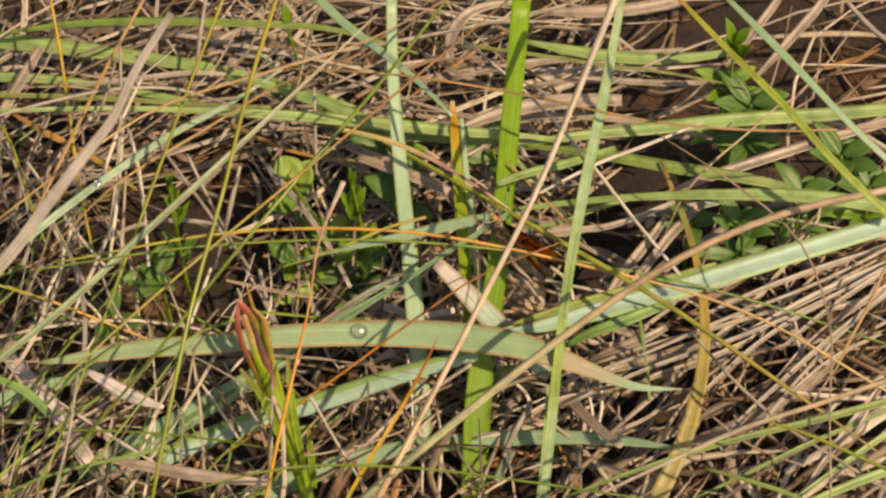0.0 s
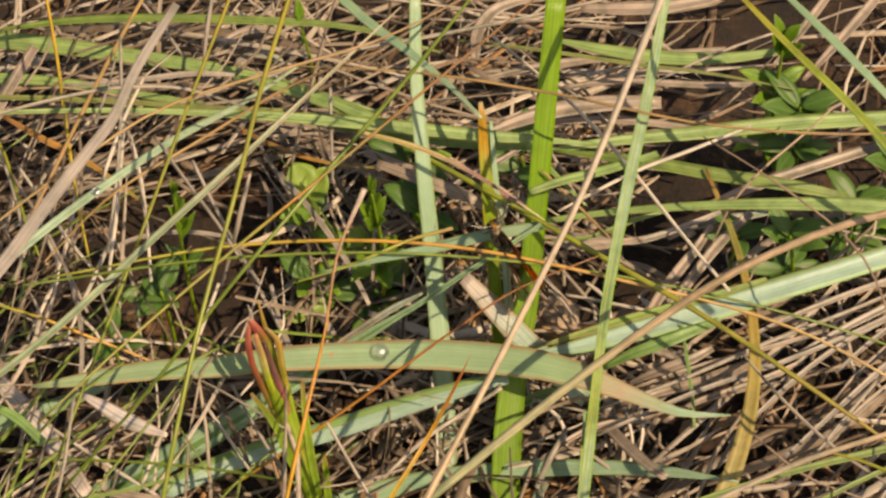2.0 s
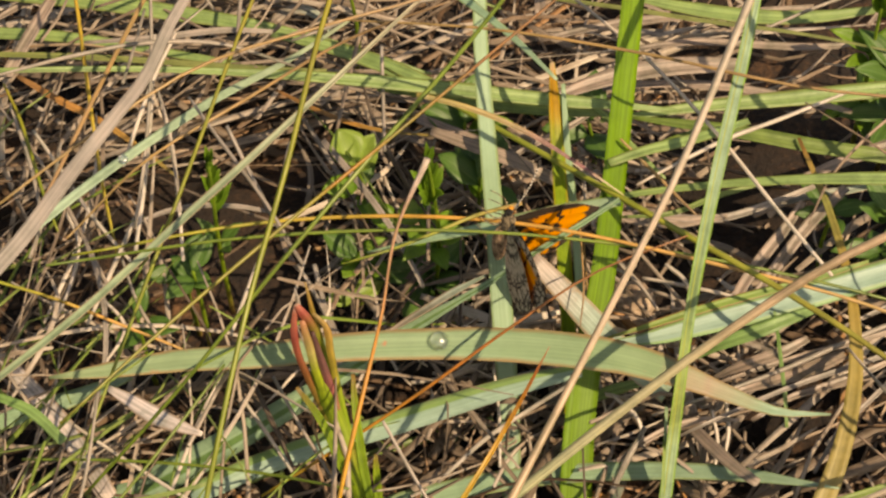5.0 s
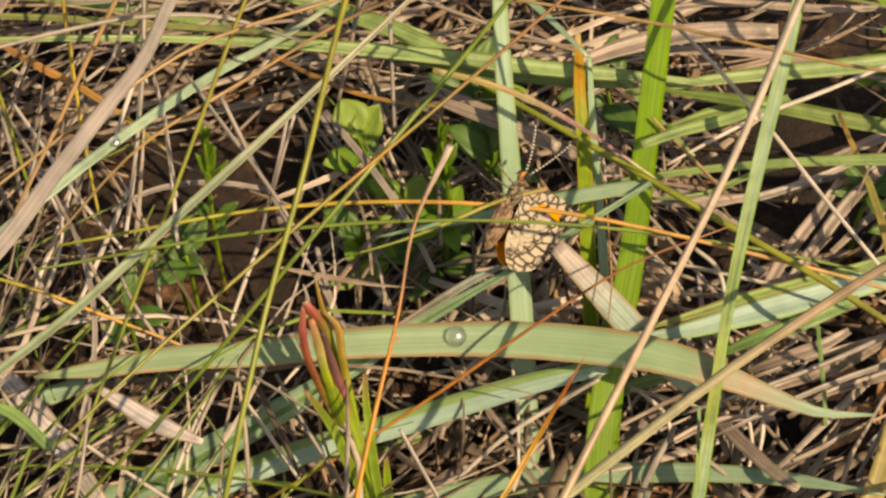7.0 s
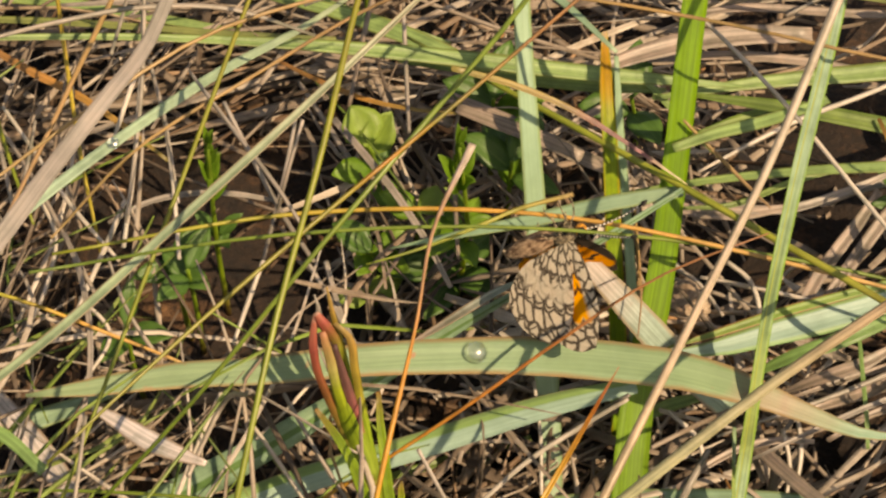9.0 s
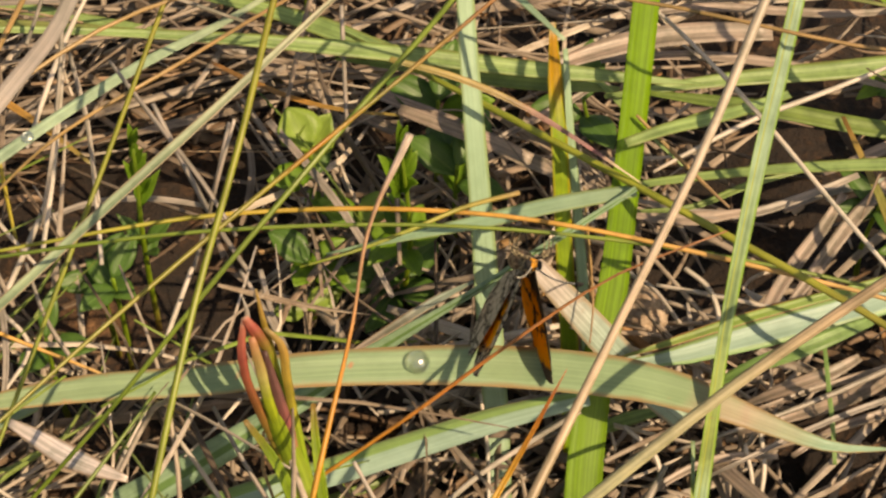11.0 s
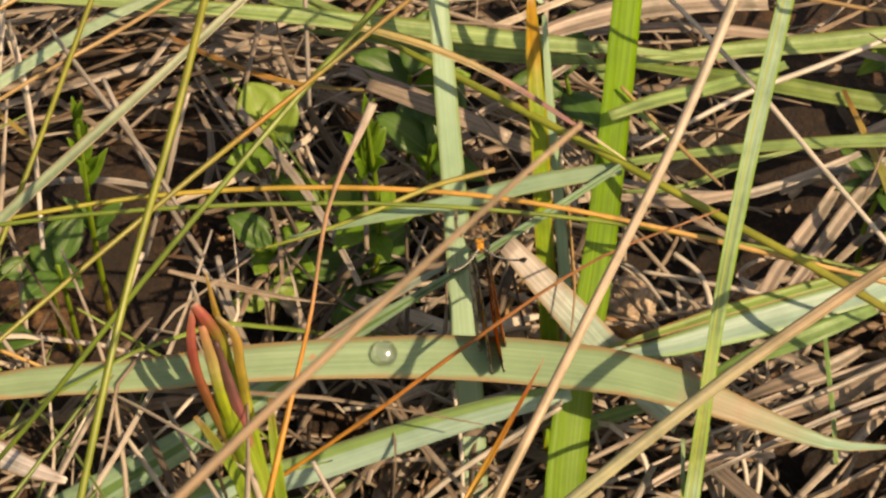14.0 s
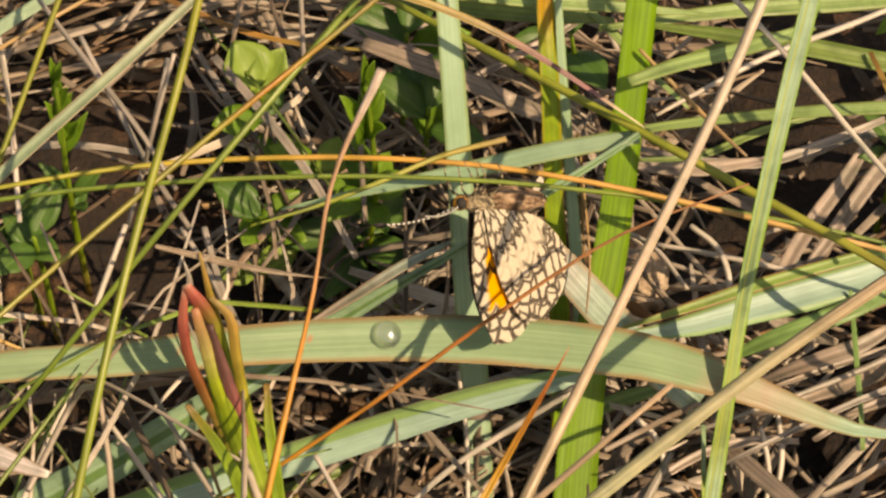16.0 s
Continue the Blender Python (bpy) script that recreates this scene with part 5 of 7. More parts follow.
grass(lying_tuft, "leaf", "green grass blade lying across the sward", [(0.0282, 0.0574, 0.0423), (0.0320, 0.0535, 0.0412), (0.0355, 0.0493, 0.0400), (0.0391, 0.0452, 0.0388), (0.0427, 0.0414, 0.0377)], [0.00094, 0.00116, 0.00129, 0.00119, 0.00103, 0.00075, 0.00046], fold=0.1, n=20)
grass(None, "orange2", "thin rusty orange grass stalk", [(0.0252, 0.0267, 0.0487), (0.0255, 0.0206, 0.0468), (0.0258, 0.0146, 0.0450), (0.0259, 0.0088, 0.0431), (0.0252, 0.0030, 0.0413)], [0.00026, 0.00032, 0.00034, 0.00032, 0.00025], round_=True)
grass(None, "strawgrey", "grey weathered dead straw", [(-0.0228, 0.0555, 0.0322), (-0.0169, 0.0485, 0.0302), (-0.0115, 0.0413, 0.0281), (-0.0068, 0.0338, 0.0258), (-0.0028, 0.0261, 0.0234)], [0.00114, 0.00124, 0.00131, 0.00126, 0.00119, 0.00101, 0.00082], fold=0.25)
grass(None, "drywide", "dry pinkish grey dead grass blade", [(0.0127, 0.0574, 0.0243), (0.0170, 0.0601, 0.0252), (0.0214, 0.0625, 0.0260), (0.0259, 0.0649, 0.0268), (0.0303, 0.0677, 0.0277)], [0.00099, 0.00116, 0.00133, 0.00140, 0.00140, 0.00119, 0.00090], fold=0.2)
grass(broad_tuft, "edgegreen", "olive green folded edge of a bluish blade, reddish along its rim", [(0.0300, 0.0056, 0.0345), (0.0376, 0.0077, 0.0355), (0.0473, 0.0109, 0.0365), (0.0569, 0.0136, 0.0375), (0.0666, 0.0161, 0.0385), (0.0783, 0.0196, 0.0400)], [0.00029, 0.00133, 0.00171, 0.00171, 0.00152, 0.00133, 0.00076], fold=0.1, n=22)
grass(None, "dryleaf", "dry brown-grey tip of a folded grass blade", [(-0.0105, 0.0066, 0.0330), (-0.0040, 0.0094, 0.0360), (0.0026, 0.0123, 0.0390), (0.0086, 0.0139, 0.0420)], [0.00038, 0.00113, 0.00151, 0.00141, 0.00047], fold=0.1)
grass(lying_tuft, "green", "narrow fresh green grass blade", [(-0.0120, 0.0569, 0.0450), (0.0000, 0.0561, 0.0440), (0.0100, 0.0553, 0.0430), (0.0201, 0.0549, 0.0420), (0.0333, 0.0548, 0.0410)], [0.00040, 0.00140, 0.00240, 0.00270, 0.00240, 0.00080], fold=0.15, n=20)
grass(None, "whitestraw", "thin bleached white straw", [(0.0227, 0.0629, 0.0660), (0.0373, 0.0473, 0.0640), (0.0496, 0.0311, 0.0610), (0.0588, 0.0171, 0.0580), (0.0684, 0.0055, 0.0530)], [0.00056, 0.00065, 0.00074, 0.00074, 0.00065], round_=True, n=20)
grass(None, "whitestraw", "thin bleached white straw", [(0.0363, 0.0324, 0.0460), (0.0448, 0.0375, 0.0470), (0.0528, 0.0419, 0.0480), (0.0634, 0.0464, 0.0490), (0.0768, 0.0527, 0.0500)], [0.00049, 0.00078, 0.00088, 0.00078, 0.00058], round_=True, n=20)
grass(None, "whitestraw", "thin bleached white straw", [(0.0425, 0.0268, 0.0300), (0.0459, 0.0239, 0.0290), (0.0472, 0.0204, 0.0280), (0.0473, 0.0164, 0.0260)], [0.00078, 0.00088, 0.00088, 0.00069], round_=True, n=20)
grass(None, "whitestraw", "thin bleached white straw", [(0.0385, 0.0267, 0.0260), (0.0456, 0.0242, 0.0270), (0.0541, 0.0211, 0.0280), (0.0589, 0.0197, 0.0280)], [0.00059, 0.00078, 0.00078, 0.00049], round_=True, n=20)
grass(None, "whitestraw", "thin bleached white straw", [(0.0244, -0.0009, 0.0300), (0.0177, -0.0019, 0.0240), (0.0097, -0.0049, 0.0190), (0.0003, -0.0105, 0.0120)], [0.00077, 0.00086, 0.00086, 0.00067], round_=True, n=20)
grass(None, "whitestraw", "thin bleached white straw", [(-0.0474, 0.0466, 0.0700), (-0.0508, 0.0402, 0.0660), (-0.0538, 0.0313, 0.0620), (-0.0560, 0.0250, 0.0580)], [0.00065, 0.00083, 0.00083, 0.00065], round_=True, n=20)
grass(None, "whitestraw", "thin bleached white straw", [(-0.0530, 0.0561, 0.0600), (-0.0530, 0.0421, 0.0540), (-0.0536, 0.0285, 0.0480), (-0.0548, 0.0188, 0.0420)], [0.00076, 0.00085, 0.00085, 0.00076], round_=True, n=20)
grass(None, "whitestraw", "thin bleached white straw", [(-0.0510, 0.0424, 0.0580), (-0.0486, 0.0346, 0.0540), (-0.0472, 0.0269, 0.0500), (-0.0457, 0.0150, 0.0440)], [0.00066, 0.00075, 0.00075, 0.00066], round_=True, n=20)
grass(None, "whitestraw", "thin bleached white straw", [(-0.0556, 0.0301, 0.0400), (-0.0577, 0.0243, 0.0380), (-0.0602, 0.0173, 0.0360), (-0.0635, 0.0089, 0.0330)], [0.00086, 0.00095, 0.00086, 0.00057], round_=True, n=20)
grass(None, "whitestraw", "thin bleached white straw", [(-0.0774, 0.0502, 0.0400), (-0.0720, 0.0429, 0.0380), (-0.0654, 0.0332, 0.0360), (-0.0566, 0.0233, 0.0330)], [0.00068, 0.00078, 0.00078, 0.00059], round_=True, n=20)
grass(None, "whitestraw", "thin bleached white straw", [(-0.0727, 0.0381, 0.0360), (-0.0672, 0.0280, 0.0330), (-0.0682, 0.0205, 0.0300), (-0.0710, 0.0124, 0.0280)], [0.00068, 0.00077, 0.00077, 0.00058], round_=True, n=20)
grass(None, "whitestraw", "thin bleached white straw", [(-0.0332, 0.0213, 0.0360), (-0.0355, 0.0151, 0.0330), (-0.0377, 0.0090, 0.0300)], [0.00077, 0.00086, 0.00067], round_=True, n=20)
grass(None, "greystem", "thin grey leaning dead stem", [(-0.0293, 0.0570, 0.0300), (-0.0310, 0.0453, 0.0280), (-0.0340, 0.0297, 0.0250)], [0.00071, 0.00081, 0.00071], round_=True, n=20)
grass(None, "greystem", "thin grey leaning dead stem", [(-0.0414, 0.0573, 0.0340), (-0.0359, 0.0458, 0.0320), (-0.0295, 0.0334, 0.0300), (-0.0254, 0.0275, 0.0280)], [0.00079, 0.00089, 0.00089, 0.00079], round_=True, n=20)
grass(None, "greystem", "thin grey leaning dead stem", [(-0.0235, 0.0291, 0.0260), (-0.0204, 0.0183, 0.0240), (-0.0173, 0.0125, 0.0220)], [0.00098, 0.00108, 0.00088], round_=True, n=20)
grass(None, "greystem", "thin grey leaning dead stem", [(-0.0265, 0.0283, 0.0270), (-0.0218, 0.0200, 0.0250), (-0.0188, 0.0130, 0.0230)], [0.00078, 0.00088, 0.00078], round_=True, n=20)
grass(None, "whitestraw", "thin bleached white straw", [(-0.0391, -0.0003, 0.0300), (-0.0422, -0.0073, 0.0270), (-0.0455, -0.0164, 0.0240), (-0.0468, -0.0197, 0.0220)], [0.00074, 0.00083, 0.00083, 0.00074], round_=True, n=20)
grass(None, "whitestraw", "thin bleached white straw", [(-0.0360, -0.0009, 0.0260), (-0.0311, -0.0074, 0.0240), (-0.0253, -0.0148, 0.0200)], [0.00066, 0.00075, 0.00066], round_=True, n=20)
grass(None, "whitestraw", "thin bleached white straw", [(-0.0627, 0.0182, 0.0300), (-0.0576, 0.0125, 0.0280), (-0.0610, 0.0046, 0.0260)], [0.00067, 0.00077, 0.00058], round_=True, n=20)
grass(None, "whitestraw", "thin bleached white straw", [(0.0103, 0.0067, 0.0240), (0.0113, 0.0001, 0.0200), (0.0116, -0.0085, 0.0140)], [0.00058, 0.00067, 0.00058], round_=True, n=20)
grass(None, "whitestraw", "thin bleached white straw", [(0.0322, 0.0038, 0.0200), (0.0370, -0.0006, 0.0180), (0.0380, -0.0044, 0.0150)], [0.00077, 0.00087, 0.00068], round_=True, n=20)
grass(None, "straw", "thin bleached white straw", [(0.0377, -0.0049, 0.0220), (0.0343, -0.0103, 0.0190), (0.0316, -0.0146, 0.0150)], [0.00095, 0.00133, 0.00114], round_=True, n=20)
grass(None, "whitestraw", "thin bleached white straw", [(0.0531, 0.0029, 0.0200), (0.0535, -0.0021, 0.0170), (0.0525, -0.0070, 0.0140)], [0.00077, 0.00087, 0.00068], round_=True, n=20)
grass(None, "whitestraw", "thin bleached white straw", [(0.0500, -0.0008, 0.0220), (0.0512, -0.0050, 0.0180), (0.0504, -0.0104, 0.0140)], [0.00067, 0.00077, 0.00067], round_=True, n=20)
grass(None, "drywide", "dry pinkish grey dead grass blade", [(-0.0017, 0.0566, 0.0340), (0.0054, 0.0542, 0.0330), (0.0135, 0.0512, 0.0320), (0.0196, 0.0485, 0.0310)], [0.00183, 0.00264, 0.00285, 0.00203], fold=0.15)
grass(None, "drywide", "dry pinkish grey dead grass blade", [(0.0285, 0.0419, 0.0300), (0.0365, 0.0389, 0.0290), (0.0455, 0.0380, 0.0290), (0.0550, 0.0390, 0.0300)], [0.00080, 0.00221, 0.00241, 0.00080], fold=0.15)
grass(None, "drywide", "dry pinkish grey dead grass blade", [(0.0581, 0.0231, 0.0220), (0.0645, 0.0310, 0.0250), (0.0710, 0.0389, 0.0280), (0.0785, 0.0465, 0.0300)], [0.00121, 0.00222, 0.00242, 0.00182], fold=0.15)
grass(lying_tuft, "leaf", "green grass blade lying across the sward", [(-0.0346, 0.0866, 0.0300), (-0.0249, 0.0841, 0.0300), (-0.0142, 0.0806, 0.0290), (-0.0036, 0.0759, 0.0280), (0.0049, 0.0724, 0.0270)], [0.00106, 0.00277, 0.00362, 0.00319, 0.00106], fold=0.1, n=20)
grass(lying_tuft, "green", "narrow fresh green grass blade", [(0.0378, 0.0460, 0.0400), (0.0461, 0.0495, 0.0400), (0.0553, 0.0520, 0.0400), (0.0645, 0.0511, 0.0390)], [0.00080, 0.00221, 0.00261, 0.00100], fold=0.12, n=20)
grass(lying_tuft, "green", "narrow fresh green grass blade", [(0.0331, 0.0314, 0.0380), (0.0430, 0.0324, 0.0380), (0.0523, 0.0370, 0.0380), (0.0615, 0.0403, 0.0380)], [0.00049, 0.00099, 0.00118, 0.00049], fold=0.12, n=20)
grass(lying_tuft, "leaf", "green grass blade lying across the sward", [(0.0278, 0.0053, 0.0160), (0.0327, 0.0070, 0.0170), (0.0396, 0.0086, 0.0180)], [0.00196, 0.00235, 0.00118], fold=0.1)
BUD_AXIS = [(-0.0240, -0.0052, 0.0616), (-0.0217, -0.0080, 0.0540), (-0.0198, -0.0110, 0.0460), (-0.0180, -0.0127, 0.0390), (-0.0166, -0.0149, 0.0340), (-0.0145, -0.0184, 0.0260), (-0.0119, -0.0215, 0.0150)]
BUD_SIDE_A = [(-0.0237, -0.0159, 0.0480), (-0.0211, -0.0172, 0.0440), (-0.0186, -0.0193, 0.0400), (-0.0172, -0.0210, 0.0360), (-0.0147, -0.0223, 0.0280)]
BUD_SIDE_B = [(-0.0146, -0.0080, 0.0414), (-0.0143, -0.0110, 0.0380), (-0.0136, -0.0148, 0.0340), (-0.0129, -0.0181, 0.0290), (-0.0116, -0.0213, 0.0220)]
BUD_SIDE_C = [(-0.0110, -0.0113, 0.0220), (-0.0105, -0.0149, 0.0150), (-0.0100, -0.0185, 0.0080)]


NEAR_STALK = grass(None, "neartan", "thin tan dry stalk swaying close above the sward", [(-0.0652, -0.0808, 0.0020), (-0.0240, -0.0934, 0.1362), (-0.0134, -0.0888, 0.1474), (-0.0026, -0.0837, 0.1577), (0.0063, -0.0789, 0.1650), (0.0137, -0.0748, 0.1704)], [0.0017, 0.0016, 0.0015, 0.0013, 0.0009, 0.0004], round_=True, n=30)


# ---- dead straw and thin fresh grass ----
GAPS = [(-0.0387, 0.0624, 0.0047), (-0.0389, 0.0341, 0.0065), (-0.0316, 0.0162, 0.0047), (0.0453, 0.0367, 0.0058), (0.0646, 0.0076, 0.0055), (0.0599, 0.0659, 0.0035), (-0.0346, 0.0642, 0.0060), (-0.0423, 0.0255, 0.0051), (0.0672, 0.0836, 0.0059), (-0.0781, 0.0882, 0.0039), (0.0692, 0.0193, 0.0061), (-0.0231, 0.0745, 0.0039), (-0.0552, 0.0613, 0.0056), (0.0711, 0.0511, 0.0047), (0.0502, 0.0432, 0.0042), (-0.0419, 0.0446, 0.0058), (-0.0266, 0.0301, 0.0036), (-0.0488, 0.0382, 0.0049), (-0.0293, 0.0394, 0.0045), (0.0850, 0.1231, 0.0062), (0.0996, 0.0910, 0.0053), (0.1059, 0.0767, 0.0059), (0.0828, 0.0662, 0.0071), (-0.0462, 0.0239, 0.0048), (0.0978, 0.1271, 0.0055), (0.1088, 0.1271, 0.0055), (0.0756, 0.1076, 0.0047), (0.0664, 0.1133, 0.0041), (0.1172, 0.1272, 0.0055), (0.0653, 0.0490, 0.0059), (0.0577, 0.0489, 0.0043)]      # bare soil between the straws: x, y, radius


def straw_layer(name, label, mat, count, centre, size, heading, spread, low, high, length, width, seed, rise=0.15, bend=0.25, clear=None):
    """Loose straws lying over one another round a place: heading in degrees from +x, heights in metres."""
    rng = np.random.RandomState(seed)
    sheet = Sheet()
    for _ in range(count):
        x, y = centre[0] + rng.uniform(-1, 1) * size[0], centre[1] + rng.uniform(-1, 1) * size[1]
        if clear and abs(x - centre[0]) < clear[0] and abs(y - centre[1]) < clear[1]:
            continue
        a = radians(heading + rng.normal() * spread)
        half = rng.uniform(*length) / 2
        if any(math.hypot(x + math.cos(a) * half * k - g[0], y + math.sin(a) * half * k - g[1]) < g[2] for g in GAPS for k in (-0.9, -0.6, -0.3, 0, 0.3, 0.6, 0.9)):
            continue
        z = rng.uniform(low, high)
        tilt = rng.normal() * rise
        d = np.array((math.cos(a), math.sin(a), tilt)) * half
        o = np.array((-math.sin(a), math.cos(a), rng.normal() * 0.4)) * half * rng.normal() * bend
        p = np.array((x, y, z))
        pts = [p - d, p - d * 0.35 + o * 0.6, p + d * 0.35 + o * 0.7, p + d - o * 0.2]
        for q in pts:
            q[2] = min(max(q[2], 0.0005), high + 0.010)
        w = rng.uniform(*width) * (0.7 + 0.6 * rng.rand())
        if rng.rand() < 0.35:
            w = min(w, 0.0009)
            sheet.tube(pts, [w * 0.8, w, w * 0.8, w * 0.4], n=7, sides=5)
        else:
            sheet.blade(pts, [w * 0.7, w * 1.2, w, w * 0.3], n=7, normal=(rng.normal() * 0.5, -0.4 + rng.normal() * 0.5, 1), fold=rng.uniform(-0.3, 0.35), twist=rng.normal() * 70, across=(-1, 0, 1), thick=0.00015)
    return tagged(new(name, sheet.mesh(name, mat)), label, "dead grass", kind="stuff")


# bottom mat, its shade between the straws painted by the darker straw colours
straw_layer("dead_straw", "tangled mat of rotting brown straw on the soil, coloured darker for deep shade", STRAW_SHADED, 200, (0.018, 0.05), (0.135, 0.10), 20, 60, 0.001, 0.006, (0.025, 0.08), (0.0006, 0.0016), 1)
straw_layer("dead_straw", "bits of brown dead leaf in the gaps", STRAW, 420, (0.02, 0.035), (0.10, 0.07), 60, 70, 0.0005, 0.006, (0.004, 0.018), (0.0006, 0.0022), 9, rise=0.4)
straw_layer("dead_straw", "thin brown straws lying criss-cross over the rotting mat", STRAW, 330, (0.02, 0.045), (0.12, 0.09), 35, 60, 0.004, 0.014, (0.02, 0.06), (0.0005, 0.0014), 31, rise=0.25)
straw_layer("dead_straw", "short pale broken straws behind the broad blades", STRAW_GREY, 170, (0.015, 0.035), (0.055, 0.035), 75, 60, 0.004, 0.016, (0.008, 0.030), (0.0006, 0.0018), 32, rise=0.4)
straw_layer("dead_straw", "pale broken straws lying behind the uprights", STRAW_PALE, 120, (0.022, 0.040), (0.042, 0.028), 40, 60, 0.004, 0.018, (0.010, 0.040), (0.0005, 0.0014), 41, rise=0.3)
straw_layer("dead_straw", "grey weathered straw standing and leaning in the sward", STRAW_GREY, 150, (-0.072, 0.045), (0.045, 0.085), 80, 30, 0.006, 0.034, (0.03, 0.08), (0.0005, 0.0011), 2, rise=0.6)
straw_layer("dead_straw", "thin bleached straws criss-crossing over the mat", STRAW_PALE, 90, (-0.06, 0.03), (0.05, 0.07), 60, 60, 0.010, 0.036, (0.02, 0.07), (0.0004, 0.0009), 21, rise=0.5)
straw_layer("dead_straw", "long flat grey-brown dead blades lying across one another", STRAW_GREY, 62, (0.03, 0.112), (0.075, 0.030), 8, 26, 0.003, 0.018, (0.04, 0.10), (0.0006, 0.0018), 3, bend=0.4)
straw_layer("dead_straw", "thin pale straws lying over the flat blades", STRAW_PALE, 55, (0.05, 0.09), (0.09, 0.05), 12, 30, 0.010, 0.026, (0.03, 0.09), (0.0004, 0.0010), 22, bend=0.4)
straw_layer("dead_straw", "tan dead blades lying in a loose mat", STRAW_GREY, 75, (-0.05, 0.105), (0.055, 0.03), 15, 35, 0.006, 0.024, (0.04, 0.09), (0.0007, 0.0018), 8)
straw_layer("dead_straw", "fan of grey dead straws lying close together", STRAW_GREY, 60, (0.095, 0.012), (0.055, 0.045), 36, 14, 0.003, 0.020, (0.04, 0.09), (0.0008, 0.0018), 4)
straw_layer("dead_straw", "pale loose straws over the fan of grey ones", STRAW_PALE, 30, (0.085, 0.0), (0.06, 0.045), 48, 40, 0.006, 0.022, (0.02, 0.06), (0.0004, 0.0010), 23, rise=0.3)
straw_layer("dead_straw", "thin grey dead stems leaning over dark gaps", STRAW_GREY, 70, (0.0, 0.045), (0.05, 0.05), 118, 22, 0.006, 0.026, (0.03, 0.06), (0.0005, 0.0010), 5, rise=0.4)
straw_layer("dead_straw", "broken straws lying under the broad blades", STRAW_GREY, 70, (0.02, -0.015), (0.08, 0.03), 60, 60, 0.003, 0.014, (0.015, 0.05), (0.0004, 0.0010), 24, rise=0.4)
straw_layer("dead_straw", "broad pale brown dead straws under the arching blade", STRAW_GREY, 60, (0.030, 0.000), (0.030, 0.016), 30, 40, 0.004, 0.016, (0.012, 0.040), (0.0008, 0.0020), 52, rise=0.25)
straw_layer("fresh_grass", "thin fresh green grass shoots among the dead straw", FRESH, 55, (-0.06, 0.0), (0.045, 0.06), 65, 40, 0.01, 0.035, (0.03, 0.07), (0.0004, 0.0008), 6, rise=0.6)
straw_layer("dead_straw", "dead straw further out round the spot", STRAW, 1300, (0.02, 0.06), (0.32, 0.30), 20, 60, 0.001, 0.008, (0.03, 0.10), (0.001, 0.0026), 7, clear=(0.125, 0.10))


# ---- herbs, bud, water drops and stones ----
def leaf_mesh(name, mat, points, width, fold=0.12, n=10, normal=(0, -0.4, 1)):
    sheet = Sheet()
    sheet.blade(points, [width * k for k in (0.12, 0.62, 0.95, 1.0, 0.85, 0.5, 0.04)], n=n, fold=fold, normal=normal, thick=0.0002)
    return sheet.mesh(name, MATS[mat])


def tube_mesh(name, mat, points, widths, n=14, sides=8):
    sheet = Sheet()
    sheet.tube(points, widths, n=n, sides=sides)
    return sheet.mesh(name, mat)


def herb(label, foot, top, leaves, seed, thick=0.0009):
    """A small broad-leaved herb: a stem from foot to top, leaves given as height share, heading, lift, length, width, material."""
    rng = np.random.RandomState(seed)
    foot, top = np.array(foot), np.array(top)
    thing = tagged(new("herb"), label, "herb")
    thing.location = foot
    mid = (foot + top) / 2 + rng.normal(size=3) * 0.001
    part("stem", tube_mesh("stem", MATS["budside"], [0 * foot, mid - foot, top - foot], [thick * 1.2, thick, thick * 0.7]), thing)
    for share, heading, lift, length, width, mat in leaves:
        at = (top - foot) * share
        a, e = radians(heading), radians(lift)
        d = np.array((math.cos(a) * math.cos(e), math.sin(a) * math.cos(e), math.sin(e)))
        droop = np.array((0, 0, -1)) * length * 0.18
        part("leaf", leaf_mesh("leaf", mat, [at, at + d * length * 0.35, at + d * length * 0.7 + droop * 0.3, at + d * length + droop], width, fold=rng.uniform(0.05, 0.3), normal=(0.2, -0.55, 1)), thing)
    return thing


def shoot_leaves(n, length, width, lift, mat, share=1.0, start=0.0):
    return [(share - 0.02 * k, start + k * 137.5, lift + 6 * math.sin(k * 2.1), length * (0.85 + 0.25 * math.sin(k * 1.7)), width, mat) for k in range(n)]


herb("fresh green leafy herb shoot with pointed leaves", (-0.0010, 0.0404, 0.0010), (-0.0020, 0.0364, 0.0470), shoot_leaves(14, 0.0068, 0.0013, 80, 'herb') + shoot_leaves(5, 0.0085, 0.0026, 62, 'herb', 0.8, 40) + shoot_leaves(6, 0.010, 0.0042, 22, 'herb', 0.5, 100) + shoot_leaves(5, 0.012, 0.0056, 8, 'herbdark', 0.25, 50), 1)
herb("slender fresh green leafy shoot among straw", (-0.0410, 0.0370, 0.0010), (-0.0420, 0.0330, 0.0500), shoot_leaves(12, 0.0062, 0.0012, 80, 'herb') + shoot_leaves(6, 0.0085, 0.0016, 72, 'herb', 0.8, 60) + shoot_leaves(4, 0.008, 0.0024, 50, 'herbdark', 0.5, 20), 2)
herb("small herb with rounded light green leaves", (-0.0156, 0.0570, 0.0010), (-0.0166, 0.0530, 0.0280), [(1.0, 125, 48, 0.0088, 0.0078, 'herbpale'), (0.9, 50, 55, 0.010, 0.006, 'herbpale'), (0.7, 200, 25, 0.008, 0.005, 'herb'), (0.7, 80, 30, 0.009, 0.006, 'herbdark'), (0.6, 300, 15, 0.009, 0.0055, 'herb')], 3)
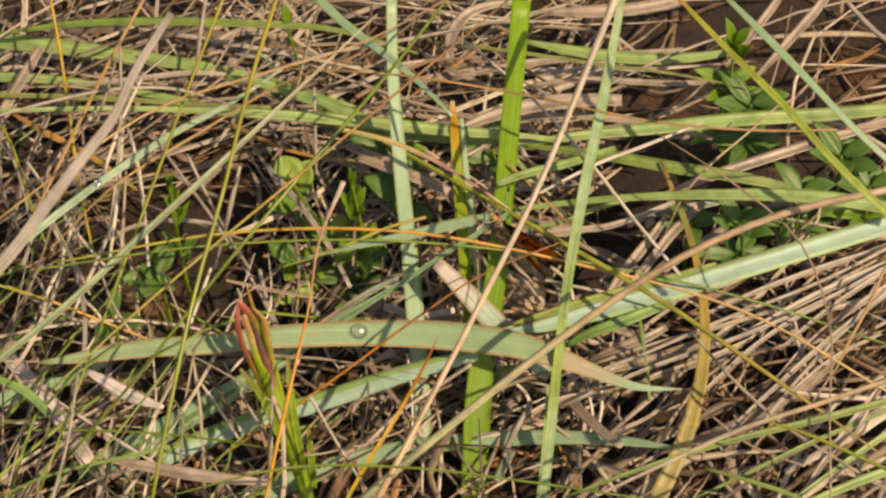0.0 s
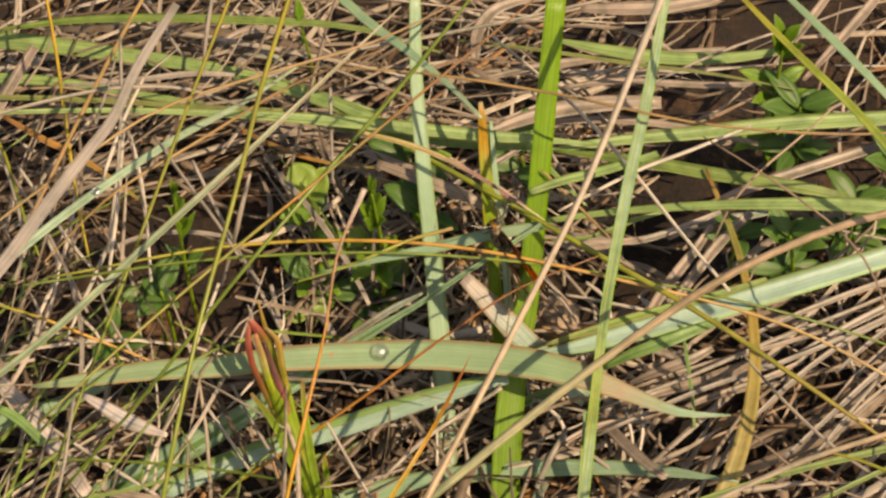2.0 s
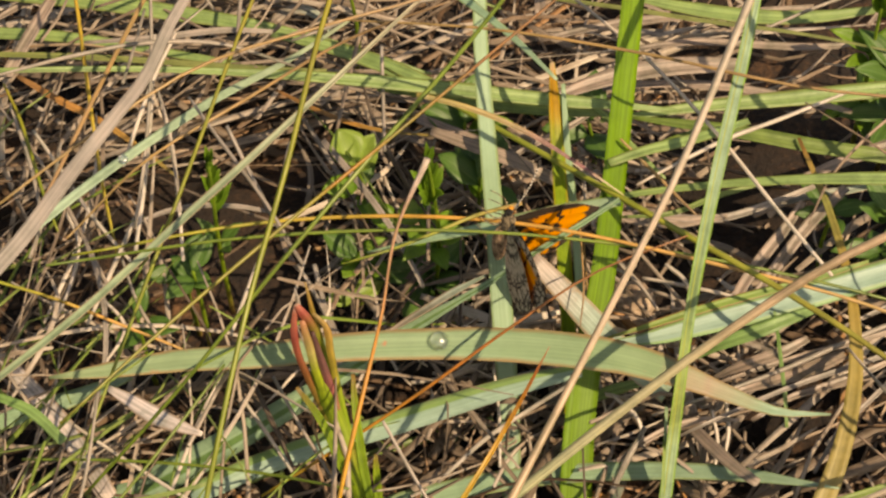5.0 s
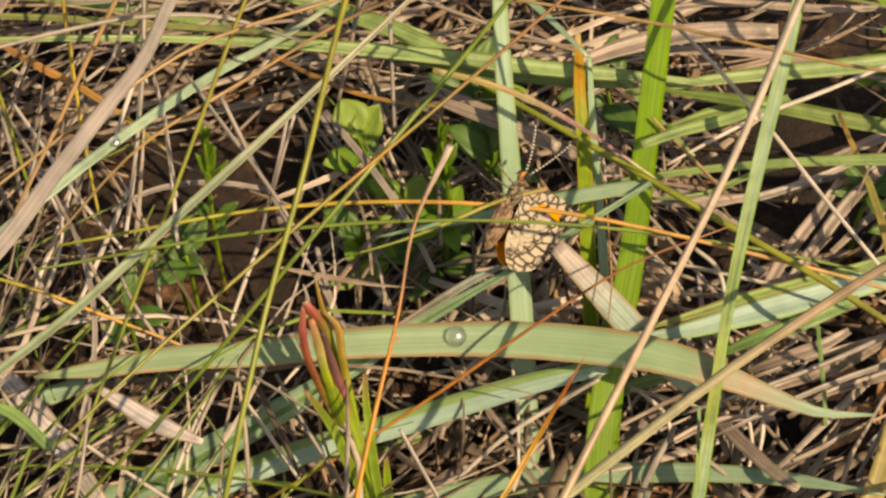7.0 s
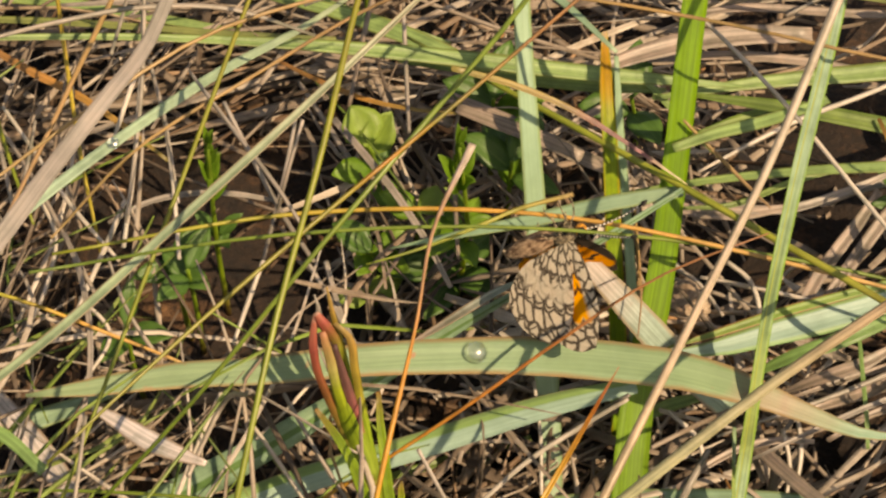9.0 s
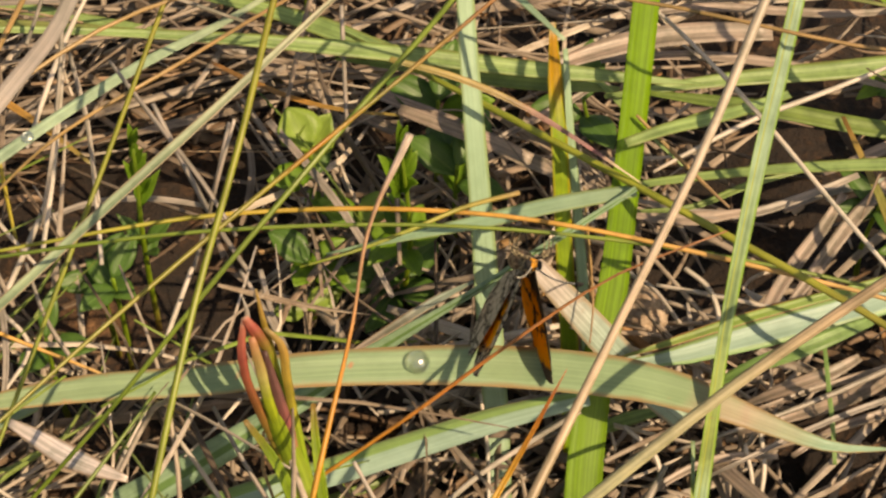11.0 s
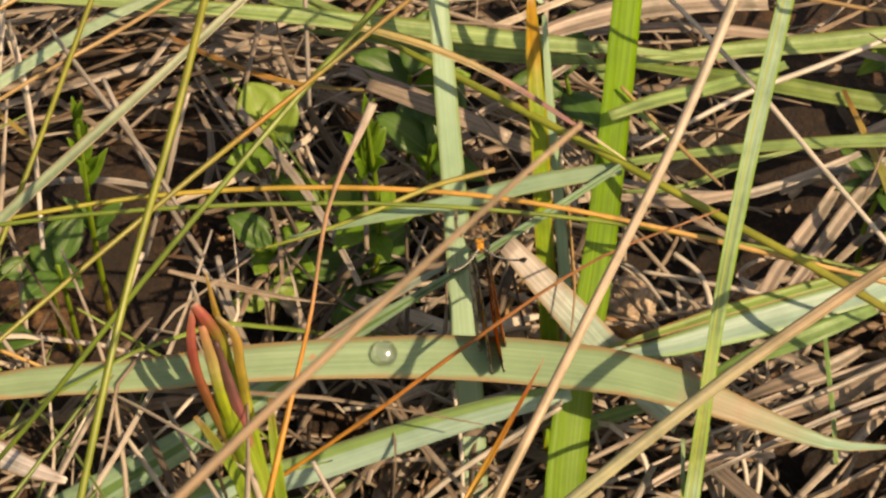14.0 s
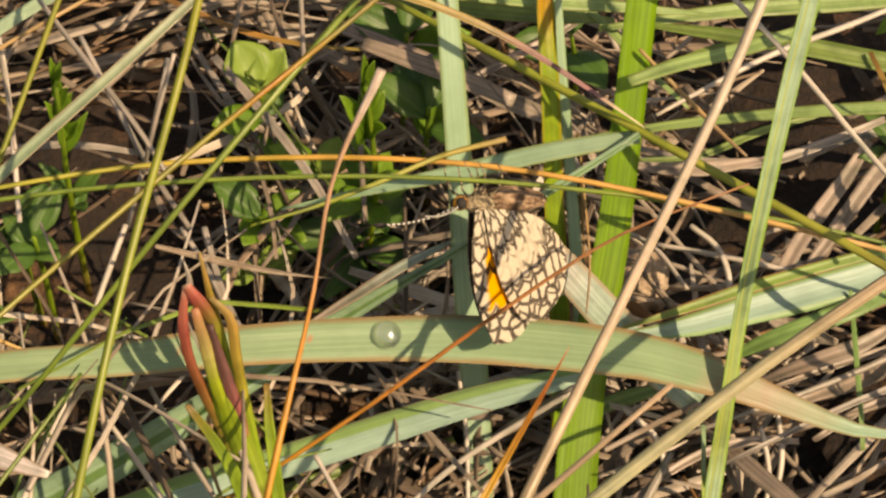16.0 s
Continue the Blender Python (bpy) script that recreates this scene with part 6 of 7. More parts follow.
herb("low herb with broad green leaves in the gap", (-0.0151, 0.0434, 0.0010), (-0.0161, 0.0394, 0.0160), [(1.0, 150, 30, 0.009, 0.0052, 'herbdark'), (0.9, 250, 30, 0.008, 0.0045, 'herb'), (0.8, 30, 30, 0.009, 0.005, 'herb'), (0.8, 330, 20, 0.008, 0.0045, 'herb')], 4)
herb("low herb with broad yellow-green leaves in the gap", (-0.0071, 0.0491, 0.0010), (-0.0081, 0.0451, 0.0200), [(1.0, 20, 35, 0.008, 0.005, 'herbpale'), (0.9, 160, 35, 0.009, 0.005, 'herb')], 31)
herb("low herb with yellow-green leaves near the soil", (-0.0155, 0.0384, 0.0010), (-0.0165, 0.0344, 0.0100), [(1.0, 30, 15, 0.007, 0.0045, 'herbpale'), (0.9, 190, 15, 0.006, 0.004, 'herbpale')], 5)
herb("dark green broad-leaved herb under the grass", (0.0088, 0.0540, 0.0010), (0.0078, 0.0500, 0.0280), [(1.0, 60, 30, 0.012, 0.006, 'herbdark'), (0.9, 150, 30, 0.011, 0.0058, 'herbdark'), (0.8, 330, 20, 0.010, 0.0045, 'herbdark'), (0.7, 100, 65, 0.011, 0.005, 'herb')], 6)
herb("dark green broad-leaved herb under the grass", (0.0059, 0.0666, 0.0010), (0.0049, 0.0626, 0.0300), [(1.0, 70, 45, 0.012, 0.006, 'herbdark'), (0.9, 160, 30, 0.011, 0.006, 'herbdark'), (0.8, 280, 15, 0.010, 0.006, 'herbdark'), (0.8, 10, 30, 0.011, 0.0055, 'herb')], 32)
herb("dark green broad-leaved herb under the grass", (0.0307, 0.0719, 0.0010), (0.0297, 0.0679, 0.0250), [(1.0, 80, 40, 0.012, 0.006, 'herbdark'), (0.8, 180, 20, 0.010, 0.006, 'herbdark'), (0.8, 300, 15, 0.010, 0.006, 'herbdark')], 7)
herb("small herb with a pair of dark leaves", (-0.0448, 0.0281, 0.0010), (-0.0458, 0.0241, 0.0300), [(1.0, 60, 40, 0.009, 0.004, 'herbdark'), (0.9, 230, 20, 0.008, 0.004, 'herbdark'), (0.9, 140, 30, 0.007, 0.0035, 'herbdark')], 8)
herb("bright green leafy herb with narrow pointed leaves", (0.0871, 0.0815, 0.0010), (0.0861, 0.0775, 0.0500), shoot_leaves(6, 0.009, 0.0028, 65, 'herb') + shoot_leaves(6, 0.010, 0.0035, 30, 'herb', 0.7, 30) + shoot_leaves(6, 0.011, 0.004, 10, 'herb', 0.4, 80), 9)
herb("bright green leafy herb with narrow pointed leaves", (0.0921, 0.0768, 0.0010), (0.0911, 0.0728, 0.0350), shoot_leaves(6, 0.012, 0.0045, 30, 'herbdark') + shoot_leaves(6, 0.010, 0.004, 10, 'herbdark', 0.6, 50), 10)
herb("bushy green herb with small pointed leaves", (0.0869, 0.0422, 0.0010), (0.0859, 0.0382, 0.0320), shoot_leaves(7, 0.010, 0.004, 40, 'herbdark') + shoot_leaves(7, 0.010, 0.004, 12, 'herbdark', 0.6, 50), 11)
herb("bushy green herb with small pointed leaves", (0.1117, 0.0605, 0.0010), (0.1107, 0.0565, 0.0350), shoot_leaves(7, 0.011, 0.0042, 35, 'herbdark') + shoot_leaves(6, 0.010, 0.004, 10, 'herbdark', 0.6, 50), 12)
herb("small dark-leaved herb beside the yellow blade", (0.0766, 0.0457, 0.0010), (0.0756, 0.0417, 0.0280), shoot_leaves(5, 0.009, 0.0035, 25, 'herbdark'), 13)
herb("short green shoot rising from the thatch", (-0.0185, 0.0981, 0.0010), (-0.0195, 0.0941, 0.0400), [(1.0, 100, 70, 0.007, 0.0022, 'herb'), (0.8, 280, 65, 0.007, 0.002, 'herb')], 14)
herb("low dark green herb between straws", (-0.0471, 0.0310, 0.0010), (-0.0481, 0.0270, 0.0280), [(1.0, 60, 30, 0.008, 0.0035, 'herbdark'), (0.9, 200, 20, 0.008, 0.004, 'herbdark'), (0.9, 320, 20, 0.008, 0.004, 'herbdark')], 15)
herb("low dark green herb between straws", (-0.0542, 0.0179, 0.0010), (-0.0552, 0.0139, 0.0280), [(1.0, 80, 50, 0.009, 0.003, 'herbdark'), (0.9, 240, 20, 0.008, 0.004, 'herbdark'), (0.9, 350, 20, 0.008, 0.004, 'herbdark')], 16)
herb("bushy green herb with small pointed leaves", (0.1029, 0.0553, 0.0010), (0.1019, 0.0513, 0.0280), shoot_leaves(7, 0.010, 0.0042, 30, 'herbdark') + shoot_leaves(6, 0.011, 0.0048, 8, 'herbdark', 0.6, 50), 33)
herb("bushy green herb with small pointed leaves", (0.1189, 0.0571, 0.0010), (0.1179, 0.0531, 0.0280), shoot_leaves(6, 0.011, 0.0042, 30, 'herbdark') + shoot_leaves(5, 0.010, 0.004, 10, 'herb', 0.6, 50), 34)


def build_bud():
    """A closed flower bud: red-tipped sepals round a yellow-green core on a green stem, with small side leaves."""
    axis = [Vector(p) for p in BUD_AXIS]
    thing = tagged(new("flower_bud"), "closed spindle-shaped flower bud with red-striped green sepals on a green stem", "flower bud")
    thing.location = axis[-1]
    local = [np.array(p - axis[-1]) for p in axis]
    curve = spline(local, 40)
    down = curve[20] - curve[2]
    down /= np.linalg.norm(down)
    out = np.cross((0, -0.64, 0.77), down)
    face = np.cross(down, out)

    def spot(k, side, front=0.0):
        """A place beside the axis: k from 0 at the top to 1 at the foot, side and front in millimetres."""
        p = curve[0] + down * k * 0.025 if k < 0 else np.array([np.interp(k, np.linspace(0, 1, 40), curve[:, m]) for m in range(3)])
        return p + (out * side + face * front) * 0.001

    foot = np.array((0.002, -0.006, 0.001 - axis[-1].z))
    part("stem", tube_mesh("stem", MATS["budside"], [spot(0.56, 0.1), spot(0.66, 0.1), spot(0.82, 0), spot(1.0, 0), foot], [0.0032, 0.0037, 0.0033, 0.0030, 0.0028]), thing)
    part("core", tube_mesh("core", MATS["budcore"], [spot(0.26, -0.3, -0.4), spot(0.38, -0.2), spot(0.5, 0.0), spot(0.60, 0.1), spot(0.66, 0.1)], [0.0016, 0.0038, 0.0044, 0.0038, 0.0034], sides=14), thing, "green swollen base of the bud")
    sepals = (("budred", "dark red curled sepal", 0.9, ((0.055, -0.8), (0.135, -2.7), (0.23, -3.4), (0.32, -2.9), (0.445, -2.2), (0.58, -1.5)), (0.7, 1.3, 1.2, 1.3, 1.4, 1.0)),
              ("greystem", "grey withered tip of the bud", 0.6, ((-0.01, 0.0), (0.03, 0.0), (0.075, -0.6)), (0.2, 0.6, 1.0)),
              ("budred", "red curled cap of the bud", 1.2, ((0.05, -0.8), (0.10, 0.1), (0.15, 0.9), (0.20, 1.0)), (1.0, 1.8, 1.5, 0.5)),
              ("budyellow", "yellow-green inner sepal", 1.7, ((0.11, -0.7), (0.23, -0.8), (0.33, -0.8), (0.47, -0.6)), (1.0, 1.6, 1.6, 0.8)),
              ("budpurple", "purple-striped sepal", 1.8, ((0.16, 0.5), (0.30, 0.8), (0.42, 0.9), (0.54, 0.7)), (0.8, 1.5, 1.5, 0.7)),
              ("budgreen", "orange-green outer sepal", 1.2, ((0.10, 1.7), (0.155, 3.3), (0.25, 2.9), (0.37, 2.3), (0.52, 1.6), (0.61, 1.2)), (0.7, 1.3, 1.3, 1.4, 1.3, 0.9)),
              ("budgreen", "green pointed back sepal", -0.6, ((-0.01, 2.3), (0.09, 1.8), (0.18, 1.5), (0.4, 0.6)), (0.3, 1.0, 1.4, 1.6)))
    for mat, label, front, places, widths in sepals:
        n = len(places)
        pts = [spot(k, side, front + 0.5 * math.sin(math.pi * q / (n - 1))) for q, (k, side) in enumerate(places)]
        sheet = Sheet()
        sheet.blade(pts, [0.001 * w for w in widths], n=18, normal=tuple(face), fold=-0.2, thick=0.0003)
        part("sepal", sheet.mesh("sepal", MATS[mat]), thing, label)
    for side in (BUD_SIDE_A, BUD_SIDE_B, BUD_SIDE_C):
        pts = [np.array(Vector(p) - axis[-1]) for p in side]
        sheet = Sheet()
        sheet.blade(pts, [0.0007, 0.0013, 0.0016, 0.0017, 0.0013], n=12, fold=0.3, thick=0.0004)
        part("side_leaf", sheet.mesh("side_leaf", MATS["budside"]), thing, "narrow green side leaf with a dry tip")


build_bud()


def water_material():
    """Clear water: bends and mirrors light, and lets sunlight pass on to the blade beneath."""
    m, nodes, links = material("water")
    glass = nodes["Principled BSDF"]
    glass.inputs["Base Color"].default_value = (1, 1, 1, 1)
    glass.inputs["Transmission Weight"].default_value, glass.inputs["Roughness"].default_value, glass.inputs["IOR"].default_value = 1.0, 0.02, 1.333
    clear, gloss = nodes.new("ShaderNodeBsdfTransparent"), nodes.new("ShaderNodeBsdfGlossy")
    gloss.inputs["Roughness"].default_value = 0.22
    inner, outer = nodes.new("ShaderNodeMixShader"), nodes.new("ShaderNodeMixShader")
    inner.inputs[0].default_value, outer.inputs[0].default_value = 0.4, 0.2
    links.new(glass.outputs[0], inner.inputs[1])
    links.new(clear.outputs[0], inner.inputs[2])
    links.new(inner.outputs[0], outer.inputs[1])
    links.new(gloss.outputs[0], outer.inputs[2])
    links.new(outer.outputs[0], nodes["Material Output"].inputs[0])
    return m


WATER = water_material()


def water_drop(label, place, radius, flat=0.85):
    bm = bmesh.new()
    bmesh.ops.create_uvsphere(bm, u_segments=40, v_segments=28, radius=1.0)
    for v in bm.verts:
        low = max(0.0, -v.co.z)
        v.co = Vector((v.co.x * radius, v.co.y * radius, v.co.z * radius * flat * (1 - 0.45 * low)))
    me = bpy.data.meshes.new("water_drop")
    bm.to_mesh(me)
    bm.free()
    me.materials.append(WATER)
    me.polygons.foreach_set("use_smooth", [True] * len(me.polygons))
    ob = tagged(new("water_drop", me), label, "water drop")
    ob.matrix_world = pose(*place, 20, 0, 0)


water_drop("clear round water drop resting on a broad green blade", (0.0003, 0.0013, 0.0390), 0.00175)
water_drop("small flat water drop on a narrow blue-green blade", (-0.0539, 0.0159, 0.0701), 0.0009, 0.5)


def stone_material():
    m, nodes, links = material("earthy_stone")
    p = nodes["Principled BSDF"]
    co = nodes.new("ShaderNodeTexCoord").outputs["Object"]
    a, b = noise_tex(nodes, links, co, 260.0, 5.0, 0.7), noise_tex(nodes, links, co, 1500.0, 3.0)
    r = ramp(nodes, [(0.32, (0.16, 0.10, 0.065)), (0.46, (0.31, 0.22, 0.15)), (0.60, (0.46, 0.35, 0.25)), (0.75, (0.58, 0.48, 0.38))])
    links.new(mathn(nodes, links, "ADD", mathn(nodes, links, "MULTIPLY", a, 0.7), mathn(nodes, links, "MULTIPLY", b, 0.3)), r.inputs[0])
    links.new(r.outputs[0], p.inputs["Base Color"])
    p.inputs["Roughness"].default_value = 0.85
    bump = nodes.new("ShaderNodeBump")
    bump.inputs["Strength"].default_value, bump.inputs["Distance"].default_value = 0.8, 0.0005
    links.new(b, bump.inputs["Height"])
    links.new(bump.outputs[0], p.inputs["Normal"])
    return m


STONE = stone_material()


def stone(label, place, size, seed, mat=None):
    bm = bmesh.new()
    bmesh.ops.create_icosphere(bm, subdivisions=4, radius=1.0)
    for v in bm.verts:
        k = 1 + 0.40 * noise.noise(v.co * 1.6 + Vector((seed, 0, 0))) + 0.22 * noise.noise(v.co * 4 + Vector((0, seed, 0))) + 0.10 * noise.noise(v.co * 11 + Vector((0, seed, 0)))
        v.co = Vector((v.co.x * size[0], v.co.y * size[1], v.co.z * size[2])) * k
    me = bpy.data.meshes.new("stone")
    bm.to_mesh(me)
    bm.free()
    me.materials.append(mat or STONE)
    me.polygons.foreach_set("use_smooth", [True] * len(me.polygons))
    ob = tagged(new("stone", me), label, "stone")
    ob.location = place


stone("pale brownish weathered lump of stone in the soil", (0.0374, 0.0303, 0.0130), (0.0048, 0.004, 0.0046), 3)
stone("pale brownish weathered lump of stone in the soil", (0.0190, 0.0290, 0.0090), (0.0042, 0.004, 0.0042), 5)
stone("small pale tan lump of stone beside the bigger one", (0.0308, 0.0300, 0.0090), (0.0030, 0.003, 0.0046), 12)
stone("brown clod of soil in the gap", (0.0315, 0.0444, 0.0060), (0.005, 0.004, 0.004), 9, SOIL)
stone("grey-brown clod of earth under the broad blade", (-0.0033, 0.0165, 0.0060), (0.008, 0.005, 0.004), 15, SOIL)
stone("brown clod of earth among the straw", (0.0706, 0.0054, 0.0040), (0.008, 0.006, 0.004), 27, SOIL)


# ---- the butterfly ----
def stripes(lines_at, top):
    """Ramp stops for dark lines at the given radii: (radius, half width), in millimetres, over a ramp that ends at top."""
    stops = [(0.0, (0, 0, 0))]
    for r, h in lines_at:
        stops += [((r - h - 0.22) / top, (0, 0, 0)), ((r - h) / top, (1, 1, 1)), ((r + h) / top, (1, 1, 1)), ((r + h + 0.22) / top, (0, 0, 0))]
    return stops


def wing_material(name, upper, hind):
    """Fritillary scales: below, cream cells between dark veins and scalloped cross lines; above, orange with dark marks."""
    m, nodes, links = material(name)
    p = nodes["Principled BSDF"]

    def calc(op, a, b=0.0):
        return mathn(nodes, links, op, a, b)

    co = nodes.new("ShaderNodeTexCoord").outputs["Object"]
    sep = nodes.new("ShaderNodeSeparateXYZ")
    links.new(co, sep.inputs[0])
    flat = nodes.new("ShaderNodeCombineXYZ")
    links.new(sep.outputs[0], flat.inputs[0])
    links.new(calc("ABSOLUTE", sep.outputs[1]), flat.inputs[1])
    wide = nodes.new("ShaderNodeTexNoise")
    wide.inputs["Scale"].default_value, wide.inputs["Detail"].default_value = 330.0, 2.0
    links.new(flat.outputs[0], wide.inputs["Vector"])
    shift = nodes.new("ShaderNodeSeparateXYZ")
    links.new(wide.outputs["Color"], shift.inputs[0])
    both = nodes.new("ShaderNodeSeparateXYZ")
    links.new(flat.outputs[0], both.inputs[0])
    bend = 1.5 if hind else 1.1
    x = calc("ADD", calc("MULTIPLY", both.outputs[0], 1000.0), calc("MULTIPLY", calc("SUBTRACT", shift.outputs[0], 0.5), bend))
    y = calc("ADD", calc("MULTIPLY", both.outputs[1], 1000.0), calc("MULTIPLY", calc("SUBTRACT", shift.outputs[1], 0.5), bend))
    r = calc("SQRT", calc("ADD", calc("MULTIPLY", x, x), calc("MULTIPLY", y, y)))
    back = calc("MULTIPLY", x, -1.0)
    fan = calc("ARCTAN2", back, y)                       # 0 along the wing, growing towards the rear edge
    gap = 0.19 if hind else 0.155                        # radians from vein to vein
    cell = calc("SUBTRACT", calc("FRACT", calc("ADD", calc("DIVIDE", fan, gap), 20.3)), 0.5)
    bow = calc("MULTIPLY", calc("MULTIPLY", cell, cell), 4.4)
    arc = calc("ADD", r, bow)
    fine = noise_tex(nodes, links, flat.outputs[0], 2600.0, 2.0)
    dark = (0.035, 0.024, 0.017)
    if upper:
        zone = ramp(nodes, [(0.0, (0.03, 0.02, 0.013)), (0.20, (0.05, 0.03, 0.015)), (0.27, (0.70, 0.23, 0.008)), (0.60, (0.80, 0.29, 0.01)), (0.80, (0.84, 0.32, 0.012)), (0.835, (0.06, 0.045, 0.035)), (1.0, (0.08, 0.06, 0.05))])
        links.new(calc("DIVIDE", arc, 17.5), zone.inputs[0])
        marks = ramp(nodes, [(0.52, (0, 0, 0)), (0.57, (1, 1, 1))])
        links.new(noise_tex(nodes, links, flat.outputs[0], 430.0, 1.0), marks.inputs[0])
        inner = ramp(nodes, [(0.56, (1, 1, 1)), (0.63, (0, 0, 0))])
        links.new(calc("DIVIDE", r, 17.5), inner.inputs[0])
        colour = blend(nodes, links, "MIX", calc("MULTIPLY", marks.outputs[0], inner.outputs[0]), zone.outputs[0], (0.03, 0.02, 0.012))
        front = ramp(nodes, [(0.40, (1, 1, 1)), (0.44, (0, 0, 0))])
        links.new(calc("ADD", fan, 0.45), front.inputs[0])
        colour = blend(nodes, links, "MIX", front.outputs[0], colour, (0.04, 0.028, 0.02))
    else:
        polar = nodes.new("ShaderNodeCombineXYZ")
        links.new(calc("MULTIPLY", fan, calc("ADD", calc("MULTIPLY", r, 0.42), 1.2)), polar.inputs[0])
        links.new(calc("DIVIDE", calc("ADD", r, calc("MULTIPLY", bow, 0.35)), 1.9 if hind else 1.7), polar.inputs[1])
        net = nodes.new("ShaderNodeTexVoronoi")
        net.feature, net.voronoi_dimensions = "DISTANCE_TO_EDGE", "2D"
        net.inputs["Scale"].default_value, net.inputs["Randomness"].default_value = 1.0, 0.8
        links.new(polar.outputs[0], net.inputs["Vector"])
        web = ramp(nodes, [(0.0, (1, 1, 1)), (0.10, (1, 1, 1)), (0.17, (0, 0, 0))])
        links.new(calc("ADD", net.outputs["Distance"], calc("MULTIPLY", calc("SUBTRACT", fine, 0.5), 0.10)), web.inputs[0])
        weak = ramp(nodes, [(0.0, (1, 1, 1)), (0.42, (1, 1, 1)), (0.47, (0.15, 0.15, 0.15)), (0.56, (0.25, 0.25, 0.25)), (0.62, (1, 1, 1))])
        links.new(calc("DIVIDE", arc, 16.0), weak.inputs[0])
        rim = ramp(nodes, stripes(((5.9, 0.16), (10.4, 0.14), (14.4, 0.12)), 16.0) if hind else stripes(((12.9, 0.14), (17.6, 0.2)), 18.5))
        links.new(calc("DIVIDE", arc, 16.0 if hind else 18.5), rim.inputs[0])
        lines_dark = calc("MAXIMUM", rim.outputs[0], calc("MULTIPLY", web.outputs[0], weak.outputs[0]) if hind else web.outputs[0])
        cream = blend(nodes, links, "MIX", fine, (0.50, 0.42, 0.30), (0.68, 0.60, 0.47))
        colour = blend(nodes, links, "MIX", calc("MULTIPLY", lines_dark, calc("ADD", 0.55, calc("MULTIPLY", fine, 0.7))), cream, dark)
        if not hind:
            patch = ramp(nodes, [(0.28, (0, 0, 0)), (0.31, (1, 1, 1)), (0.66, (1, 1, 1)), (0.69, (0, 0, 0))])
            links.new(calc("DIVIDE", arc, 18.5), patch.inputs[0])
            rear = ramp(nodes, [(0.40, (0, 0, 0)), (0.46, (1, 1, 1))])
            links.new(calc("ADD", fan, 0.41), rear.inputs[0])
            bars = ramp(nodes, stripes(((5.4, 0.35), (7.6, 0.4)), 18.5))
            links.new(calc("DIVIDE", arc, 18.5), bars.inputs[0])
            glowing = blend(nodes, links, "MIX", bars.outputs[0], (0.84, 0.36, 0.012), (0.10, 0.04, 0.012))
            colour = blend(nodes, links, "MIX", calc("MULTIPLY", patch.outputs[0], rear.outputs[0]), colour, glowing)
    links.new(colour, p.inputs["Base Color"])
    p.inputs["Roughness"].default_value = 0.75
    p.inputs["Specular IOR Level"].default_value = 0.2
    bump = nodes.new("ShaderNodeBump")
    bump.inputs["Strength"].default_value, bump.inputs["Distance"].default_value = 0.35, 0.00008
    links.new(calc("ADD", fine, calc("ABSOLUTE", cell)), bump.inputs["Height"])
    links.new(bump.outputs[0], p.inputs["Normal"])
    tr = nodes.new("ShaderNodeBsdfTranslucent")
    links.new(colour, tr.inputs[0])
    mix = nodes.new("ShaderNodeMixShader")
    mix.inputs[0].default_value = 0.25
    links.new(p.outputs[0], mix.inputs[1])
    links.new(tr.outputs[0], mix.inputs[2])
    links.new(mix.outputs[0], nodes["Material Output"].inputs[0])
    return m


def fur_material(name, low, high, scale):
    m, nodes, links = material(name)
    p = nodes["Principled BSDF"]
    co = nodes.new("ShaderNodeTexCoord").outputs["Object"]
    n = noise_tex(nodes, links, scaled(nodes, links, co, (1.0, 2.2, 2.2)), scale, 4.0, 0.7)
    r = ramp(nodes, [(0.42, low), (0.6, high)])
    links.new(n, r.inputs[0])
    links.new(r.outputs[0], p.inputs["Base Color"])
    p.inputs["Roughness"].default_value = 0.9
    bump = nodes.new("ShaderNodeBump")
    bump.inputs["Strength"].default_value, bump.inputs["Distance"].default_value = 1.0, 0.0003
    links.new(n, bump.inputs["Height"])
    links.new(bump.outputs[0], p.inputs["Normal"])
    return m


def banded_material(name, step):
    """Narrow dark and pale rings along a feeler."""
    m, nodes, links = material(name)
    p = nodes["Principled BSDF"]
    sep = nodes.new("ShaderNodeSeparateXYZ")
    links.new(nodes.new("ShaderNodeTexCoord").outputs["Object"], sep.inputs[0])
    r = ramp(nodes, [(0.0, (0.03, 0.025, 0.02)), (0.45, (0.03, 0.025, 0.02)), (0.55, (0.62, 0.58, 0.50)), (0.95, (0.62, 0.58, 0.50)), (1.0, (0.03, 0.025, 0.02))])
    links.new(mathn(nodes, links, "FRACT", mathn(nodes, links, "ADD", mathn(nodes, links, "DIVIDE", sep.outputs[0], step), 20.0)), r.inputs[0])
    links.new(r.outputs[0], p.inputs["Base Color"])
    p.inputs["Roughness"].default_value = 0.7
    return m


FEELER = banded_material("banded_feeler", 0.00055)
WING = {(u, h): wing_material("wing_" + ("upper" if u else "under") + ("_hind" if h else "_fore"), u, h) for u in (True, False) for h in (True, False)}
FUR = fur_material("dark_fur", (0.03, 0.022, 0.016), (0.36, 0.28, 0.17), 900.0)
BELLY = fur_material("brown_fur", (0.09, 0.045, 0.022), (0.36, 0.24, 0.15), 700.0)
FACE = fur_material("orange_face", (0.03, 0.02, 0.015), (0.72, 0.30, 0.03), 900.0)
EYE = fur_material("eye", (0.01, 0.01, 0.01), (0.03, 0.025, 0.02), 800.0)
LIMB = fur_material("banded_limb", (0.02, 0.015, 0.01), (0.45, 0.36, 0.22), 1400.0)
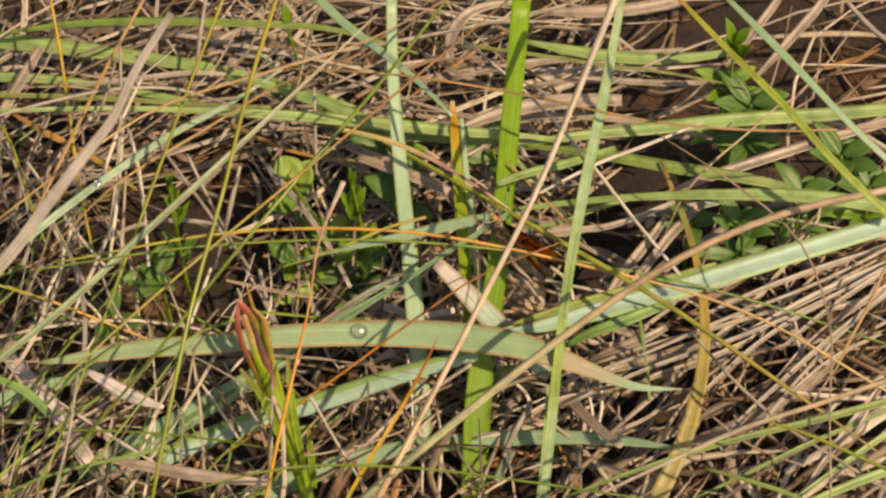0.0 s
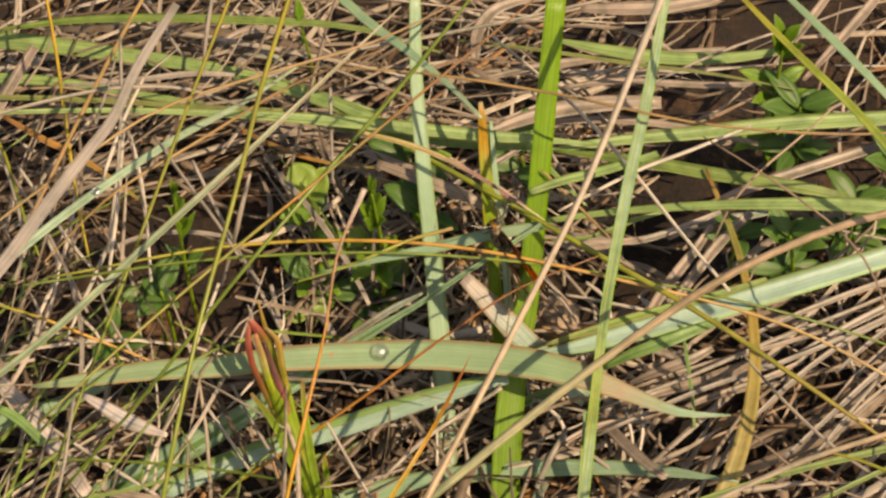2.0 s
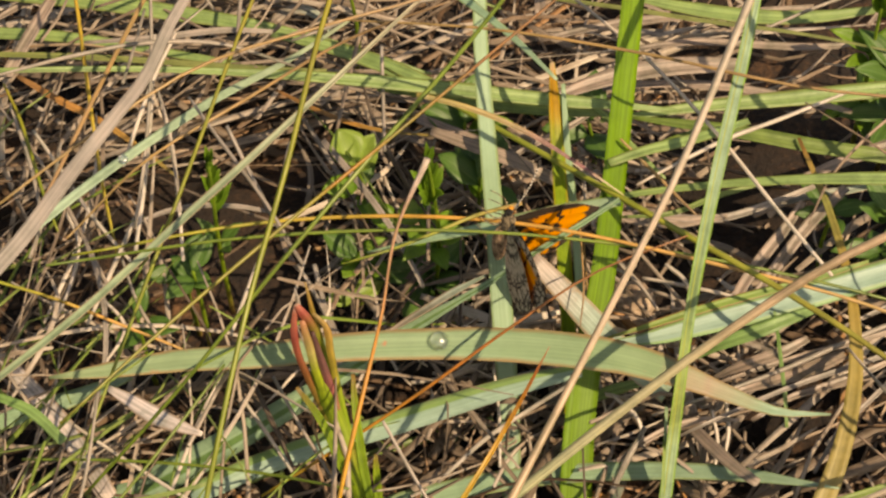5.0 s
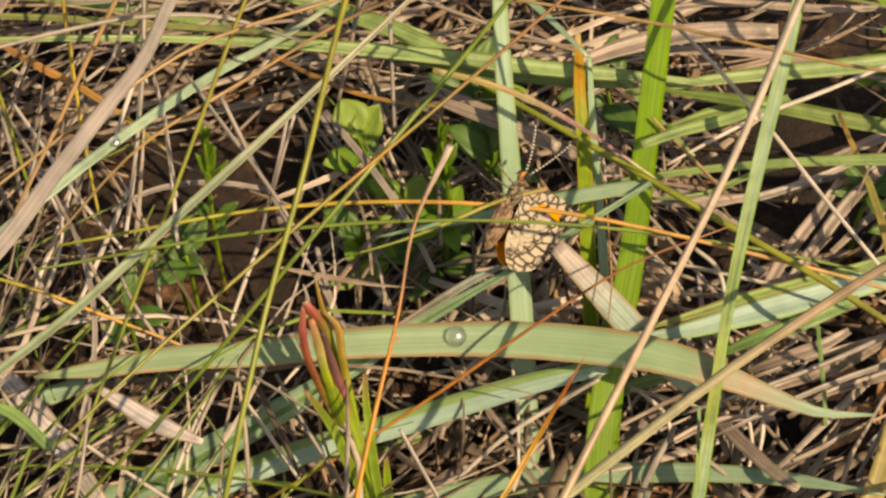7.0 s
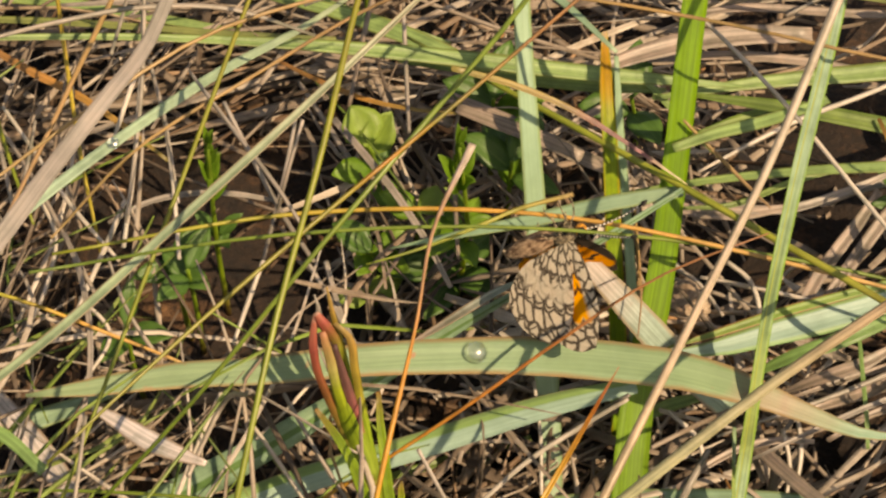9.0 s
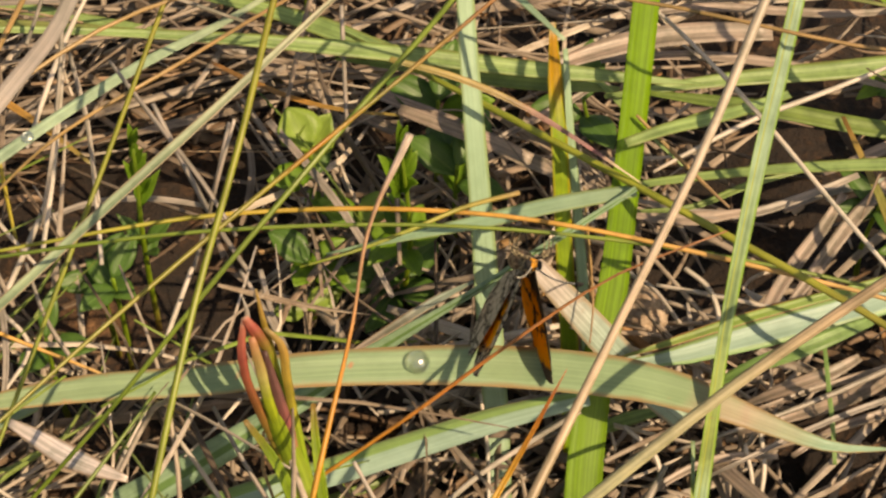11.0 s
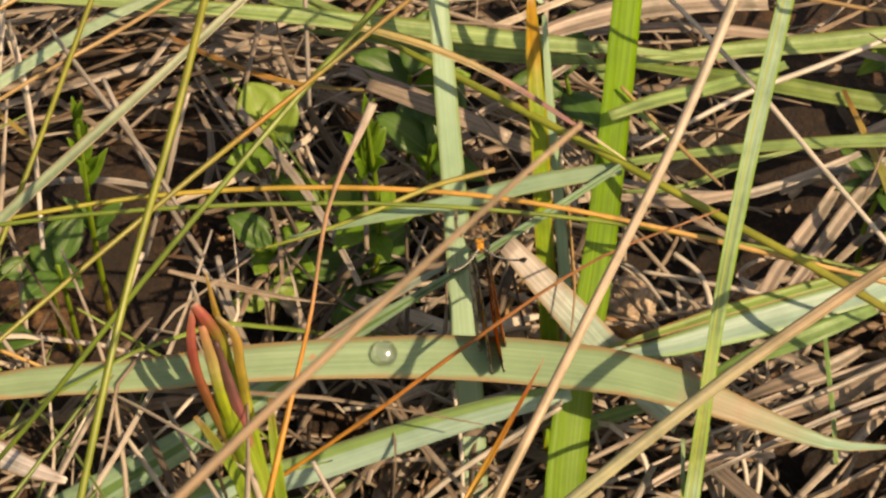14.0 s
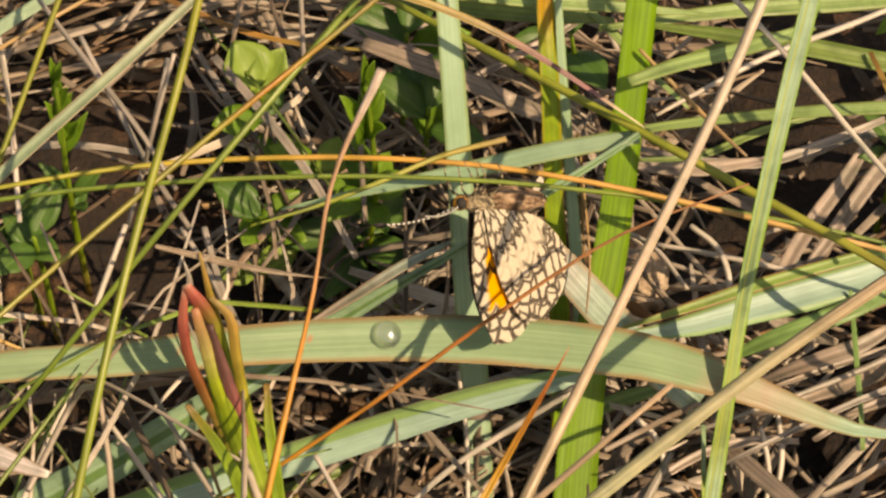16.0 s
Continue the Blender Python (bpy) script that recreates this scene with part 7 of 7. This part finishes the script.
MM = 0.00097      # one unit of the butterfly, about a millimetre
FORE_FRONT = [(1.2, 0), (2.0, 6), (1.5, 12), (-0.8, 17.0)]
FORE_REAR = [(-1.5, 0), (-4.8, 6.6), (-7.6, 11.4), (-6.0, 15.0), (-3.2, 16.9), (-0.8, 17.0)]
HIND_FRONT = [(0.2, 0), (-0.6, 5), (-2.2, 10.6), (-4.4, 14.0)]
HIND_REAR = [(-2.5, 0), (-8.4, 1.0), (-12.2, 4.8), (-11.8, 9.6), (-9.4, 12.8), (-6.8, 14.3), (-4.4, 14.0)]


def wing_layer(front, rear, sign, height, mat, name, up):
    n, k = 22, 12
    a = spline([(x * MM, y * MM, 0) for x, y in front], n)
    b = spline([(x * MM, y * MM, 0) for x, y in rear], n)
    verts, faces = [], []
    for i in range(n):
        for j in range(k):
            p = a[i] + (b[i] - a[i]) * j / (k - 1)
            edge = min(j, k - 1 - j) / (k - 1)
            z = height - 1.2 * p[1] ** 2 + 0.00012 * math.sin(j * 2.2) * min(1, edge * 4)
            verts.append((p[0], p[1] * sign, z))
    for i in range(n - 1):
        for j in range(k - 1):
            q = (i * k + j, i * k + j + 1, (i + 1) * k + j + 1, (i + 1) * k + j)
            faces.append(q if (sign > 0) != up else q[::-1])
    me = bpy.data.meshes.new(name)
    me.from_pydata(verts, [], faces)
    me.materials.append(mat)
    me.polygons.foreach_set("use_smooth", [True] * len(me.polygons))
    return me


def ellipsoid(name, mat, centre, size, taper=0.0, segments=20):
    bm = bmesh.new()
    bmesh.ops.create_uvsphere(bm, u_segments=segments, v_segments=14, radius=1.0)
    for v in bm.verts:
        k = 1 + taper * v.co.x
        ring = 1 + 0.03 * math.sin(v.co.x * 16)
        v.co = Vector((v.co.x * size[0] + centre[0], v.co.y * size[1] * k * ring + centre[1], v.co.z * size[2] * k * ring + centre[2])) * MM
    me = bpy.data.meshes.new(name)
    bm.to_mesh(me)
    bm.free()
    me.materials.append(mat)
    me.polygons.foreach_set("use_smooth", [True] * len(me.polygons))
    return me


def build_butterfly():
    """Head along +x, back along +z; returns the thing and its four wings."""
    b = tagged(new("butterfly"), "small fritillary butterfly, cream netted underside, orange upper side, clinging to grass", "butterfly")
    part("thorax", ellipsoid("thorax", FUR, (0, 0, 0), (2.4, 1.3, 1.4)), b, "furry dark thorax flecked with cream")
    part("abdomen", ellipsoid("abdomen", BELLY, (-6.0, 0, -0.6), (4.8, 1.55, 1.7), taper=0.22), b, "plump reddish brown ringed abdomen")
    head = part("head", ellipsoid("head", FACE, (2.9, 0, 0), (1.0, 1.0, 0.95)), b, "orange furry head")
    for s in (1, -1):
        part("eye", ellipsoid("eye", EYE, (3.2, 0.78 * s, 0.1), (0.72, 0.55, 0.76)), head, "round black eye")
        curve = [(3.4, 0.3 * s, 0.5), (6.2, 1.7 * s, 1.6), (9.2, 3.2 * s, 2.2), (11.8, 4.6 * s, 2.3)]
        part("antenna", tube_mesh("antenna", FEELER, [np.array(p) * MM for p in curve], [0.00030, 0.00028, 0.00028, 0.00030], n=20, sides=6), head, "banded antenna with a dark club")
        part("antenna_club", tube_mesh("antenna_club", EYE, [np.array(p) * MM for p in ((11.4, 4.4 * s, 2.3), (12.0, 4.7 * s, 2.3), (12.8, 5.1 * s, 2.2))], [0.0003, 0.0008, 0.0003], n=10, sides=8), head, "dark club at the tip of an antenna")
        for k, (x0, x1) in enumerate(((1.4, 3.0), (0.3, 0.8), (-0.9, -2.0))):
            leg = [(x0, 0.8 * s, -0.9), ((x0 + x1) / 2, 2.4 * s, -1.7), (x1, 2.6 * s, -3.6), (x1 + 0.5, 2.2 * s, -5.0)]
            part("leg", tube_mesh("leg", LIMB, [np.array(p) * MM for p in leg], [0.0004, 0.0003, 0.00022, 0.00015], n=10, sides=6), b, "thin banded leg")
    wings = []
    for s in (1, -1):
        for kind, front, rear, h, hind in (("forewing", FORE_FRONT, FORE_REAR, 0.00012, False), ("hindwing", HIND_FRONT, HIND_REAR, -0.00022, True)):
            w = part(kind, wing_layer(front, rear, s, h - 0.00003, WING[(False, hind)], kind, False), b, "cream wing with a black net" + ("" if hind else " and an orange patch"))
            part("upper_face", wing_layer(front, rear, s, h + 0.00003, WING[(True, hind)], "upper_face", True), w, "orange upper side with dark borders")
            w.location = (0, 0.9 * s * MM, 0.9 * MM)
            wings.append((w, s, hind))
    return b, wings


BUTTERFLY, WINGS = build_butterfly()


def stance(place, ahead, back):
    """A pose from a place, the way the head points and the way the back faces."""
    f = Vector(ahead).normalized()
    d = Vector(back)
    d = (d - f * d.dot(f)).normalized()
    m = Matrix((f, d.cross(f), d)).transposed().to_4x4()
    m.translation = Vector(place)
    return m


# ---- what moves ----
def motions():
    walk(BUTTERFLY, [
        (0.00, stance((0.03009, 0.02007, 0.05249), (-0.219, -0.248, 0.944), (0.741, -0.672, -0.005))),
        (0.50, stance((0.03011, 0.01990, 0.05238), (-0.221, -0.248, 0.943), (0.742, -0.671, -0.003))),
        (1.00, stance((0.02821, 0.01966, 0.05212), (0.027, -0.241, 0.970), (0.253, -0.937, -0.240))),
        (1.50, stance((0.02429, 0.02015, 0.05255), (-0.220, -0.249, 0.943), (0.482, -0.868, -0.117))),
        (2.00, stance((0.02312, 0.02051, 0.05361), (-0.220, -0.255, 0.942), (0.479, -0.869, -0.124))),
        (2.50, stance((0.01923, 0.02053, 0.05366), (-0.053, -0.478, 0.877), (0.632, -0.696, -0.342))),
        (3.00, stance((0.01890, 0.01758, 0.05113), (-0.255, -0.296, 0.920), (0.654, -0.754, -0.061))),
        (3.50, stance((0.01748, 0.01927, 0.05255), (-0.225, -0.251, 0.941), (0.481, -0.869, -0.116))),
        (4.00, stance((0.01439, 0.01777, 0.05125), (-0.051, -0.482, 0.875), (0.430, -0.801, -0.416))),
        (4.20, stance((0.01322, 0.01764, 0.05181), (-0.047, -0.437, 0.898), (0.442, -0.815, -0.373))),
        (5.20, stance((0.01225, 0.01576, 0.05468), (0.137, 0.169, 0.976), (0.962, -0.258, -0.090))),
        (6.30, stance((0.01119, 0.01462, 0.05616), (0.450, 0.358, 0.818), (0.778, 0.292, -0.556))),
        (6.50, stance((0.01008, 0.01453, 0.05603), (0.449, 0.360, 0.818), (0.673, 0.466, -0.574))),
        (7.00, stance((0.00948, 0.01655, 0.05755), (0.415, 0.633, 0.653), (0.652, 0.294, -0.699))),
        (7.50, stance((0.01283, 0.01368, 0.05544), (0.758, -0.025, 0.652), (0.582, 0.479, -0.658))),
        (8.00, stance((0.01209, 0.01305, 0.05495), (0.748, -0.008, 0.664), (0.581, 0.491, -0.649))),
        (8.20, stance((0.01225, 0.01288, 0.05483), (0.748, -0.012, 0.664), (0.649, 0.228, -0.726))),
        (9.20, stance((0.01378, 0.01200, 0.05426), (0.813, -0.022, 0.581), (0.524, -0.408, -0.748))),
        (10.30, stance((0.01743, 0.01429, 0.05253), (0.674, 0.228, 0.702), (0.471, -0.865, -0.171))),
        (10.50, stance((0.01796, 0.01402, 0.05234), (0.660, 0.213, 0.720), (0.450, -0.880, -0.152))),
        (11.00, stance((0.01586, 0.00898, 0.05190), (0.165, -0.639, 0.751), (-0.098, -0.769, -0.632))),
        (11.50, stance((0.01546, 0.00905, 0.05199), (0.363, -0.683, 0.634), (-0.133, -0.712, -0.690))),
        (12.00, stance((0.01739, 0.00946, 0.05251), (0.342, -0.688, 0.640), (-0.135, -0.710, -0.691))),
        (12.50, stance((0.01360, 0.00946, 0.05220), (0.096, -0.719, 0.688), (0.047, -0.687, -0.725))),
        (12.75, stance((0.01330, 0.00935, 0.05208), (0.098, -0.647, 0.756), (0.112, -0.747, -0.655))),
        (13.00, stance((0.01270, 0.00912, 0.05185), (0.100, -0.719, 0.688), (0.230, -0.656, -0.719))),
        (13.25, stance((0.01309, 0.00976, 0.05242), (0.100, -0.720, 0.687), (0.184, -0.665, -0.724))),
        (13.50, stance((0.01438, 0.00996, 0.05267), (0.346, -0.831, 0.435), (0.499, -0.230, -0.836))),
        (14.00, stance((0.01251, 0.00940, 0.05207), (0.005, -0.688, 0.726), (0.161, -0.716, -0.679))),
        (14.20, stance((0.01327, 0.00995, 0.05259), (0.006, -0.687, 0.727), (-0.010, -0.727, -0.686))),
        (14.30, stance((0.01353, 0.00989, 0.05255), (0.005, -0.610, 0.792), (0.017, -0.792, -0.610))),
        (14.50, stance((0.01377, 0.00938, 0.05213), (-0.094, -0.566, 0.819), (-0.015, -0.822, -0.570))),
        (14.75, stance((0.01239, 0.00969, 0.05231), (-0.449, -0.503, 0.739), (-0.020, -0.821, -0.571))),
        (15.00, stance((0.01117, 0.00865, 0.05134), (-0.678, -0.441, 0.588), (0.060, -0.831, -0.554))),
        (15.50, stance((0.01049, 0.01035, 0.05276), (-0.795, -0.402, 0.454), (0.098, -0.824, -0.558))),
        (16.00, stance((0.01129, 0.01084, 0.05322), (-0.860, -0.327, 0.392), (0.066, -0.833, -0.549))),
    ])
    beats = [(0.00, 86), (0.50, 84), (1.00, 12), (1.50, 86), (2.00, 88), (2.50, 4), (3.00, -4), (3.50, 78), (4.00, 14), (4.20, 55), (5.20, 45), (6.30, 93), (6.50, 93), (7.00, 93), (7.50, 80), (8.00, 90), (8.20, 70), (9.20, 55), (10.30, 92), (10.50, 92), (11.00, 74), (11.50, 92), (12.00, 92), (12.50, 62), (12.75, 10), (13.00, 74), (13.25, 80), (13.50, 4), (14.00, 91), (14.20, 40), (14.30, 4), (14.50, 6), (14.75, 75), (15.00, 93.5), (15.50, 93.5), (16.00, 93.5)]
    for w, s, hind in WINGS:
        walk(w, [(t, pose(0, 0.9 * s * MM, 0.9 * MM, s * (a - (3 if hind else 0)), 0, 0)) for t, a in beats])
    walk(TAN_STALK, [(0.0, pose(0, 0, 0)), (4.1, pose(0.0014, 0, 0)), (6.4, pose(0.0025, 0, 0)), (8.0, pose(0.0032, 0, 0)), (10.4, pose(0, 0, 0)),
                     (13.0, pose(-0.0020, 0, 0)), (16.0, pose(-0.0011, 0, 0))])
    walk(NEAR_STALK, [(0.00, pose(0.0331, -0.0429, -0.0269)), (12.20, pose(0.0331, -0.0429, -0.0269)), (12.55, pose(-0.0074, -0.0160, -0.0104)), (12.80, pose(0.0023, -0.0012, 0.0008)), (12.95, pose(0.0007, -0.0002, 0.0003)), (13.10, pose(0.0004, 0.0001, -0.0008)), (13.25, pose(-0.0057, -0.0111, -0.0122)), (13.50, pose(-0.0169, -0.0126, -0.0165)), (13.80, pose(-0.0073, -0.0088, -0.0158)), (14.05, pose(-0.0017, 0.0029, -0.0080)), (14.30, pose(-0.0192, -0.0186, -0.0295)), (14.60, pose(-0.0123, -0.0101, -0.0244)), (14.80, pose(0.0016, 0.0048, -0.0125)), (15.00, pose(-0.0106, -0.0070, -0.0253)), (15.50, pose(-0.0114, -0.0014, -0.0289)), (15.80, pose(-0.0012, -0.0027, -0.0344)), (16.00, pose(0.0017, -0.0003, -0.0355))])


motions()
